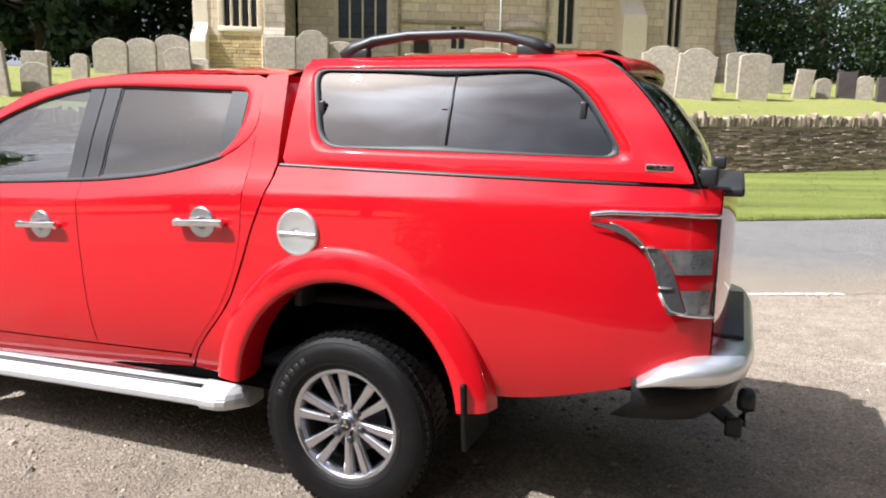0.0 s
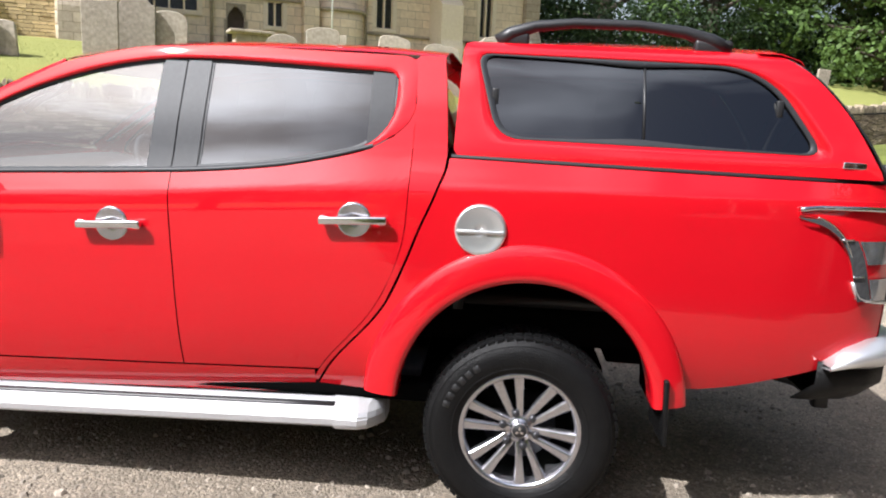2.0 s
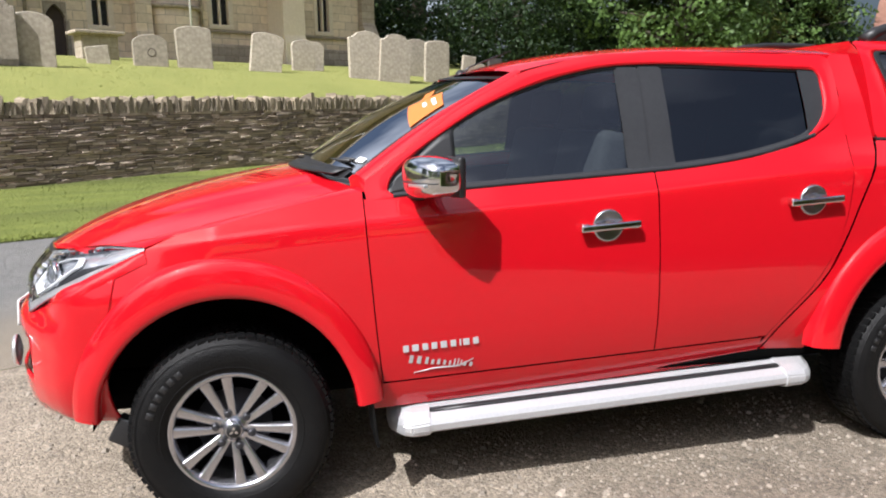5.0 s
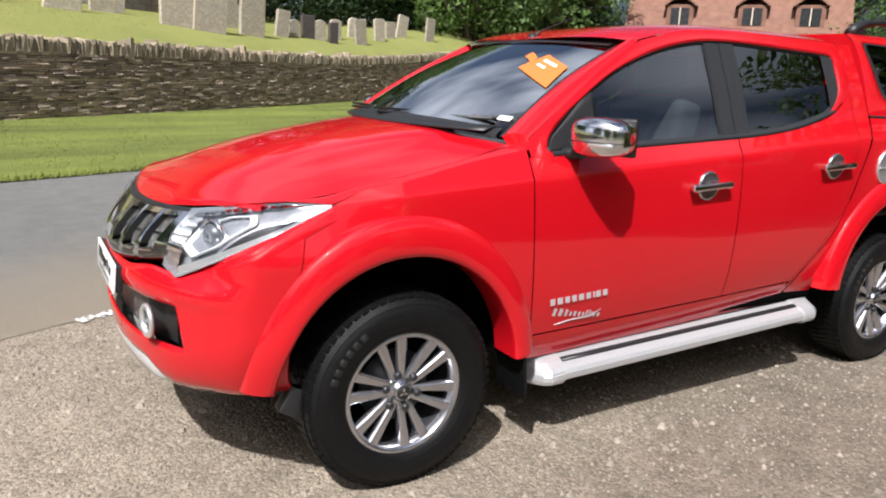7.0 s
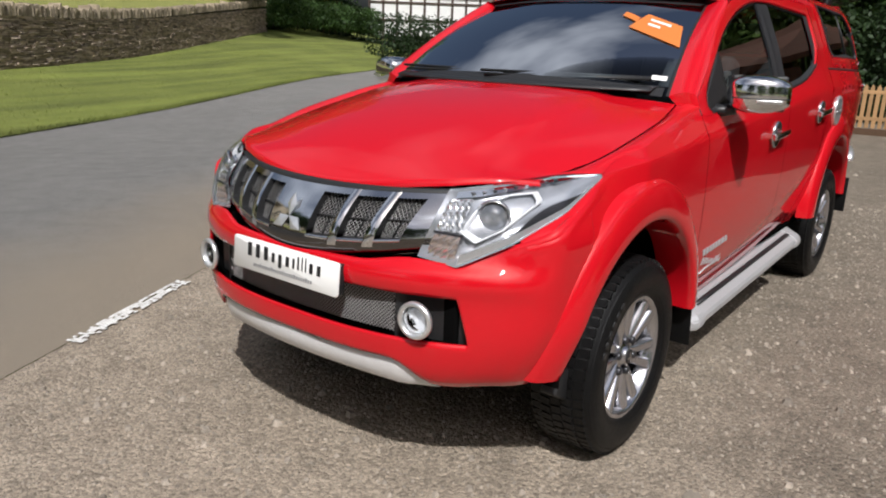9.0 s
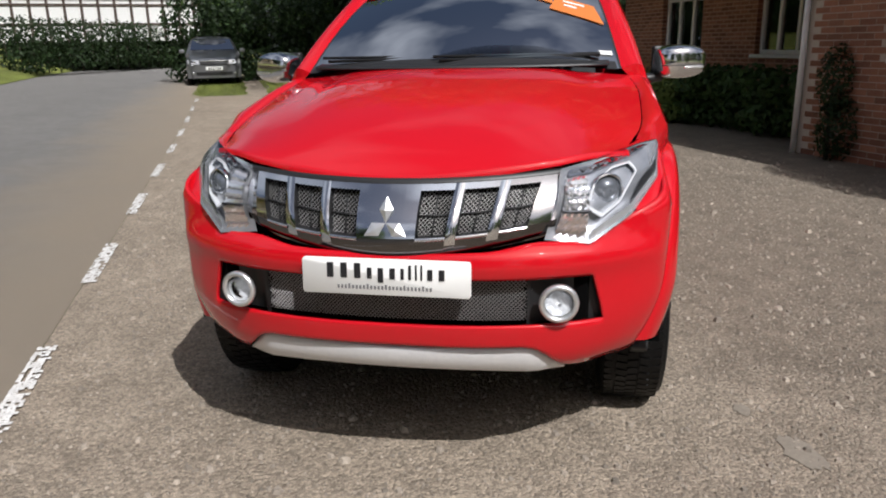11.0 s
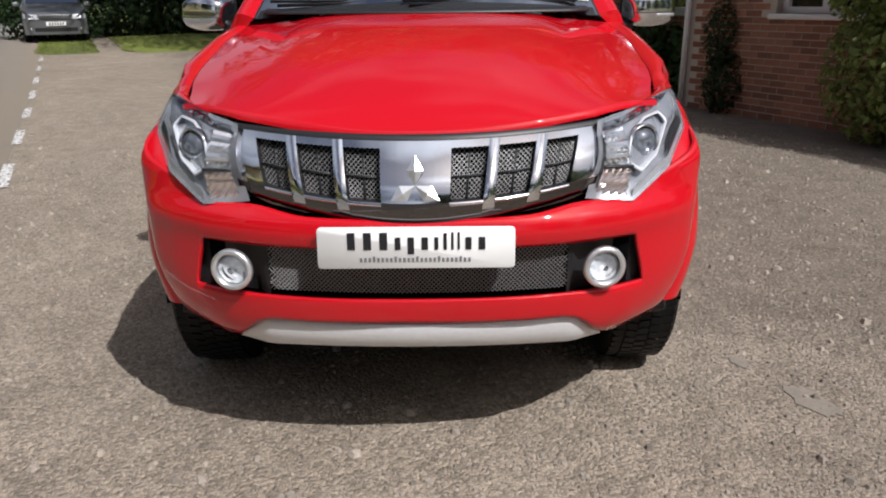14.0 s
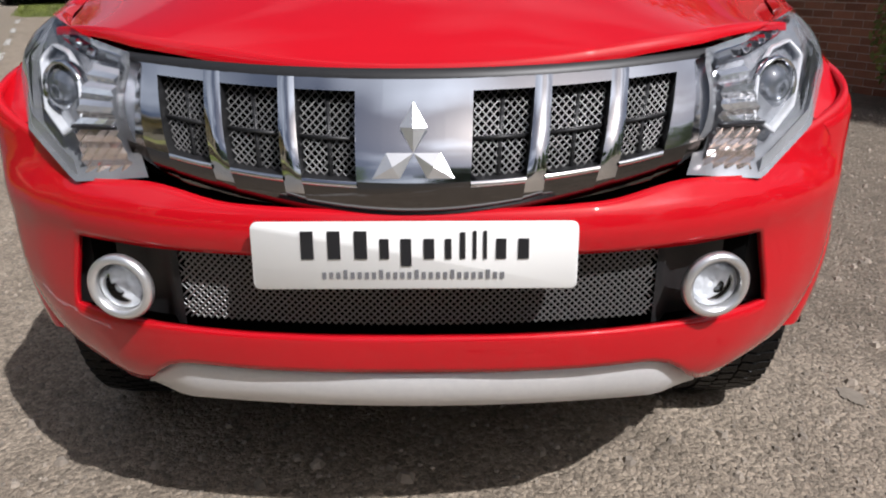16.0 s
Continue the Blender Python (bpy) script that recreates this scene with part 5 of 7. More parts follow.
def make_wheel(sd, x, zc=0.362):
    wheel = new("wheel")
    wheel.parent = truck
    wheel.matrix_world = Matrix.Translation((x, sd * 0.768, zc))
    o = sd
    prof = [(0.218, 0.085), (0.226, 0.103), (0.245, 0.116), (0.275, 0.1245), (0.305, 0.125), (0.330, 0.119), (0.346, 0.108), (0.356, 0.098), (0.363, 0.086),
            (TYRE_R, 0.05), (TYRE_R, -0.05), (0.363, -0.086), (0.346, -0.108), (0.305, -0.125), (0.245, -0.116), (0.218, -0.095)]
    tyre = part("tyre", lathe([(r, o * a) for r, a in prof], 72), M_RUBBER, wheel, "black all-terrain tyre")
    blocks = []
    for k in range(64):
        w = 2 * math.pi * k / 64
        for lane, y0, y1, tw in ((0, 0.066, 0.100, 0.3), (1, 0.022, 0.060, -0.3), (2, -0.018, 0.018, 0.3), (3, -0.060, -0.022, -0.3), (4, -0.100, -0.066, 0.3)):
            ww = w + (0.5 if lane % 2 else 0) * 2 * math.pi / 64
            b = box(-0.0135, 0.0135, y0, y1, -0.006, 0.005)
            drop = 0.0 if lane in (1, 2, 3) else -0.006
            blocks.append((b, Matrix.Rotation(-ww, 4, "Y") @ Matrix.Translation((0, 0, TYRE_R + drop)) @ Matrix.Rotation(tw * 0.5, 4, "Z")))
    vv, ff = [], []
    for b, m in blocks:
        off = len(vv)
        b.verts.index_update()
        vv += [tuple(m @ v.co) for v in b.verts]
        ff += [tuple(off + v.index for v in f.verts) for f in b.faces]
        b.free()
    part("tread", (vv, ff), M_RUBBER, tyre, smooth=False, kind="stuff")
    # raised ring and plain bars in place of the sidewall writing
    part("sidewall_ring", merge(lathe([(0.252, o * 0.1185), (0.255, o * 0.1215), (0.258, o * 0.120)], 72), lathe([(0.338, o * 0.116), (0.342, o * 0.1155), (0.345, o * 0.110)], 72)), M_RUBBER, tyre)
    for c0 in (60,):
        for k in range(6):
            w = radians(c0 + (k - 3.5) * 7)
            b = box(-0.012, 0.012, -0.0015, 0.0015, -0.013, 0.013, 0.001, 1)
            part("raised_bar", move(b, Matrix.Rotation(-w, 4, "Y") @ Matrix.Translation((0, o * 0.1248, 0.297))), M_MARK, tyre)
    # rim
    rim = part("rim", lathe([(0.200, -o * 0.09), (0.206, o * 0.04), (0.210, o * 0.085), (0.222, o * 0.092), (0.236, o * 0.098), (0.233, o * 0.105), (0.222, o * 0.108), (0.212, o * 0.100), (0.206, o * 0.080)], 72), M_ALLOY, wheel, "machined alloy rim with twelve spokes")
    part("brake_disc", thick(lathe([(0.14, o * 0.01), (0.05, o * 0.012), (0.045, o * 0.03), (0.001, o * 0.03)], 36), 0.004), M_ALLOYD, rim)
    part("barrel_back", lathe([(0.204, -o * 0.02), (0.10, -o * 0.03), (0.001, -o * 0.03)], 36), M_VOID, rim)
    for k in range(12):
        pair = (k // 2) * 60 + (1 if k % 2 else -1) * 14.2
        w = radians(pair + 15)
        tilt = (1 if k % 2 else -1) * 0.018
        rr = []
        for r, hw, yo, dp in ((0.044, 0.012, 0.070, 0.03), (0.085, 0.0125, 0.082, 0.034), (0.15, 0.0150, 0.090, 0.034), (0.20, 0.0185, 0.096, 0.028), (0.222, 0.021, 0.099, 0.014)):
            sh = tilt * (r - 0.05) / 0.17
            rr.append([(r, o * (yo - dp), sh - hw * 1.1), (r, o * yo * 0.985, sh - hw), (r, o * yo, sh - hw * 0.6), (r, o * yo, sh + hw * 0.6), (r, o * yo * 0.985, sh + hw), (r, o * (yo - dp), sh + hw * 1.1)])
        v, f = grid(rr)
        m = Matrix.Rotation(-w, 4, "Y")
        part("spoke", ([tuple(m @ Vector(p)) for p in v], f), M_ALLOY, rim)
    part("hub", thick(lathe([(0.062, o * 0.050), (0.058, o * 0.068), (0.048, o * 0.074), (0.034, o * 0.076), (0.033, o * 0.088), (0.028, o * 0.092), (0.001, o * 0.093)], 36), 0.002), M_ALLOY, rim)
    cap = part("centre_cap", lathe([(0.027, o * 0.0925), (0.026, o * 0.0945), (0.001, o * 0.0955)], 30), M_BLACK, rim)
    for k in range(3):
        w = radians(90 + 120 * k)
        dv, pv = Vector((math.cos(w), 0, math.sin(w))), Vector((-math.sin(w), 0, math.cos(w)))
        pts = [dv * 0.001, dv * 0.010 + pv * 0.0055, dv * 0.020, dv * 0.010 - pv * 0.0055]
        part("cap_diamond", ([tuple(p + Vector((0, o * 0.097, 0))) for p in pts], [(0, 1, 2, 3)]), M_CHROME, cap, smooth=False)
    for k in range(6):
        w = radians(60 * k + 15 + 30)
        p = (0.066 * math.cos(w), o * 0.080, 0.066 * math.sin(w))
        part("lug_nut", move(thick(lathe([(0.0155, -0.006), (0.015, 0.004), (0.011, 0.010), (0.001, 0.011)] if o > 0 else [(0.0155, 0.006), (0.015, -0.004), (0.011, -0.010), (0.001, -0.011)], 8), 0.001), Matrix.Translation(p)), M_ALLOYD, rim)
    return wheel


for wx in (-0.02, 3.0):
    for sd in (-1, 1):
        make_wheel(sd, wx)

for sd in (-1, 1):
    # side step, tucked under the sill
    STEP_Z = lambda x: 0.030 * (x - 1.5)
    prof = ((0.66, 0.412), (0.748, 0.406), (0.754, 0.398), (0.790, 0.392), (0.797, 0.397), (0.820, 0.390), (0.825, 0.380), (0.843, 0.373), (0.849, 0.376), (0.880, 0.356), (0.889, 0.340),
            (0.887, 0.316), (0.868, 0.302), (0.79, 0.298), (0.68, 0.305))
    step = part("side_step", thick(grid([[(x, sd * y, z + STEP_Z(x)) for x in steps(0.69, 2.32, 10)] for y, z in prof]), 0.003), M_STEP, truck, "silver running board with black tread strips", smooth=False)
    part("tread_strip", thick(grid([[(x, sd * y, z + STEP_Z(x)) for x in steps(0.72, 2.29, 8)] for y, z in ((0.824, 0.3875), (0.846, 0.379))]), 0.004), M_BLACK, step)
    part("tread_strip", thick(grid([[(x, sd * y, z + STEP_Z(x)) for x in steps(0.72, 2.29, 8)] for y, z in ((0.755, 0.4005), (0.768, 0.3985))]), 0.003), M_TRIM, step)
    for xi, xo in ((0.72, 0.575), (2.29, 2.475)):
        rows = []
        for t in (0.0, 0.10, 0.3, 0.5, 0.7, 0.85, 0.95, 1.0):
            x = lerp(xi, xo, t)
            yo = 0.893 - 0.105 * max(0, (t - 0.45) / 0.55) ** 2.2
            dz = STEP_Z(x)
            zt = dz + 0.414 - 0.008 * t
            slant = 0.05 * (1 - t) * (1 if xo > xi else -1)
            pr = [(0.67, zt + 0.008), (0.745, zt + 0.004), (yo - 0.05, zt - 0.028), (yo - 0.015, zt - 0.046), (yo, zt - 0.066), (yo, dz + 0.310), (yo - 0.02, dz + 0.292), (0.75, dz + 0.286), (0.67, dz + 0.290)]
            rows.append([(x - slant * (1 - (y - 0.67) / 0.22) * 0.8, sd * y, z) for y, z in pr])
        v, f = grid(rows)
        m = len(rows[0])
        f += [tuple(range(m)), tuple(range(len(v) - m, len(v)))]
        bm = bmesh.new()
        vs_ = [bm.verts.new(p) for p in v]
        for q in f:
            bm.faces.new([vs_[i] for i in q])
        bmesh.ops.recalc_face_normals(bm, faces=bm.faces)
        bmesh.ops.bevel(bm, geom=[e for e in bm.edges if len(e.link_faces) == 2 and e.calc_face_angle() > 0.5], offset=0.006, segments=2, affect="EDGES")
        part("end_cap", bm, M_STEP, step, "moulded silver end cap", smooth=False)
    for x in (0.9, 1.5, 2.1):
        part("bracket", box(x, x + 0.06, sd * 0.45, sd * 0.74, 0.27, 0.300, 0.005), M_BLACK, step)
    # door mirror
    mx = pose(0.728, sd * 0.975, 1.287, 0, 0, sd * -24)
    shell = []
    for a in steps(0, 1, 18):
        w = math.pi * a
        rr = max(0.02, math.sin(w) ** 0.26)
        y = lerp(-0.122, 0.122, a)
        row = []
        for k in range(28):
            q = 2 * math.pi * k / 28
            cxx, czz = math.cos(q), math.sin(q)
            px = math.copysign(abs(cxx) ** 0.55, cxx) * (0.098 if cxx < 0 else 0.062) * rr
            pz = math.copysign(abs(czz) ** 0.50, czz) * (0.080 if czz > 0 else 0.078) * rr * (1 - 0.10 * a)
            row.append((px, sd * y, pz))
        shell.append(row)
    mir = part("door_mirror", move(thick(grid(shell, close_u=True), 0.002), mx), M_CHROME, truck, "chrome-capped door mirror")
    part("mirror_shut_line", move(thick(tube([(-0.099 * max(0.02, math.sin(math.pi * a) ** 0.26), sd * lerp(-0.122, 0.122, a), -0.014) for a in steps(0.05, 0.95, 18)], 0.0022, 5), 0.0004), mx), M_TRIM, mir)
    part("mirror_glass", move(box(0.056, 0.064, sd * -0.095, sd * 0.100, -0.06, 0.06, 0.003), mx), M_CHROME, mir)
    part("mirror_rim", move(box(0.030, 0.060, sd * -0.105, sd * 0.110, -0.070, 0.072, 0.010), mx), M_BLACK, mir)
    part("repeater", move(box(-0.0985, -0.03, sd * -0.02, sd * 0.075, -0.030, -0.018, 0.003), mx), M_SATIN, mir)
    part("mirror_arm", thick(tube([(0.69, sd * 0.79, 1.218), (0.69, sd * 0.84, 1.214), (0.70, sd * 0.90, 1.222)], [0.050, 0.042, 0.036], 10, flat=0.6), 0.001), M_BLACK, mir)
    sail = lambda x: min(1.448, 1.226 + max(0, x - 0.590) * 1.9, 1.270 + (x - 0.609) * 0.85)
    part("mirror_sail", thick(grid([[skin(x, lerp(1.222 + 0.06 * (x - 0.58), max(1.226, sail(x)), t), sd, -0.004) for x in steps(0.578, 0.850, 14)] for t in steps(0, 1, 6)], flip=sd > 0), 0.004), M_BLACK, mir, "black plastic sail panel")
    # door handles
    for hx, hz in ((1.437, 1.070), (2.352, 1.136)):
        y0 = half(hx, hz)
        cup = part("handle_cup", move(thick(lathe([(0.066, -0.004), (0.062, 0.010), (0.056, 0.010), (0.03, 0.007), (0.001, 0.006)], 36), 0.002), pose(hx, sd * (y0 - 0.002), hz, sd * 2, 0, 0 if sd > 0 else 180)), M_ALLOY, truck, "bright handle cup")
        part("handle", move(box(-0.125, 0.125, -0.011, 0.009, -0.014, 0.014, 0.008, 3), pose(hx, sd * (y0 + 0.028), hz, 0, -3.0, 0)), M_CHROME, cup, "chrome pull handle")
        for q in (-0.12, 0.09):
            part("handle_post", box(hx + q, hx + q + 0.03, sd * (y0 - 0.01), sd * (y0 + 0.03), hz - 0.012, hz + 0.012, 0.004), M_CHROME, cup)
# fuel flap on the near side
fy = half(2.81, 1.125)
flap = part("fuel_flap", move(thick(lathe([(0.094, 0.004), (0.092, -0.008), (0.086, -0.013), (0.078, -0.009), (0.03, -0.011), (0.001, -0.011)], 44), 0.002), pose(2.812, -fy, 1.124)), M_SATIN, truck, "round brushed silver fuel flap")
part("flap_bar", box(2.728, 2.896, -fy - 0.016, -fy - 0.004, 1.112, 1.124, 0.003), M_SATIN, flap)
# badge and script on the front door as plain bars
M_LETTER = mat("letter_silver", (0.56, 0.56, 0.58), rough=0.4, metal=0.4)
bx = -0.152
for gw in (0.030, 0.034, 0.030, 0.030, 0.034, 0.030, 0.009, 0.034, 0.030):
    part("letter_bar", move(box(bx, bx + gw * 0.72, -0.0125, 0.0125, -0.0015, 0.0015), pose(0.770, -half(0.77, 0.636) - 0.003, 0.636, 90 - 5, -2.6, 0)), M_LETTER, truck, smooth=False)
    bx += gw + 0.0055
gx = 0.640
for gw, gh in ((0.026, 0.040), (0.028, 0.038), (0.020, 0.036), (0.018, 0.024), (0.020, 0.028), (0.018, 0.024), (0.014, 0.022), (0.010, 0.034), (0.008, 0.036), (0.008, 0.030), (0.020, 0.022), (0.020, 0.022)):
    part("script_bar", move(box(0, gw * 0.55, -0.001, 0.001, 0, gh * 0.8), pose(gx, -half(gx, 0.555) - 0.004, 0.552 - 0.14 * (gx - 0.77), 10, 12, 0)), M_LETTER, truck, smooth=False)
    gx += gw + 0.0045
part("swoosh", tube([(x, -half(x, z) - 0.001, z) for x, z in ((0.66, 0.525), (0.74, 0.538), (0.84, 0.540), (0.90, 0.566))], [0.002, 0.005, 0.006, 0.002], 6, flat=0.5), M_LETTER, truck)
# wipers, aerial, stickers
for y0, y1, x1 in ((0.06, -0.62, 0.455), (0.60, 0.02, 0.37)):
    pa = (0.30 + 0.16 * (y0 / 0.715) ** 2 - 0.01, y0, 1.318)
    pb = (0.345 + 0.16 * (y1 / 0.715) ** 2, y1, 1.330)
    wp = part("wiper", tube([pa, pb], 0.008, 6), M_BLACK, truck, "black windscreen wiper")
    part("blade", tube([(pa[0] + 0.012, pa[1] + 0.03, pa[2] + 0.016), (pb[0] + 0.02, pb[1], pb[2] + 0.004)], 0.007, 6), M_BLACK, wp)
part("cowl", thick(grid([[(x0 + 0.16 * v * v, 0.66 * v, z) for v in steps(-1, 1, 16)] for x0, z in ((0.235, 1.288), (0.27, 1.300), (0.31, 1.306))]), 0.004), M_BLACK, truck)
aer = part("aerial", tube([(1.055, -0.06, 1.69), (1.10, -0.06, 1.725), (1.30, -0.06, 1.80)], [0.010, 0.004, 0.0025], 8), M_BLACK, truck, "black roof aerial")
part("aerial_base", move(thick(lathe([(0.036, 0.0), (0.03, 0.012), (0.012, 0.03), (0.001, 0.034)], 20, "z"), 0.001), pose(1.055, -0.06, 1.680, 0, -14, 0)), M_BLACK, aer)


def on_screen(v, t, off=0.006):
    p = S_LO(v).lerp(S_HI(v), t) + Vector((-0.03, 0, 0.03)) * math.sin(math.pi * t) * 0.7
    return p + Vector((-0.5, 0, 0.86)) * off


part("tax_sticker", grid([[on_screen(v, t, 0.005) for v in steps(-0.965, -0.885, 2)] for t in (0.112, 0.150)]), M_WHITE, truck, "small white screen sticker")
corner = ((-0.60, 0.605), (-0.965, 0.425), (-0.93, 0.655), (-0.665, 0.785))
arrow = part("sale_sticker", grid([[on_screen(*(Vector(corner[0]).lerp(Vector(corner[1]), u)).lerp(Vector(corner[3]).lerp(Vector(corner[2]), u), w), 0.005) for u in steps(0, 1, 8)] for w in steps(0, 1, 5)]), M_ORANGE, truck, "orange arrow sticker on the windscreen")
part("arrow_tail", grid([[on_screen(v, t + dt, 0.005) for v, t in ((-0.50, 0.775), (-0.56, 0.745), (-0.63, 0.70))] for dt in (-0.03, 0.03)]), M_ORANGE, arrow)
for k in range(2):
    part("sticker_bar", grid([[on_screen(v, 0.70 - 0.055 * k - 0.42 * (abs(v) - 0.70) + dt, 0.0065) for v in steps(-0.71, -0.86 + 0.06 * k, 3)] for dt in (0, 0.024)]), M_WHITE, arrow)

# cabin
part("dashboard", thick(grid([[(x, y, z) for y in steps(-0.66, 0.66, 10)] for x, z in ((0.40, 1.22), (0.62, 1.235), (0.82, 1.205), (0.90, 1.12), (0.88, 0.9), (0.86, 0.6))]), 0.01), M_CABIN, truck)
part("cabin_floor", box(0.7, 2.6, -0.72, 0.72, 0.50, 0.54), M_CABIN, truck)
sw = part("steering_wheel", move(thick(lathe([(0.185 + 0.014 * math.cos(q), 0.014 * math.sin(q)) for q in steps(0, 2 * math.pi, 10)], 36, "x"), 0.001), pose(1.02, 0.36, 1.175, 0, -25, 0)), M_CABIN, truck)
part("steering_hub", move(box(-0.02, 0.03, -0.17, 0.17, -0.035, 0.04, 0.015), pose(1.03, 0.36, 1.175, 0, -25, 0)), M_CABIN, sw)
for x in (1.45, 2.25):
    for y in (-0.36, 0.36):
        seat = part("seat", move(box(-0.06, 0.10, -0.25, 0.25, 0.0, 0.62, 0.05, 3), pose(x + 0.02, y, 0.82, 0, 12, 0)), M_CABIN, truck)
        part("seat_base", box(x - 0.48, x + 0.06, y - 0.25, y + 0.25, 0.70, 0.86, 0.05, 3), M_CABIN, seat)
        part("headrest", move(box(-0.04, 0.05, -0.14, 0.14, 0.0, 0.18, 0.04, 3), pose(x + 0.17, y, 1.45, 0, 8, 0)), M_CABIN, seat)
for sd in (-1, 1):
    part("grab_handle", tube([(0.92, sd * 0.600, 1.46), (0.96, sd * 0.570, 1.505), (1.06, sd * 0.555, 1.56), (1.11, sd * 0.585, 1.585)], 0.014, 8), M_CABINL, truck, "pale grey pillar grab handle")
    part("pillar_lining", thick(grid([[(lerp(0.56, 1.16, t), sd * (lerp(0.675, 0.555, t) - w), lerp(1.285, 1.655, t)) for w in (0.0, 0.06)] for t in steps(0.04, 0.80, 6)]), 0.008), M_CABIN, truck)
part("rear_view_mirror", box(0.98, 1.01, -0.12, 0.12, 1.54, 1.60, 0.012), M_BLACK, truck)
part("headlining", grid([[(x, y, R_RAIL(x) - 0.02) for y in steps(-0.55, 0.55, 6)] for x in steps(1.10, 2.6, 8)]), M_CABINL, truck)

# ---- church ----
M_ASHLAR = mat("church_ashlar", (0.62, 0.49, 0.345), rough=0.9, noise_scale=0.7, amount=0.1, tint=(0.92, 0.785, 0.605), fine=7, bump=0.4, bump_scale=14)
M_GREYST = mat("weathered_stone", (0.28, 0.232, 0.178), rough=0.95, noise_scale=1.2, amount=0.15, tint=(0.52, 0.445, 0.35), fine=10, bump=0.5, bump_scale=16)
M_RUBBLE = island_tint(mat("coursed_rubble", (0.46, 0.33, 0.17), rough=0.95, noise_scale=3, amount=0.2, tint=(0.66, 0.52, 0.30), fine=18, bump=0.5, bump_scale=20), 0.22)
M_PALEST = mat("pale_dressed_stone", (0.70, 0.59, 0.46), rough=0.9, noise_scale=1.5, amount=0.2, tint=(0.84, 0.74, 0.59), fine=12, bump=0.3, bump_scale=20)
M_DARKW = mat("leaded_glass", (0.018, 0.02, 0.024), rough=0.2, noise_scale=6, amount=0.2, tint=(0.05, 0.05, 0.052))
M_DOORW = mat("old_oak", (0.05, 0.035, 0.028), rough=0.8, noise_scale=5, amount=0.2, tint=(0.09, 0.065, 0.05))


def coursed(m, width, height, spread, joint=(0.62, 0.60, 0.56)):
    """Faint courses of squared stone or brick: each block its own shade, joints of another."""
    nt = m.node_tree
    b = nt.nodes["Principled BSDF"]
    tc = nt.nodes.new("ShaderNodeTexCoord")
    sp = nt.nodes.new("ShaderNodeSeparateXYZ")
    cb = nt.nodes.new("ShaderNodeCombineXYZ")
    br = nt.nodes.new("ShaderNodeTexBrick")
    nt.links.new(tc.outputs["Object"], sp.inputs[0])
    nt.links.new(sp.outputs["X"], cb.inputs["X"])
    nt.links.new(sp.outputs["Z"], cb.inputs["Y"])
    nt.links.new(cb.outputs[0], br.inputs["Vector"])
    br.inputs["Scale"].default_value = 1.0
    br.inputs["Brick Width"].default_value = width
    br.inputs["Row Height"].default_value = height
    br.inputs["Mortar Size"].default_value = 0.010
    br.inputs["Color1"].default_value = (1 - spread, 1 - spread, 1 - spread, 1)
    br.inputs["Color2"].default_value = (1 + spread, 1 + spread, 1 + spread, 1)
    br.inputs["Mortar"].default_value = (*joint, 1)
    mul = nt.nodes.new("ShaderNodeMix")
    mul.data_type, mul.blend_type = "RGBA", "MULTIPLY"
    mul.inputs["Factor"].default_value = 1.0
    nt.links.new(b.inputs["Base Color"].links[0].from_socket, mul.inputs["A"])
    nt.links.new(br.outputs["Color"], mul.inputs["B"])
    nt.links.new(mul.outputs["Result"], b.inputs["Base Color"])


coursed(M_ASHLAR, 0.55, 0.27, 0.12)
coursed(M_GREYST, 0.45, 0.25, 0.15)
church = thing("church", "medieval limestone church with mullioned windows and buttresses", "church", at(0, 0))


def holed_wall(s0, s1, d0, d1, z0, z1, holes):
    """A wall with openings cut through it: holes of (sa, sb, za, zb, pointed)."""
    cuts = sorted({s0, s1, *[h[0] for h in holes], *[h[1] for h in holes]})
    out = []
    for a, b in zip(cuts, cuts[1:]):
        mid = (a + b) / 2
        zs = z0
        for h in sorted([h for h in holes if h[0] < mid < h[1]], key=lambda h: h[2]):
            if h[2] > zs:
                out.append(box(a, b, d0, d1, zs, h[2]))
            zs = h[3]
        if zs < z1:
            out.append(box(a, b, d0, d1, zs, z1))
    bm = join(*out)
    bmesh.ops.remove_doubles(bm, verts=bm.verts, dist=1e-4)
    return bm


def church_window(s0, s1, z0, z1, d, lights):
    w = part("window", box(s0, s1, d + 0.22, d + 0.25, z0, z1), M_DARKW, church, "dark leaded glass between stone mullions", smooth=False)
    fr = 0.06
    part("sill", box(s0 - 0.1, s1 + 0.1, d - 0.07, d + 0.22, z0 - 0.13, z0 + 0.02, 0.02), M_PALEST, w)
    for a, b in ((s0 - 0.10, s0 + 0.05), (s1 - 0.05, s1 + 0.10)):
        part("jamb", box(a, b, d - 0.02, d + 0.2, z0, z1, 0.015), M_PALEST, w)
    for k in range(1, lights):
        s = lerp(s0, s1, k / lights)
        part("mullion", box(s - 0.03, s + 0.03, d + 0.03, d + 0.2, z0, z1, 0.012), M_PALEST, w)
    for k in range(1, 7):
        part("glazing_bar", box(s0, s1, d + 0.20, d + 0.218, z0 + 0.42 * k, z0 + 0.42 * k + 0.012), M_TRIM, w)
    return w


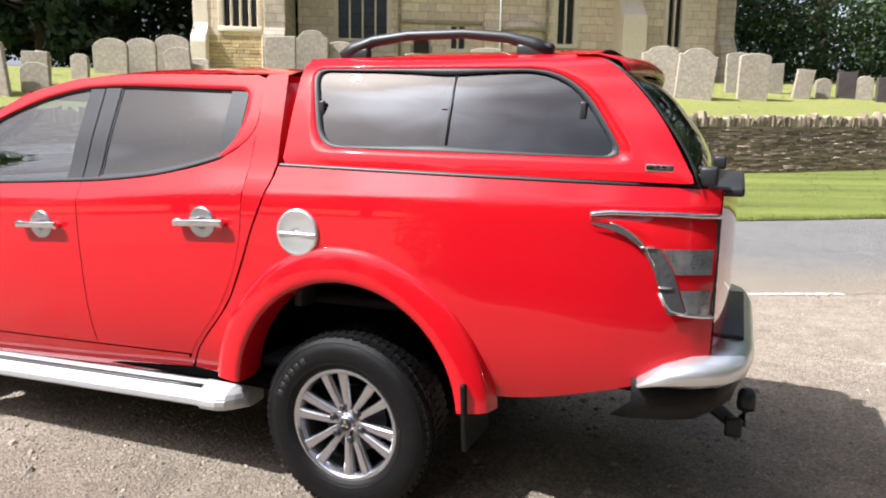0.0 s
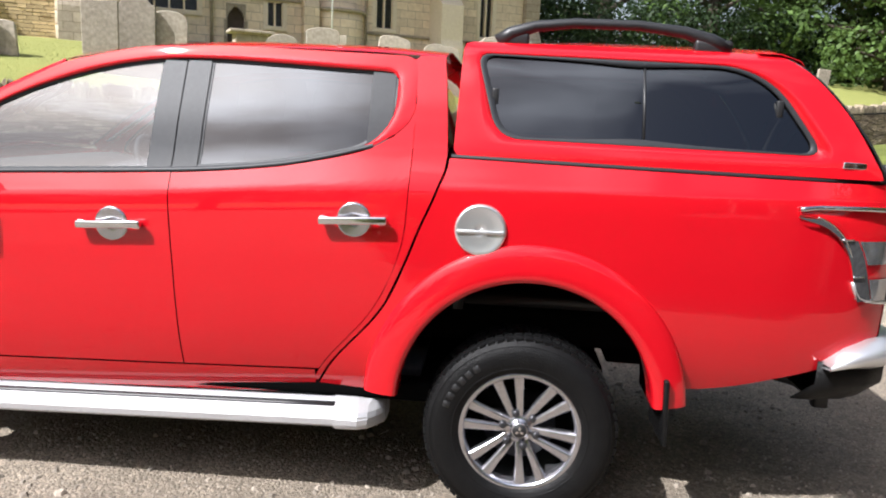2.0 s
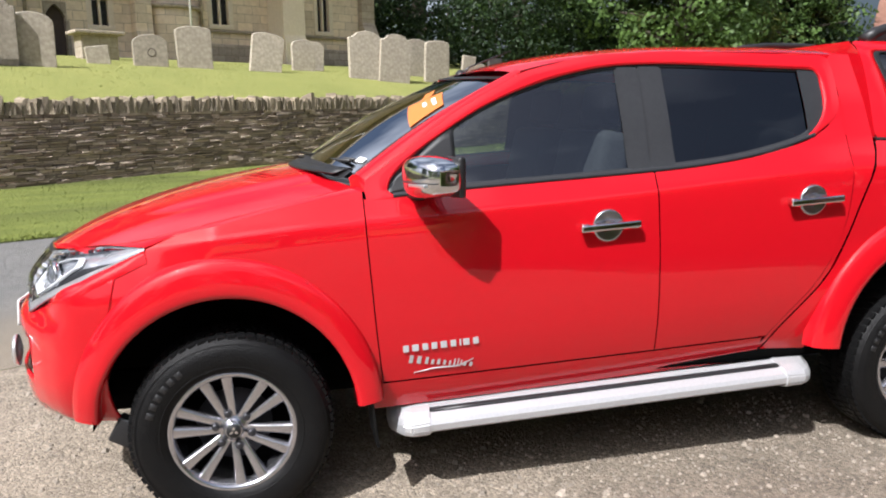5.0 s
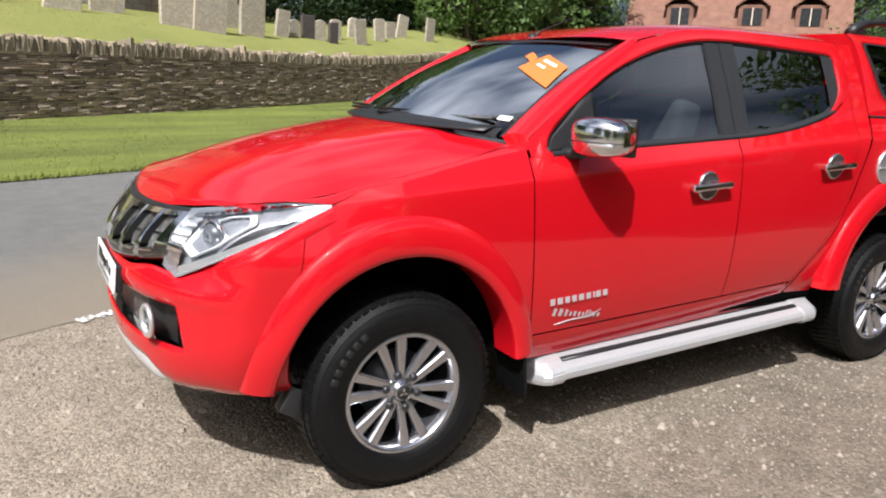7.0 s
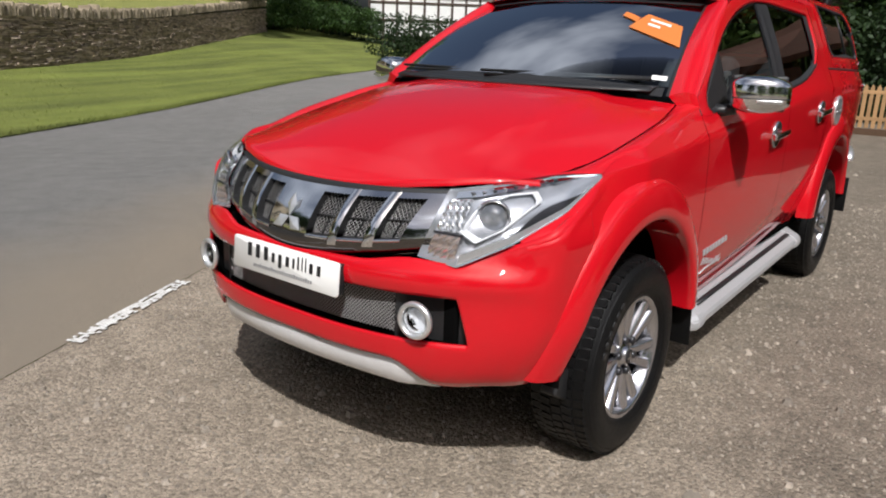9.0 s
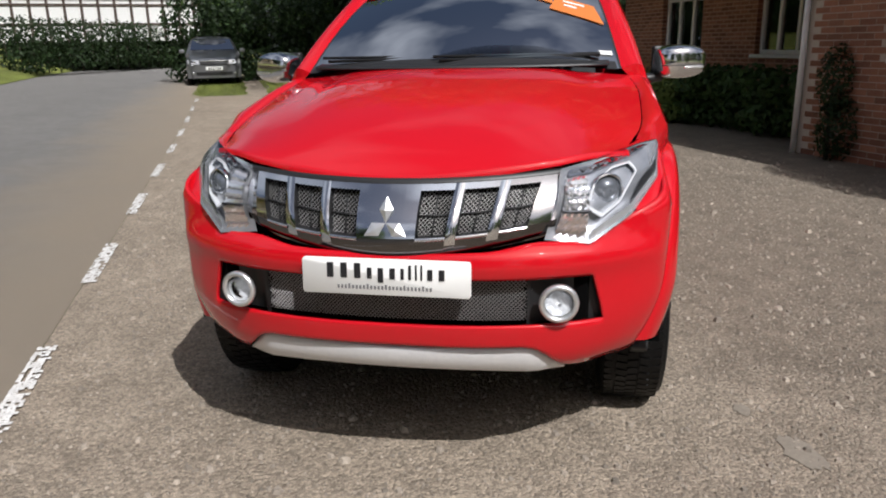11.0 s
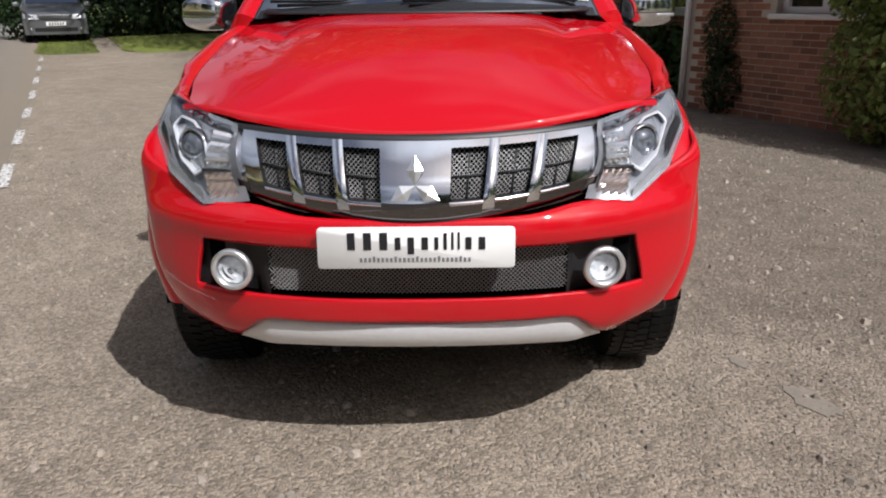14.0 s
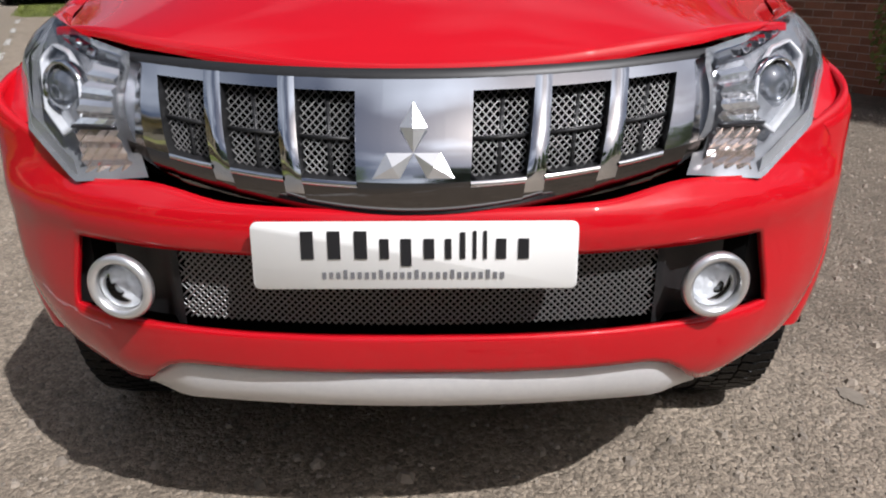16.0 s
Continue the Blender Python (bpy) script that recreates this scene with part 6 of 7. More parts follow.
ND = 20.3
part("nave_wall", holed_wall(-0.4, 13.95, ND, ND + 0.7, 2.6, 9.5, [(0.85, 2.55, 4.45, 8.2), (3.40, 3.92, 2.6, 4.72), (4.6, 5.15, 4.20, 4.95), (8.2, 8.85, 4.45, 8.0), (12.02, 12.58, 4.45, 8.0)]), M_ASHLAR, church, smooth=False)
church_window(0.85, 2.55, 4.45, 8.2, ND, 4)
church_window(8.2, 8.85, 4.45, 8.0, ND, 2)
church_window(12.02, 12.58, 4.45, 8.0, ND, 2)
church_window(4.6, 5.15, 4.20, 4.95, ND, 2)
# priest's door under a pointed arch
door = part("door", box(3.40, 3.92, ND + 0.18, ND + 0.24, 2.9, 4.75), M_DOORW, church, "small dark oak door", smooth=False)
for sgn in (-1, 1):
    pts = []
    for k in range(9):
        t = k / 8
        pts.append((3.66 + sgn * lerp(0.27, 0.0, t ** 2.0), lerp(4.28, 4.74, t)))
    poly = [(3.66 + sgn * 0.30, 4.25)] + pts + [(3.66, 4.80), (3.66 + sgn * 0.30, 4.80)]
    bm = prism([(a, b) for a, b in poly], -0.02, 0.2)
    part("arch_stone", move(bm, Matrix(((1, 0, 0, 0), (0, 0, 1, ND - 0.01), (0, 1, 0, 0), (0, 0, 0, 1)))), M_GREYST, door, smooth=False)
    part("door_jamb", box(3.66 + sgn * 0.26, 3.66 + sgn * 0.36, ND - 0.03, ND + 0.15, 2.7, 4.3, 0.02), M_GREYST, door)
part("string_course", box(2.95, 5.7, ND - 0.09, ND, 5.0, 5.10, 0.02), M_GREYST, church)
part("string_course", box(7.9, 13.95, ND - 0.09, ND, 4.22, 4.30, 0.02), M_GREYST, church)
part("plinth", box(-0.4, 3.3, ND - 0.10, ND, 2.6, 3.55, 0.02), M_GREYST, church)
part("plinth", box(7.9, 14.0, ND - 0.12, ND, 2.6, 3.85, 0.03), M_GREYST, church)
for s in (2.92, 7.86):
    part("drainpipe", tube([(s, ND - 0.07, 2.8), (s, ND - 0.07, 9)], 0.05, 8), M_GREYST, church)


def buttress(s0, s1, d0, z_top, material, splay=0.25, back=ND):
    """A stepped buttress with sloped weatherings."""
    prof = [(back, 2.4), (d0 - splay * 0.35, 2.4), (d0 - splay * 0.35, 3.9), (d0, 4.15), (d0, z_top), (lerp(d0, back, 0.5), z_top + 0.45), (lerp(d0, back, 0.5), z_top + 1.6), (back, z_top + 2.2)]
    bm = prism(prof, s0, s1, 0.015)
    return part("buttress", move(bm, Matrix(((0, 0, 1, 0), (1, 0, 0, 0), (0, 1, 0, 0), (0, 0, 0, 1)))), material, church, smooth=False)


buttress(10.15, 10.95, ND - 1.15, 5.3, M_PALEST)
buttress(5.72, 6.22, ND - 0.45, 4.9, M_ASHLAR)
buttress(13.75, 14.30, ND - 0.55, 4.4, M_GREYST, 0.5)
# stair turret beside the buttress
rows = [[(7.0 + 0.75 * math.cos(w), ND - 0.55 * math.sin(w), z) for w in steps(0, math.pi, 14)] for z in (2.5, 3.4, 4.2, 4.85)]
rows.append([(7.0 + 0.55 * math.cos(w), ND - 0.35 * math.sin(w), 5.15) for w in steps(0, math.pi, 14)])
rows.append([(7.0 + 0.1 * math.cos(w), ND - 0.02, 5.35) for w in steps(0, math.pi, 14)])
part("stair_turret", grid(rows), M_ASHLAR, church)
part("turret_cornice", tube([(7.0 + 0.80 * math.cos(w), ND - 0.60 * math.sin(w), 4.86) for w in steps(0, math.pi, 14)], 0.06, 8), M_GREYST, church)
# south chapel
CD = 17.4
part("chapel_wall", holed_wall(-2.75, -0.55, CD, CD + 0.5, 4.12, 9.5, [(-2.25, -1.20, 4.35, 8)]), M_ASHLAR, church, smooth=False)
part("chapel_flank", box(-1.0, -0.5, CD + 0.3, ND + 0.2, 2.4, 9.5), M_GREYST, church, smooth=False)
part("chapel_flank", box(-2.9, -2.5, CD + 0.2, ND + 0.2, 2.4, 9.5), M_GREYST, church, smooth=False)
church_window(-2.25, -1.20, 4.35, 8.0, CD, 4)
part("chapel_base", box(-2.7, -0.6, CD + 0.03, CD + 0.5, 2.4, 4.14), M_CORE, church, smooth=False)
rub = []
zz = 2.75
rr = random.Random(4)
while zz < 4.08:
    h = rr.uniform(0.075, 0.115)
    ss_ = -2.62
    while ss_ < -1.12:
        L = rr.uniform(0.16, 0.42)
        rub.append(box(ss_, min(ss_ + L, -1.1) - 0.012, CD - 0.01 - rr.uniform(0, 0.015), CD + 0.1, zz, zz + h - 0.012))
        ss_ += L
    zz += h
part("rubble_course", join(*rub), M_RUBBLE, church, "golden coursed rubble below the window", smooth=False, kind="stuff")
for k in range(4):
    part("quoin", box(-1.13, -1.0 + 0.06 * (k % 2), CD - 0.03, CD + 0.2, 2.75 + 0.36 * k, 3.09 + 0.36 * k, 0.015), M_PALEST, church)
buttress(-1.02, -0.42, CD - 0.55, 3.9, M_GREYST, 0.2, CD + 0.2)
buttress(-3.05, -2.62, CD - 0.35, 4.0, M_PALEST, 0.25, CD + 0.3)
part("roof", box(-3.1, 14.2, CD, ND + 8, 9.5, 9.9), M_GREYST, church, smooth=False)
part("back_wall", box(-3.0, 14.0, ND + 7, ND + 7.5, 2.6, 9.5), M_GREYST, church, smooth=False)
flagpole = part("flagpole", tube([(0, 0, -0.2), (0, 0, 5.5)], 0.022, 8), M_WHITE)
flagpole.matrix_world = at(5.46, 14.8, lawn_z(5.46, 14.8))
tagged(flagpole, "slim white pole standing among the gravestones", "pole")

# ---- gravestones ----
M_GRAVE = random_tint(mat("gravestone", (0.215, 0.185, 0.142), rough=0.95, noise_scale=3.5, amount=0.05, tint=(0.54, 0.475, 0.38), fine=14, bump=0.5, bump_scale=22), 0.22)
M_GRAVED = mat("dark_gravestone", (0.06, 0.05, 0.048), rough=0.5, noise_scale=6, amount=0.2, tint=(0.10, 0.085, 0.08))


def gravestone(s, d, h, w, shape, lean=0.0, tip=0.0, material=None, hole=False):
    """An upright slab; shape: round, arch, shoulder or flat head."""
    hw = w / 2
    if shape == "round":
        top = [(hw * math.cos(a), h - hw * 0.55 + hw * 0.55 * math.sin(a)) for a in steps(0, math.pi, 12)]
    elif shape == "arch":
        top = [(hw * math.cos(a), h - hw * 0.28 + hw * 0.28 * math.sin(a)) for a in steps(0, math.pi, 10)]
    elif shape == "shoulder":
        top = [(hw, h * 0.86), (hw * 0.80, h * 0.86), (hw * 0.74, h * 0.90)] + [(hw * 0.66 * math.cos(a), h - hw * 0.26 + hw * 0.26 * math.sin(a)) for a in steps(0, math.pi, 8)] + [(-hw * 0.74, h * 0.90), (-hw * 0.80, h * 0.86), (-hw, h * 0.86)]
    else:
        top = [(hw, h), (-hw, h * 0.97)]
    poly = [(-hw * 0.97, -0.25), (hw * 0.97, -0.25)] + top
    bm = prism(poly, -0.055, 0.055, 0.012)
    move(bm, pose(0, 0, 0, 90, 0, 0))
    ob = part("gravestone", bm, material or M_GRAVE, smooth=False)
    ob.matrix_world = at(s, d, lawn_z(s, d)) @ pose(0, 0, 0, tip, lean, -6)
    dark = material is M_GRAVED
    tag = ("dark polished gravestone" if dark else "lichened grey gravestone") + {"round": " with a rounded head", "arch": " with a low arched head", "shoulder": " with shoulders", "flat": " with a flat head"}[shape]
    tagged(ob, tag + (", leaning on the lawn" if abs(lean) > 5 else ", on the lawn"), "gravestone", "churchyard gravestones")
    if hole:
        part("worn_recess", move(thick(lathe([(0.09, 0.0), (0.07, 0.006), (0.001, 0.008)], 18), 0.002), Matrix.Translation((0.02, -0.058, h * 0.42))), M_DOORW, ob)
    return ob


for g in ((0.21, 11.57, 1.02, 0.66, "flat"), (0.85, 11.87, 1.16, 0.72, "shoulder"), (1.45, 11.95, 0.94, 0.74, "round"), (2.95, 13.5, 0.36, 0.46, "flat", -6),
          (3.95, 13.3, 0.66, 0.72, "round", 0, 0, None, True), (4.90, 13.25, 0.90, 0.78, "arch", -1), (5.6, 14.9, 0.75, 0.55, "flat"), (6.55, 13.2, 0.88, 0.78, "arch", 8),
          (8.1, 14.2, 0.78, 0.62, "round"), (8.55, 14.5, 0.74, 0.60, "round", 3), (-1.33, 10.67, 0.56, 0.56, "arch", -4), (-1.62, 10.5, 0.80, 0.52, "round", -5),
          (-3.95, 13.3, 0.80, 0.82, "round"), (-3.35, 13.6, 0.82, 0.74, "round"), (-2.75, 14.0, 0.92, 0.86, "round", 2), (-3.8, 11.1, 0.50, 0.36, "round"),
          (-4.25, 10.1, 0.62, 0.52, "flat", 3), (-4.6, 9.3, 0.95, 0.55, "arch", -7), (-4.0, 9.55, 0.55, 0.55, "round"), (-4.9, 11.8, 0.5, 0.45, "round"),
          (9.10, 12.75, 1.16, 0.98, "shoulder"), (9.85, 12.62, 1.18, 0.92, "shoulder", 5), (11.6, 14.0, 1.02, 0.62, "arch"), (11.5, 12.95, 1.10, 0.76, "arch", 0, 4),
          (12.7, 14.1, 0.78, 0.38, "flat"), (13.05, 13.45, 0.72, 0.44, "flat", 8), (13.75, 13.65, 0.48, 0.40, "round"), (14.45, 13.75, 0.66, 0.50, "flat", 0, 0, M_GRAVED),
          (14.9, 13.7, 0.58, 0.46, "round"), (15.3, 13.5, 0.62, 0.36, "flat", 0, 0, M_GRAVED), (16.2, 14.2, 0.6, 0.45, "arch"), (17.0, 13.8, 0.8, 0.5, "flat", -5),
          (17.9, 14.9, 0.65, 0.5, "round", 3), (19.0, 14.6, 0.75, 0.5, "arch", -4), (20.4, 15.2, 0.6, 0.5, "flat"), (21.6, 15.6, 0.85, 0.55, "flat", 12), (23.0, 15.2, 0.9, 0.5, "flat", 6), (13.6, 16.0, 0.6, 0.5, "round")):
    gravestone(*g)
tomb = thing("chest_tomb", "weathered stone chest tomb with an overhanging slab", "tomb", at(3.55, 15.9, lawn_z(3.55, 15.9), 4))
part("tomb_chest", box(-0.42, 0.42, -0.25, 0.25, -0.2, 0.55, 0.015), M_GREYST, tomb, smooth=False)
part("tomb_slab", box(-0.56, 0.56, -0.36, 0.36, 0.55, 0.63, 0.02), M_GREYST, tomb, smooth=False)

# ---- trees, hedges, shrubs ----
def leaf_mat(name, dark, light):
    m = mat(name, dark, rough=0.55, noise_scale=0.9, amount=0.2, tint=light, fine=7, spec=0.3)
    island_tint(m, 0.45)
    nt = m.node_tree
    b = nt.nodes["Principled BSDF"]
    out = nt.nodes["Material Output"]
    tl = nt.nodes.new("ShaderNodeBsdfTranslucent")
    tl.inputs["Color"].default_value = (*[min(1, c * 1.5) for c in light], 1)
    mx = nt.nodes.new("ShaderNodeMixShader")
    mx.inputs["Fac"].default_value = 0.25
    nt.links.new(b.outputs[0], mx.inputs[1])
    nt.links.new(tl.outputs[0], mx.inputs[2])
    nt.links.new(mx.outputs[0], out.inputs["Surface"])
    return m


L_YEW = leaf_mat("yew_leaves", (0.010, 0.022, 0.008), (0.030, 0.055, 0.016))
L_OAK = leaf_mat("broad_leaves", (0.042, 0.085, 0.020), (0.110, 0.170, 0.040))
L_GOLD = leaf_mat("golden_leaves", (0.045, 0.060, 0.012), (0.120, 0.125, 0.028))
L_HEDGE = leaf_mat("hedge_leaves", (0.022, 0.050, 0.012), (0.060, 0.110, 0.026))
L_SHRUB = leaf_mat("shrub_leaves", (0.080, 0.125, 0.030), (0.240, 0.300, 0.085))
M_BARK = mat("bark", (0.045, 0.034, 0.025), rough=0.95, noise_scale=6, amount=0.2, tint=(0.10, 0.08, 0.06), bump=0.8, bump_scale=18)


def leaves(centres, n, size, seed, up=0.3, flat=1.0):
    """Small pointed leaves strewn through and over ellipsoids: (centre, radii)."""
    rg = np.random.default_rng(seed)
    vol = np.array([c[1][0] * c[1][1] * c[1][2] for c in centres]) ** 0.67
    pick = rg.choice(len(centres), n, p=vol / vol.sum())
    cen = np.array([c[0] for c in centres])[pick]
    rad = np.array([c[1] for c in centres])[pick]
    v = rg.normal(size=(n, 3))
    v /= np.linalg.norm(v, axis=1)[:, None]
    r = rg.uniform(0.45, 1.08, n) ** 0.6
    p = cen + rad * v * r[:, None]
    nrm = v + rg.normal(size=(n, 3)) * 0.55 + np.array([0, 0, up])
    nrm /= np.linalg.norm(nrm, axis=1)[:, None]
    a = np.cross(nrm, rg.normal(size=(n, 3)))
    a /= np.linalg.norm(a, axis=1)[:, None]
    b = np.cross(nrm, a)
    s = size * rg.uniform(0.6, 1.5, n)[:, None]
    q = np.stack([p - a * s, p + b * s * 0.55, p + a * s, p - b * s * 0.55], 1).reshape(-1, 3)
    faces = np.arange(4 * n).reshape(n, 4)
    return q.tolist(), faces.tolist()


def tree(name, x, y, z, height, spread, leaf, seed, label, n=5000, size=0.16, low=0.25, trunk=None, category="tree"):
    rg = random.Random(seed)
    ob = thing(name, label, category, Matrix.Translation((x, y, z)))
    tr = trunk or height * 0.028
    limbs = [tube([(0, 0, -0.3), (0.02 * height, 0, height * 0.3), (0, 0.02 * height, height * 0.6), (0, 0, height * 0.9)], [tr * 1.4, tr, tr * 0.6, tr * 0.15], 9)]
    blobs = []
    m = 34
    for k in range(m):
        t = low + (1 - low) * (k + 0.5) / m
        w = k * 2.4 + rg.uniform(-0.4, 0.4)
        prof = math.sin(math.pi * min(1, (t - low) / (1 - low) * 0.86 + 0.14)) ** 0.6
        rr = spread * prof * rg.uniform(0.45, 0.95)
        c = (rr * math.cos(w), rr * math.sin(w), height * t)
        e = spread * rg.uniform(0.20, 0.36)
        blobs.append((c, (e, e, e * rg.uniform(0.6, 0.85))))
        limbs.append(tube([(0, 0, height * t * 0.75), (c[0] * 0.5, c[1] * 0.5, height * t * 0.88), c], [tr * 0.5, tr * 0.3, tr * 0.08], 6))
    blobs.append(((0, 0, height * 0.60), (spread * 0.50, spread * 0.50, height * 0.28)))
    part("trunk", merge(*limbs), M_BARK, ob)
    part("crown", leaves(blobs, n, size, seed), leaf, ob, smooth=False, kind="stuff")
    return ob


YEW, OAK = "dense dark evergreen tree at the churchyard's edge", "broad leafy green tree with an uneven crown"
TREES = [(-16, 17, 9, 4.5, L_YEW), (-20, 14, 11, 5, L_YEW), (-13.5, 21, 10, 4.5, L_YEW), (-24, 20, 12, 5.5, L_YEW), (-18, 24, 13, 6, L_YEW), (-27, 12, 11, 5, L_OAK), (-14.5, 12.5, 6.5, 2.6, L_YEW),
         (7, 33, 12, 5, L_YEW), (3, 36, 13, 5, L_OAK), (11.5, 31, 11, 4.6, L_OAK), (16, 33, 12, 5.5, L_OAK), (18, 27.5, 10, 4.6, L_OAK), (20.5, 31, 11, 5, L_GOLD), (26, 33, 13, 5.5, L_OAK),
         (28.5, 35.5, 10, 4.6, L_GOLD), (29, 38, 13, 6, L_YEW), (24, 38, 13, 6, L_YEW), (30, 35, 11, 4.2, L_YEW),
         (47, 27, 13, 6, L_OAK), (50, 20, 13, 6, L_OAK), (44, 14, 12, 5.5, L_OAK), (38, 8, 12, 5.5, L_YEW), (33, 4, 11, 5, L_OAK), (30, -2, 18, 7, L_OAK), (26, 2, 17, 6, L_YEW), (25, -6, 17, 6.5, L_OAK),
         # (19.5, 3.5): unseen tree added to shade the garden and darken the bonnet's reflection
         (31, 10.5, 11, 4.6, L_YEW), (21, -1.5, 15, 5.5, L_OAK), (20, -6.5, 15, 5.5, L_OAK), (19.5, 3.5, 15, 6.0, L_OAK), (45, 33, 14, 6, L_OAK), (27, 6.5, 9, 3.8, L_YEW),
         # unseen trees behind the camera, added to darken reflections in the truck's side
         (-8, -24, 10, 4.6, L_OAK), (-1, -27, 11, 5, L_YEW), (6, -25, 10, 4.6, L_OAK), (13, -24, 11, 5, L_OAK), (-15, -20, 10, 4.8, L_OAK), (-21, -13, 10, 4.6, L_OAK), (-24, -4, 9, 4.4, L_YEW)]
for k, (x, y, h, sp, lf) in enumerate(TREES):
    s_, d_ = x * 0.895 + y * 0.446, -x * 0.446 + y * 0.895
    z = lawn_z(s_, d_) if d_ > wall_d(s_) and s_ < 40 else 0.0
    tree("tree", x, y, z - 0.1, h, sp, lf, 11 + k, YEW if lf is L_YEW else OAK if lf is L_OAK else "golden-green conifer with loose feathery foliage",
         n=17000, size=0.115, low=0.02 if y > 20 else 0.10 if lf is not L_OAK else 0.18)


def hedge(name, pts, width, height, leaf, seed, label, z=0.0, n=3000, size=0.06, category="hedge"):
    """A clipped or loose hedge along points."""
    ob = thing(name, label, category)
    blobs = []
    rg = random.Random(seed)
    line = resample([(*p, 0) for p in pts], max(2, int(sum((Vector(a) - Vector(b)).length for a, b in zip(pts, pts[1:])) / (width * 0.55))), False)
    for p in line:
        for hz in (0.3, 0.72):
            blobs.append(((p.x + rg.uniform(-0.1, 0.1), p.y + rg.uniform(-0.1, 0.1), z + height * hz), (width * 0.62, width * 0.62, height * rg.uniform(0.30, 0.36))))
    part("branches", merge(*[tube([(p.x, p.y, z - 0.1), (p.x + 0.05, p.y, z + height * 0.8)], [0.03, 0.008], 5) for p in line]), M_BARK, ob)
    part("foliage", leaves(blobs, n, size, seed), leaf, ob, smooth=False, kind="stuff")
    return ob

# ---- hedges and shrubs in place ----
w_ = lambda s, d: tuple((ROAD @ Vector((s, d, 0)))[:2])
hedge("hedge", [w_(31.8, 15.6), w_(35, 15.0), w_(40, 14.4), w_(46, 14.2)], 1.2, 1.5, L_HEDGE, 71, "clipped green hedge beyond the end of the stone wall", z=2.05, n=14000, size=0.07)
hedge("hedge", [w_(36.5, 11.0), w_(42, 8.6), w_(48, 5.0), w_(52, 0.5)], 1.6, 2.5, L_YEW, 79, "tall dark hedge in front of the timbered house", z=0.5, n=12000, size=0.09)
hedge("hedge", [w_(46, 12.5), w_(54, 9), w_(60, 5)], 1.6, 1.8, L_YEW, 72, "dark hedge along the far bend of the road", z=0.3, n=8000, size=0.14)
hedge("hedge", [w_(14.8, 21.5), w_(20, 20.5), w_(27, 20.0), w_(34, 20.5)], 2.0, 3.2, L_YEW, 80, "dark overgrown hedge behind the gravestones", z=3.3, n=22000, size=0.08)
hedge("hedge", [(22, 13), (27, 9), (30, 4)], 2.2, 3.2, L_YEW, 73, "tall dark hedge under the trees", z=0, n=26000, size=0.085)
hedge("hedge", [(15.8, 2.5), (17.5, -1), (17.5, -5)], 1.5, 2.6, L_YEW, 74, "dark hedge behind the picket fence", z=0, n=20000, size=0.06)
hedge("shrub", [w_(-0.4, -5.55), w_(0.8, -5.55), w_(1.85, -5.55)], 1.0, 2.3, L_SHRUB, 75, "large loose green shrub against the brick wall", n=34000, size=0.032, category="shrub")
hedge("shrub", [w_(5.5, -7.0), w_(6.6, -6.9), w_(7.8, -6.9), w_(9.2, -7.0)], 1.0, 0.95, L_HEDGE, 76, "dark mixed shrubs under the house windows", n=9000, size=0.05, category="shrub")
hedge("shrub", [w_(8.6, -6.4), w_(9.6, -6.6)], 0.7, 0.8, L_SHRUB, 77, "low bush beside the picket fence", n=3000, size=0.045, category="shrub")
# the last one's dark leaves also stand in for a shadow on the wall
hedge("climber", [w_(4.18, -5.78)], 0.36, 1.25, L_YEW, 78, "dark climber growing up the brick wall", n=2200, size=0.026, category="climbing plant")

# ---- brick house beside the forecourt ----
M_BRICK = random_tint(mat("red_brick", (0.19, 0.080, 0.050), rough=0.9, noise_scale=14, amount=0.2, tint=(0.40, 0.195, 0.120), fine=60, bump=0.4, bump_scale=70), 0.35)
M_BRICKI = island_tint(mat("red_brick_rest", (0.19, 0.080, 0.050), rough=0.9, noise_scale=14, amount=0.2, tint=(0.40, 0.195, 0.120), fine=60), 0.35)
M_MORTAR = mat("mortar", (0.50, 0.44, 0.37), rough=0.95, noise_scale=20, amount=0.2, tint=(0.62, 0.55, 0.46), bump=0.3, bump_scale=90)
M_BRICKF = mat("red_brick_far", (0.19, 0.080, 0.050), rough=0.9, noise_scale=9, amount=0.2, tint=(0.36, 0.175, 0.108), fine=50, bump=0.3, bump_scale=60)
coursed(M_BRICKF, 0.225, 0.075, 0.3, (1.7, 2.2, 2.6))
M_ROOFT = mat("roof_tiles", (0.10, 0.045, 0.03), rough=0.9, noise_scale=5, amount=0.2, tint=(0.18, 0.09, 0.06), bump=0.4, bump_scale=20)
M_ROOMD = mat("room_dark", (0.03, 0.028, 0.026), rough=0.9)
house = thing("brick_house", "low red brick house with white casement windows", "house", at(0, 0))
HD = -5.90
EAVE = 2.65
WINS = [(1.95, 3.52, 1.16, 2.30)]
part("front_wall", holed_wall(-0.6, 4.80, HD - 0.26, HD + 0.001, -0.1, EAVE, WINS), M_MORTAR, house, smooth=False)
part("return_wall", box(4.56, 4.80, HD - 2.3, HD - 0.26, -0.1, EAVE), M_BRICKF, house, smooth=False)
part("rear_wing_wall", holed_wall(4.80, 13, HD - 2.3, HD - 2.06, -0.1, EAVE, [(6.6, 8.42, 1.12, 2.2), (10.0, 11.4, 1.12, 2.2)]), M_BRICKF, house, smooth=False)
part("gable_wall", box(-0.6, -0.35, HD - 8, HD - 0.26, -0.1, EAVE), M_BRICKF, house, smooth=False)
part("back_wall", box(-0.6, 13, HD - 8.2, HD - 8, -0.1, EAVE), M_BRICKF, house, smooth=False)
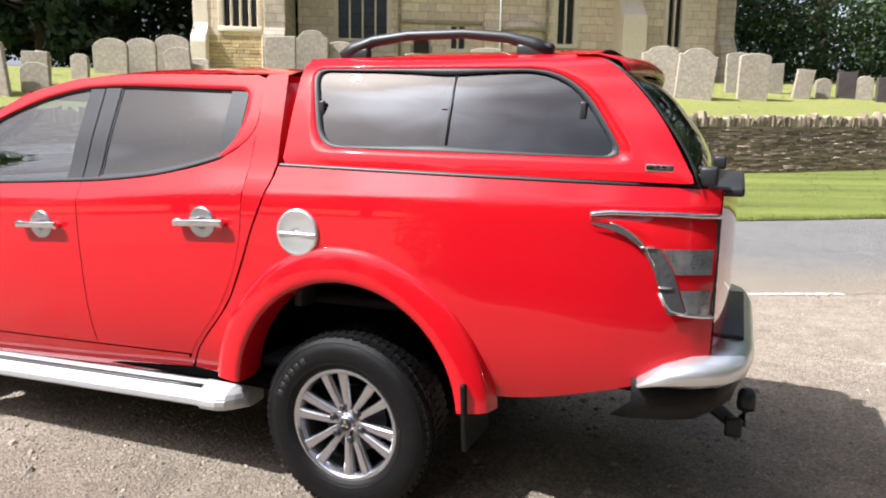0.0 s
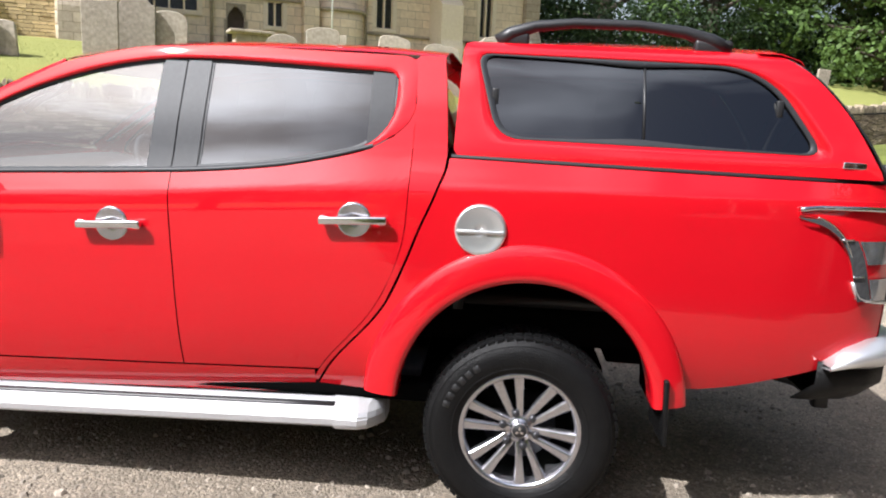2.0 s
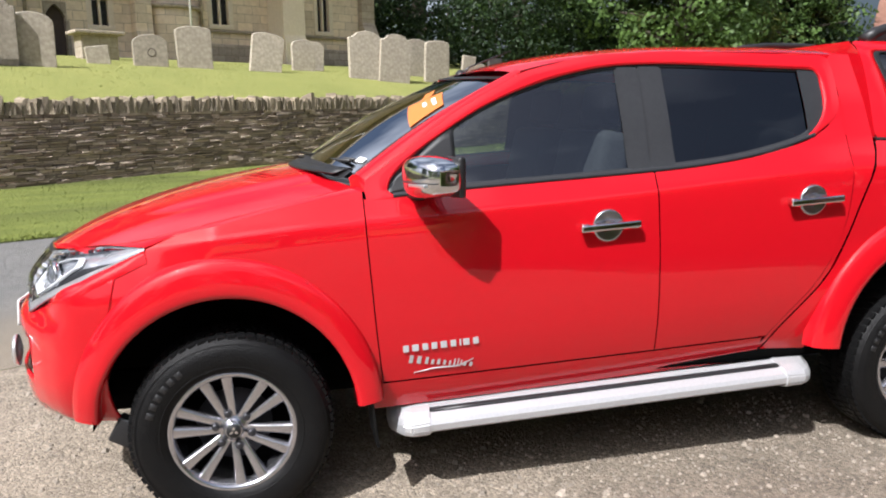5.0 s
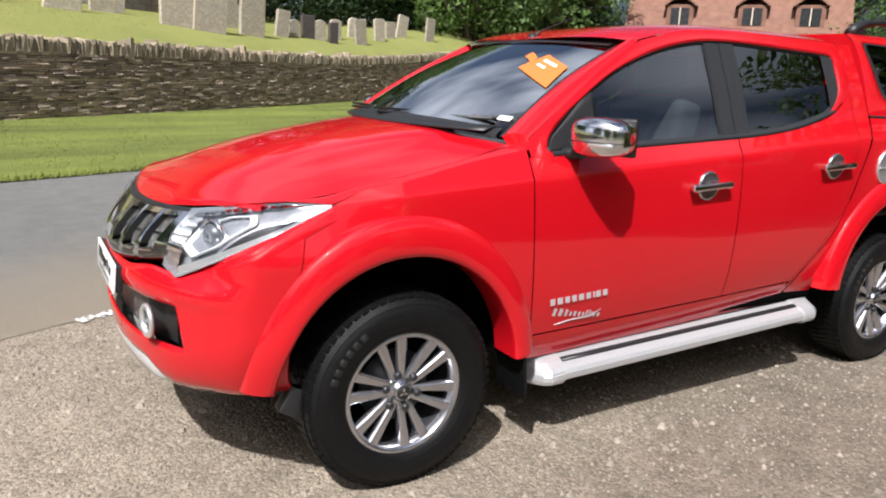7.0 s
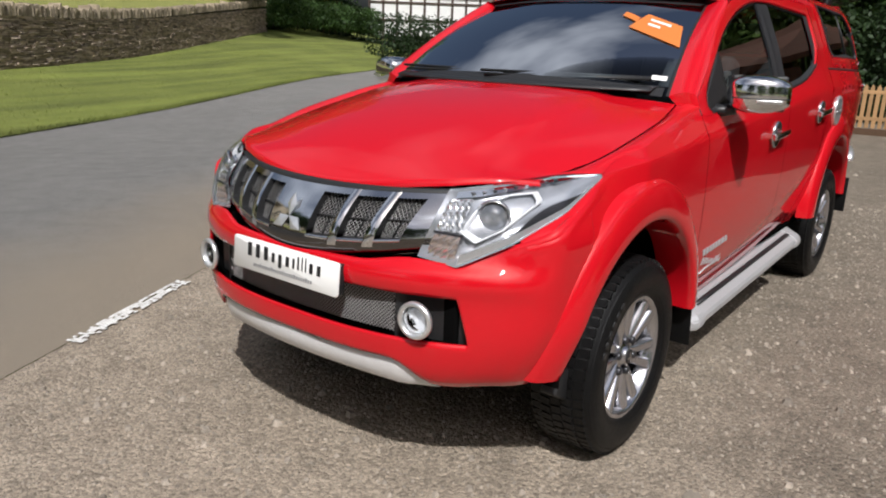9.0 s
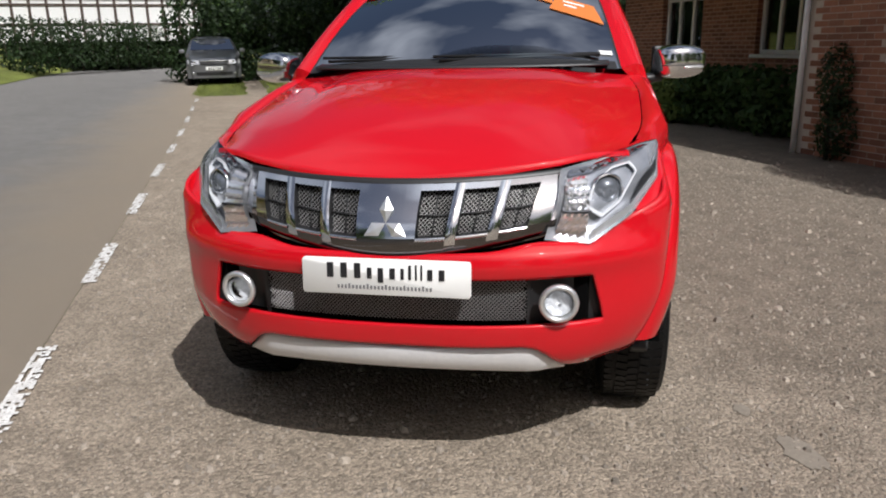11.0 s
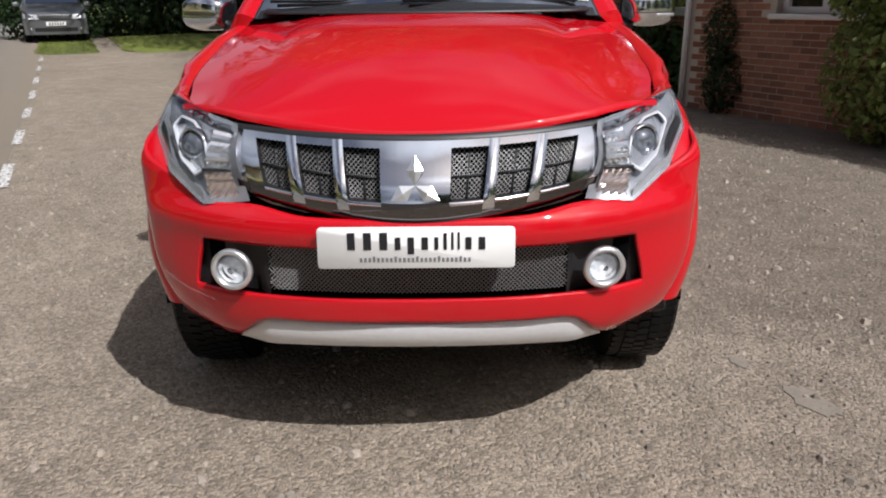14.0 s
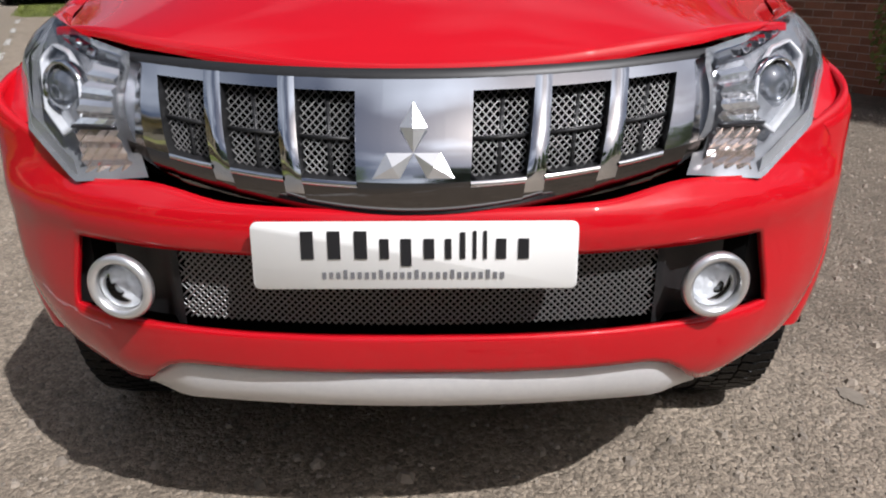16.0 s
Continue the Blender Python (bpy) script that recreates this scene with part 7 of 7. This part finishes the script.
part("side_wall", box(12.8, 13, HD - 8, HD - 2.3, -0.1, EAVE), M_BRICKF, house, smooth=False)
part("roof", thick(([(-0.9, HD + 0.35, EAVE - 0.05), (5.3, HD + 0.35, EAVE - 0.05), (13.3, HD - 1.7, EAVE - 0.05), (13.3, HD - 4.2, EAVE + 2.2), (-0.9, HD - 4.2, EAVE + 2.2), (-0.9, HD - 8.6, EAVE - 0.05), (13.3, HD - 8.6, EAVE - 0.05)],
                   [(0, 1, 2, 3, 4), (4, 3, 6, 5)]), 0.12), M_ROOFT, house, smooth=False)


def casement(s0, s1, z0, z1, d, lights):
    w = part("window", box(s0, s1, d - 0.16, d - 0.15, z0, z1), glass("house_glass", (0.5, 0.55, 0.55), 0.5), house, "white painted casement window", smooth=False)
    fr = part("frame", join(box(s0, s1, d - 0.19, d - 0.10, z0, z0 + 0.07, 0.008), box(s0, s1, d - 0.19, d - 0.10, z1 - 0.07, z1, 0.008), box(s0, s0 + 0.07, d - 0.19, d - 0.10, z0, z1, 0.008), box(s1 - 0.07, s1, d - 0.19, d - 0.10, z0, z1, 0.008)), M_WHITE, w)
    for k in range(1, lights):
        s = lerp(s0, s1, k / lights)
        part("mullion", box(s - 0.035, s + 0.035, d - 0.19, d - 0.10, z0 + 0.07, z1 - 0.07, 0.008), M_WHITE, w)
    part("sill", box(s0 - 0.06, s1 + 0.06, d - 0.2, d + 0.06, z0 - 0.06, z0, 0.01), M_WHITE, w)
    part("room", box(s0 - 0.2, s1 + 0.2, d - 1.4, d - 1.35, z0 - 0.3, z1 + 0.3), M_ROOMD, w)


casement(1.95, 3.52, 1.16, 2.30, HD, 3)
casement(6.6, 8.42, 1.12, 2.2, HD - 2.06, 4)
casement(10.0, 11.4, 1.12, 2.2, HD - 2.06, 3)
part("drainpipe", tube([(4.79, HD + 0.06, 0.0), (4.79, HD + 0.06, EAVE - 0.05)], 0.036, 12), M_WHITE, house, "white plastic drainpipe")
part("gutter", box(-0.8, 5.2, HD + 0.28, HD + 0.40, EAVE - 0.17, EAVE - 0.07, 0.02), M_WHITE, house)

# ---- picket fence ----
M_FENCE = random_tint(mat("fence_wood", (0.34, 0.19, 0.08), rough=0.85, noise_scale=6, amount=0.2, tint=(0.50, 0.31, 0.15), fine=40), 0.2)
M_SOIL = mat("dark_timber", (0.075, 0.042, 0.024), rough=0.9, noise_scale=9, amount=0.2, tint=(0.13, 0.075, 0.042), fine=50)
fence = thing("picket_fence", "brown wooden picket fence with pointed pales", "fence", Matrix.Translation((13.65, 1.9, 0.06)) @ pose(0, 0, 0, 0, 0, -83))
for k in range(7):
    part("post", box(k * 1.0 - 0.045, k * 1.0 + 0.045, 0.03, 0.12, -0.2, 1.02, 0.01), M_FENCE, fence, smooth=False)
for z in (0.28, 0.78):
    part("rail", box(0, 6.0, 0.0, 0.03, z, z + 0.07, 0.006), M_FENCE, fence, smooth=False)
pale = None
for k in range(54):
    if pale is None:
        pale = part("pale", move(prism([(-0.035, 0.14), (0.035, 0.14), (0.035, 0.90), (0, 0.96), (-0.035, 0.90)], -0.022, -0.002, 0.003), pose(0, 0, 0, 90, 0, 0)), M_FENCE, fence, smooth=False)
        o = pale
    else:
        o = new("pale", pale.data)
        o.parent = fence
    o.location = (0.05 + k * 0.110, 0, 0)
part("gravel_board", box(0, 6, -0.03, 0.0, -0.1, 0.13, 0.006), M_SOIL, fence, "dark brown gravel board at the fence foot", smooth=False)

# ---- grass island and path by the parked car ----
sheet("grass_island", steps(17.6, 40, 120), [lambda s: 2.0 + 0.05 * math.sin(3 * s) - 0.5 * max(0, 18.3 - s), lambda s: 1.6, lambda s: 1.0, lambda s: 0.5 + 0.06 * math.sin(2.3 * s + 1) + 0.3 * max(0, 18.3 - s)],
      lambda s, d: rise(s) - 0.006 + 0.03 * min(1, (s - 17.6) / 0.5, max(0, 2.0 - d) * 4, max(0, d - 0.48) * 4), M_GRASS, "small grass island at the edge of the road", "grass")
sheet("garden_grass", steps(17.2, 40, 120), [lambda s: 0.0 + 0.06 * math.sin(2.1 * s) - 0.03 * (s - 16) - 0.5 * max(0, 18.0 - s), lambda s: -2.5, lambda s: -5.0, lambda s: -12.0],
      lambda s, d: rise(s) - 0.006 + 0.03 * min(1, (s - 17.2) / 0.5, max(0, 0.1 - d) * 4), M_GRASS, "shaded grass beyond the forecourt", "grass")
sheet("path", steps(16.3, 40, 20), [lambda s: 2.0, lambda s: 0.6, lambda s: -1.4, lambda s: -3.0], lambda s, d: rise(s) - 0.004, M_GRAVEL, "pale gravel path between the grass", "path")

# ---- broken white line along the road's edge ----
for k in range(-4, 9):
    rg = random.Random(k + 40)
    s0 = 0.35 + 2.03 * k
    v, f = [], []
    for i in range(46):
        for j in range(5):
            edge = abs(j - 2) / 2 * 0.22 + abs(i - 22.5) / 22.5 * 0.16
            if rg.random() < (0.05 if k < 4 else 0.14) + edge * 0.8 or noise.noise((s0 * 3 + i * 0.16, j * 0.5, 4)) > 0.38:
                continue
            a0, b0, o = s0 - 0.49 + 0.0213 * i, 1.727 + 0.018 * j, len(v)
            v += [(a0 + x + rg.uniform(-0.003, 0.003), b0 + y + rg.uniform(-0.003, 0.003), 0.011 + rise(a0)) for x, y in ((0, 0), (0.0218, 0), (0.0218, 0.0185), (0, 0.0185))]
            f.append((o, o + 1, o + 2, o + 3))
    ob = part("road_dash", (v, f), M_LINE, smooth=False)
    ob.matrix_world = ROAD
    tagged(ob, "worn white painted dash at the road's edge", "road marking", "road edge dashes")

# ---- worn bare patches on the gravel ----
M_BARE = mat("bare_ground", (0.17, 0.145, 0.115), rough=0.9, noise_scale=9, amount=0.1, tint=(0.27, 0.235, 0.19), fine=90, bump=0.2, bump_scale=120)
for k, (x, y, a, b) in enumerate(((-0.47, -1.34, 0.12, 0.06), (-0.18, -1.20, 0.05, 0.03))):
    rg = random.Random(90 + k)
    rim = [(a * math.cos(w) * rg.uniform(0.75, 1.15), b * math.sin(w) * rg.uniform(0.75, 1.15), 0.004) for w in steps(0, 2 * math.pi * 27 / 28, 27)]
    ob = part("bare_patch", ([(0, 0, 0.005)] + rim, [(0, i + 1, (i + 1) % 28 + 1) for i in range(28)]), M_BARE)
    ob.matrix_world = pose(x, y, 0, 0, 0, rg.uniform(-20, 20))
    tagged(ob, "worn pale patch in the gravel", "ground patch", kind="structure")

# ---- grey hatchback parked by the grass ----
def grey_car(m):
    ob = thing("parked_car", "dark grey hatchback parked on the grass edge", "car", m)
    prof = curve([(0, 0.66), (0.06, 0.76), (0.16, 0.82), (0.55, 0.92), (0.95, 1.00), (1.10, 1.06), (1.65, 1.42), (2.1, 1.52), (3.1, 1.51), (3.7, 1.38), (3.98, 0.95), (4.05, 0.55)])
    rows = []
    for x in steps(0, 4.05, 60):
        zt = prof(x)
        belt = min(zt, 0.95 + 0.03 * x)
        hw = 0.85 * min(1, (0.80 + 0.20 * math.sqrt(min(1, x / 0.45))), (0.75 + 0.25 * min(1, (4.05 - x) / 0.3)))
        tw = hw - 0.20 * max(0, (zt - belt) / 0.5)
        rows.append([(x, -hw * 0.94, 0.24), (x, -hw, 0.45), (x, -hw, 0.72), (x, -hw * 0.97, lerp(0.72, belt, 0.98)), (x, -tw, lerp(belt, zt, 0.90)), (x, -tw * 0.8, zt), (x, -tw * 0.4, zt + 0.015), (x, 0, zt + 0.02), (x, tw * 0.4, zt + 0.015), (x, tw * 0.8, zt), (x, tw, lerp(belt, zt, 0.90)), (x, hw * 0.97, lerp(0.72, belt, 0.98)), (x, hw, 0.72), (x, hw, 0.45), (x, hw * 0.94, 0.24)])
    part("body", grid(rows), M_GREYCAR, ob)
    nose = lambda v, z: -0.03 + 0.16 * abs(v) ** 2.4 + 0.05 * max(0, 0.42 - z) + 0.30 * max(0, z - 0.66)
    part("front_bumper", grid([[(nose(v, z), v * 0.83, z) for v in steps(-1, 1, 20)] for z in (0.22, 0.30, 0.40, 0.50, 0.58, 0.66, 0.72, 0.77)]), M_GREYCAR, ob)
    part("windscreen", grid([[(lerp(1.10, 1.64, t), v * lerp(0.70, 0.60, t), lerp(1.07, 1.41, t) + 0.025) for v in steps(-1, 1, 6)] for t in steps(0, 1, 4)]), M_PRIV, ob)
    gr = part("grille", grid([[(nose(v * 0.5, z) - 0.012, v * (0.40 + 0.25 * (z - 0.62)), z) for v in steps(-1, 1, 12)] for z in (0.62, 0.67, 0.72, 0.745)]), M_BLACK, ob)
    part("grille_rim", tube([(nose(v * 0.52, 0.755) - 0.016, v * 0.44, 0.758 - 0.02 * v * v) for v in steps(-1, 1, 12)], 0.018, 6), M_CHROME, gr)
    part("lower_intake", grid([[(nose(v * 0.7, z) - 0.008, v * 0.56, z) for v in steps(-1, 1, 12)] for z in (0.30, 0.35, 0.41)]), M_BLACK, ob)
    pl = part("number_plate", box(-0.062, -0.045, -0.26, 0.26, 0.465, 0.575, 0.004), M_PLATE, ob)
    for k in range(6):
        part("plate_bar", box(-0.066, -0.062, -0.20 + 0.068 * k, -0.165 + 0.068 * k, 0.485, 0.555), M_INK, pl)
    for sd in (-1, 1):
        lamp = part("headlamp", grid([[(nose(sd * u, z) - 0.014, sd * u * 0.83, z + 0.06 * (u - 0.55)) for u in steps(0.55, 0.97, 8)] for z in (0.64, 0.68, 0.73, 0.77)], flip=sd > 0), M_SATIN, ob, "pale headlamp")
        part("lamp_bowl", move(thick(lathe([(0.055, 0.0), (0.05, -0.012), (0.03, -0.02), (0.001, -0.022)], 16, "x"), 0.001), pose(nose(0.72, 0.70) - 0.012, sd * 0.60, 0.712)), M_CHROME, lamp)
        part("fog_lamp", move(thick(lathe([(0.05, 0.0), (0.04, -0.012), (0.001, -0.016)], 16, "x"), 0.002), pose(nose(0.78, 0.36) - 0.004, sd * 0.655, 0.36)), M_CHROME, ob)
        part("door_mirror", box(1.22, 1.34, sd * 0.88, sd * 1.05, 1.00, 1.12, 0.03, 3), M_GREYCAR, ob)
        part("side_window", grid([[(x, sd * (lerp(0.835, 0.70, t)), lerp(1.00, prof(x) - 0.09, t)) for x in steps(1.55, 3.4, 8)] for t in steps(0, 1, 3)]), M_PRIV, ob)
        for x in (0.75, 3.3):
            wh = part("wheel", move(thick(lathe([(0.19, 0.0), (0.22, sd * 0.02), (0.28, sd * 0.02), (0.31, 0.0), (0.31, -sd * 0.17), (0.2, -sd * 0.18)], 28), 0.002), pose(x, sd * 0.84, 0.31)), M_RUBBER, ob)
            part("rim", move(thick(lathe([(0.195, 0.0), (0.17, -sd * 0.02), (0.05, sd * 0.0), (0.001, sd * 0.0)], 20), 0.002), pose(x, sd * 0.845, 0.31)), M_ALLOY, wh)
    part("underside", box(0.2, 3.9, -0.72, 0.72, 0.20, 0.28), M_VOID, ob)
    return ob


grey_car(at(22.3, 1.42, 0.03 + rise(22.3), 2))

# ---- timber-framed house far down the road ----
M_TILEW = mat("tile_hung_wall", (0.16, 0.075, 0.05), rough=0.9, noise_scale=2, amount=0.2, tint=(0.26, 0.14, 0.10), bump=0.4, bump_scale=12)
cot = thing("timbered_house", "brown tiled house with white panels and dark timber framing", "house", Matrix.Translation((37.6, 28.4, 2.0)) @ pose(0, 0, 0, 0, 0, -52))
part("wall", box(-6, 6, 0, 6, 0, 3.0), M_WHITE, cot, smooth=False)
part("roof", thick(([(-6.5, -0.5, 2.9), (6.5, -0.5, 2.9), (6.5, 3, 7.6), (-6.5, 3, 7.6), (6.5, 6.5, 2.9), (-6.5, 6.5, 2.9)], [(0, 1, 2, 3), (3, 2, 4, 5)]), 0.15), M_TILEW, cot, smooth=False)
for k in range(14):
    part("timber_post", box(-6 + 0.9 * k, -5.84 + 0.9 * k, -0.05, 0.02, 0, 3.0), M_DOORW, cot, smooth=False)
for z in (0.9, 2.0):
    part("timber_rail", box(-6, 6, -0.055, 0.0, z, z + 0.13), M_DOORW, cot, smooth=False)
for x in (-3.2, 1.0, 4.2):
    dm = part("dormer", box(x - 0.8, x + 0.8, -0.1, 2.2, 3.2, 4.7), M_TILEW, cot, smooth=False)
    part("dormer_roof", thick(([(x - 1.0, -0.3, 4.65), (x, -0.3, 5.4), (x + 1.0, -0.3, 4.65), (x - 1.0, 2.3, 4.65), (x, 2.3, 5.4), (x + 1.0, 2.3, 4.65)], [(0, 1, 4, 3), (1, 2, 5, 4)]), 0.08), M_TILEW, dm, smooth=False)
    part("dormer_window", box(x - 0.55, x + 0.55, -0.14, -0.1, 3.5, 4.5), M_DARKW, dm, smooth=False)
    part("dormer_mullion", box(x - 0.03, x + 0.03, -0.17, -0.14, 3.5, 4.5), M_PALEST, dm, smooth=False)
part("gable", ([(-6.02, 0, 3), (-6.02, 6, 3), (-6.02, 3, 7.3)], [(0, 1, 2)]), M_WHITE, cot, smooth=False)
part("chimney", box(2.4, 3.3, 2.6, 3.4, 6.8, 8.8), M_TILEW, cot, smooth=False)

# ---- stones of the churchyard wall ----
def rough_box(rg, L, h, dpt, jit):
    """A stone: a box with its corners pushed about."""
    v = []
    for x in (0, L):
        for y in (0, dpt):
            for z in (0, h):
                v.append((x + rg.uniform(-jit, jit) * 0.6, y + (rg.uniform(-jit, jit) if y == 0 else 0), z + rg.uniform(-jit, jit) * 0.5))
    f = [(0, 1, 3, 2), (4, 6, 7, 5), (0, 4, 5, 1), (2, 3, 7, 6), (1, 5, 7, 3), (0, 2, 6, 4)]
    return v, f


rg = random.Random(8)
shapes = []
for k in range(14):
    me = bpy.data.meshes.new("stone")
    v, f = rough_box(rg, 0.30, 0.05, 0.10, 0.010)
    me.from_pydata(v, [], f)
    me.materials.append(M_DRYO)
    shapes.append(me)
sv, sf = [], []
count = 0
z_rel = 0.0
while z_rel < 1.06:
    h = rg.uniform(0.026, 0.050)
    s = -14.0
    while s < 31:
        L = rg.uniform(0.10, 0.36)
        dep = rg.uniform(-0.030, 0.026)
        zb = base_z(s) + z_rel - 0.02
        if -1.9 < s < -0.1 and count < 300:
            ob = new("stone", rg.choice(shapes))
            ob.parent = wall_church
            ob.location = (s, wall_d(s) + dep, zb)
            ob.rotation_euler = (0, rg.uniform(-0.02, 0.02), math.atan(0.194))
            ob.scale = ((L - 0.012) / 0.30, 1.0, (h - 0.008) / 0.05)
            count += 1
        else:
            v, f = rough_box(rg, L - 0.012, h - 0.008, 0.10, 0.010)
            o = len(sv)
            sl = 0.194
            sv += [(s + p[0], wall_d(s) + dep + p[1] + sl * p[0], zb + p[2] + 0.012 * p[0]) for p in v]
            sf += [tuple(i + o for i in q) for q in f]
        s += L
    z_rel += h
part("wall_courses", (sv, sf), M_DRY, wall_church, "thin courses of brown dry-laid stone", smooth=False, kind="stuff")
cv, cf = [], []
s, count = -14.0, 0
while s < 31:
    t = rg.uniform(0.035, 0.085)
    h = rg.uniform(0.20, 0.30) + (0.07 if rg.random() < 0.06 else 0)
    v = []
    ln = rg.uniform(-0.03, 0.03)
    for x in (0, t):
        for y in (-0.02, 0.30):
            for z in (0, h):
                v.append((x + (ln if z else 0) + rg.uniform(-0.006, 0.006), y + rg.uniform(-0.02, 0.02), z * (1 - 0.25 * rg.random()) if z else 0))
    f = [(0, 1, 3, 2), (4, 6, 7, 5), (0, 4, 5, 1), (2, 3, 7, 6), (1, 5, 7, 3), (0, 2, 6, 4)]
    zb = base_z(s) + 1.05 + 0.10 * min(1, max(0, (s - 14) / 16))
    if -3.2 < s < 8.5 and count < 200:
        me = bpy.data.meshes.new("cope_stone")
        me.from_pydata(v, [], f)
        me.materials.append(M_COPEO)
        ob = new("cope_stone", me)
        ob.parent = wall_church
        ob.location = (s, wall_d(s), zb)
        ob.rotation_euler = (0, 0, math.atan(0.194))
        count += 1
    else:
        o = len(cv)
        cv += [(s + p[0], wall_d(s) + p[1], zb + p[2]) for p in v]
        cf += [tuple(i + o for i in q) for q in f]
    s += t + 0.006
part("cope_row", (cv, cf), M_COPE, wall_church, "upright cope stones set on edge", smooth=False, kind="stuff")

# ---- bricks of the house ----
bm_ = box(0, 0.215, 0.0, 0.05, 0, 0.065)
brick_me = bpy.data.meshes.new("brick")
bm_.to_mesh(brick_me)
bm_.free()
brick_me.materials.append(M_BRICK)
walls_b = [v for v in house.children if v.name.startswith("front_wall")][0]
bv2, bf2 = [], []
count = 0
for course in range(35):
    z = course * 0.075
    for k in range(-70, 24):
        s = k * 0.225 + (0.1125 if course % 2 else 0.0)
        if s < -0.55 or s > 4.58:
            continue
        if any(a - 0.21 < s < b and za - 0.06 < z < zb for a, b, za, zb in WINS):
            continue
        if 2.0 < s < 4.60 and z < 1.6 and count < 290:
            ob = new("brick", brick_me)
            ob.parent = walls_b
            ob.location = (s, HD - 0.045, z)
            count += 1
        else:
            o = len(bv2)
            for x in (s, s + 0.215):
                for y in (HD - 0.045, HD + 0.004):
                    for zz in (z, z + 0.065):
                        bv2.append((x, y, zz))
            bf2 += [tuple(i + o for i in q) for q in ((0, 1, 3, 2), (4, 6, 7, 5), (0, 4, 5, 1), (2, 3, 7, 6), (1, 5, 7, 3), (0, 2, 6, 4))]
part("brickwork", (bv2, bf2), M_BRICKI, walls_b, "dark red brickwork in stretcher courses", smooth=False, kind="stuff")

# ---- loose stones on the forecourt ----
def scatter(n, seed, s_rng, d_rng, r_rng, zf):
    g = np.random.default_rng(seed)
    vv, ff = [], []
    for _ in range(n):
        s, d = g.uniform(*s_rng), g.uniform(*d_rng)
        r = g.uniform(*r_rng) * (1 + 1.2 * (g.random() < 0.06))
        z = zf(s, d)
        a = g.uniform(0, 6.28)
        o = len(vv)
        pts = [(math.cos(a + w) * r * g.uniform(0.7, 1.2), math.sin(a + w) * r * g.uniform(0.7, 1.2)) for w in (0, 1.26, 2.5, 3.77, 5.0)]
        vv += [(s + x, d + y, z - 0.002) for x, y in pts] + [(s + x * 0.55, d + y * 0.55, z + r * g.uniform(0.4, 0.8)) for x, y in pts]
        ff += [(o + k, o + (k + 1) % 5, o + 5 + (k + 1) % 5, o + 5 + k) for k in range(5)] + [tuple(o + 5 + k for k in range(5))]
    return vv, ff


M_PEBBLE = island_tint(mat("loose_stone", (0.19, 0.165, 0.135), rough=0.9, noise_scale=30, amount=0.3, tint=(0.34, 0.29, 0.235)), 0.38)
peb = part("loose_gravel", merge(scatter(30000, 5, (-4.5, 5), (-5.0, 1.7), (0.004, 0.010), lambda s, d: 0.0), scatter(1400, 6, (-5, 9), (-5.5, 1.7), (0.009, 0.017), lambda s, d: 0.0)), M_PEBBLE, smooth=False)
peb.matrix_world = ROAD
tagged(peb, "loose brown and grey gravel on the forecourt", "gravel", kind="stuff")


def grass_blades(n, seed, s_rng, d_f, zf, h, wdt):
    g = np.random.default_rng(seed)
    vv, ff = [], []
    for _ in range(n):
        s = g.uniform(*s_rng)
        d = d_f(s, g.random())
        z = zf(s, d)
        a = g.uniform(0, 6.28)
        hh = h * g.uniform(0.5, 1.4)
        o = len(vv)
        ca, sa = math.cos(a) * wdt, math.sin(a) * wdt
        lx, ly = g.normal() * hh * 0.4, g.normal() * hh * 0.4
        vv += [(s - ca, d - sa, z - 0.01), (s + ca, d + sa, z - 0.01), (s + lx, d + ly, z + hh)]
        ff.append((o, o + 1, o + 2))
    return vv, ff


M_BLADE = mown(island_tint(mat("grass_blades", (0.090, 0.120, 0.018), rough=0.7, noise_scale=0.6, amount=0.1, tint=(0.20, 0.228, 0.043)), 0.15))
M_BLADEL = island_tint(mat("lawn_blades", (0.16, 0.183, 0.038), rough=0.7, noise_scale=0.8, amount=0.2, tint=(0.29, 0.287, 0.08)), 0.12)
for nm, data, mt, lb in (("verge_grass", merge(grass_blades(52000, 21, (-8, 24), lambda s, u: lerp(verge_e(s), wall_d(s), u), verge_z, 0.022, 0.006),
                                               grass_blades(9000, 24, (-8, 24), lambda s, u: verge_e(s) - 0.03 + 0.1 * u * u, verge_z, 0.05, 0.007)), M_BLADE, "green grass blades on the verge"),
                         ("lawn_grass", grass_blades(26000, 22, (-7, 20), lambda s, u: wall_d(s) + 0.3 + 6 * u ** 1.4, lawn_z, 0.020, 0.006), M_BLADEL, "short dry grass on the churchyard lawn"),
                         ("island_grass", grass_blades(9000, 23, (17.75, 25), lambda s, u: lerp(1.95, 0.55, u * 2) if u < 0.5 else lerp(0.0, -2.4, u * 2 - 1), lambda s, d: rise(s) + 0.02, 0.04, 0.008), M_BLADE, "grass on the roadside island")):
    ob = part(nm, data, mt, smooth=False)
    ob.matrix_world = ROAD
    tagged(ob, lb, "grass", kind="stuff")
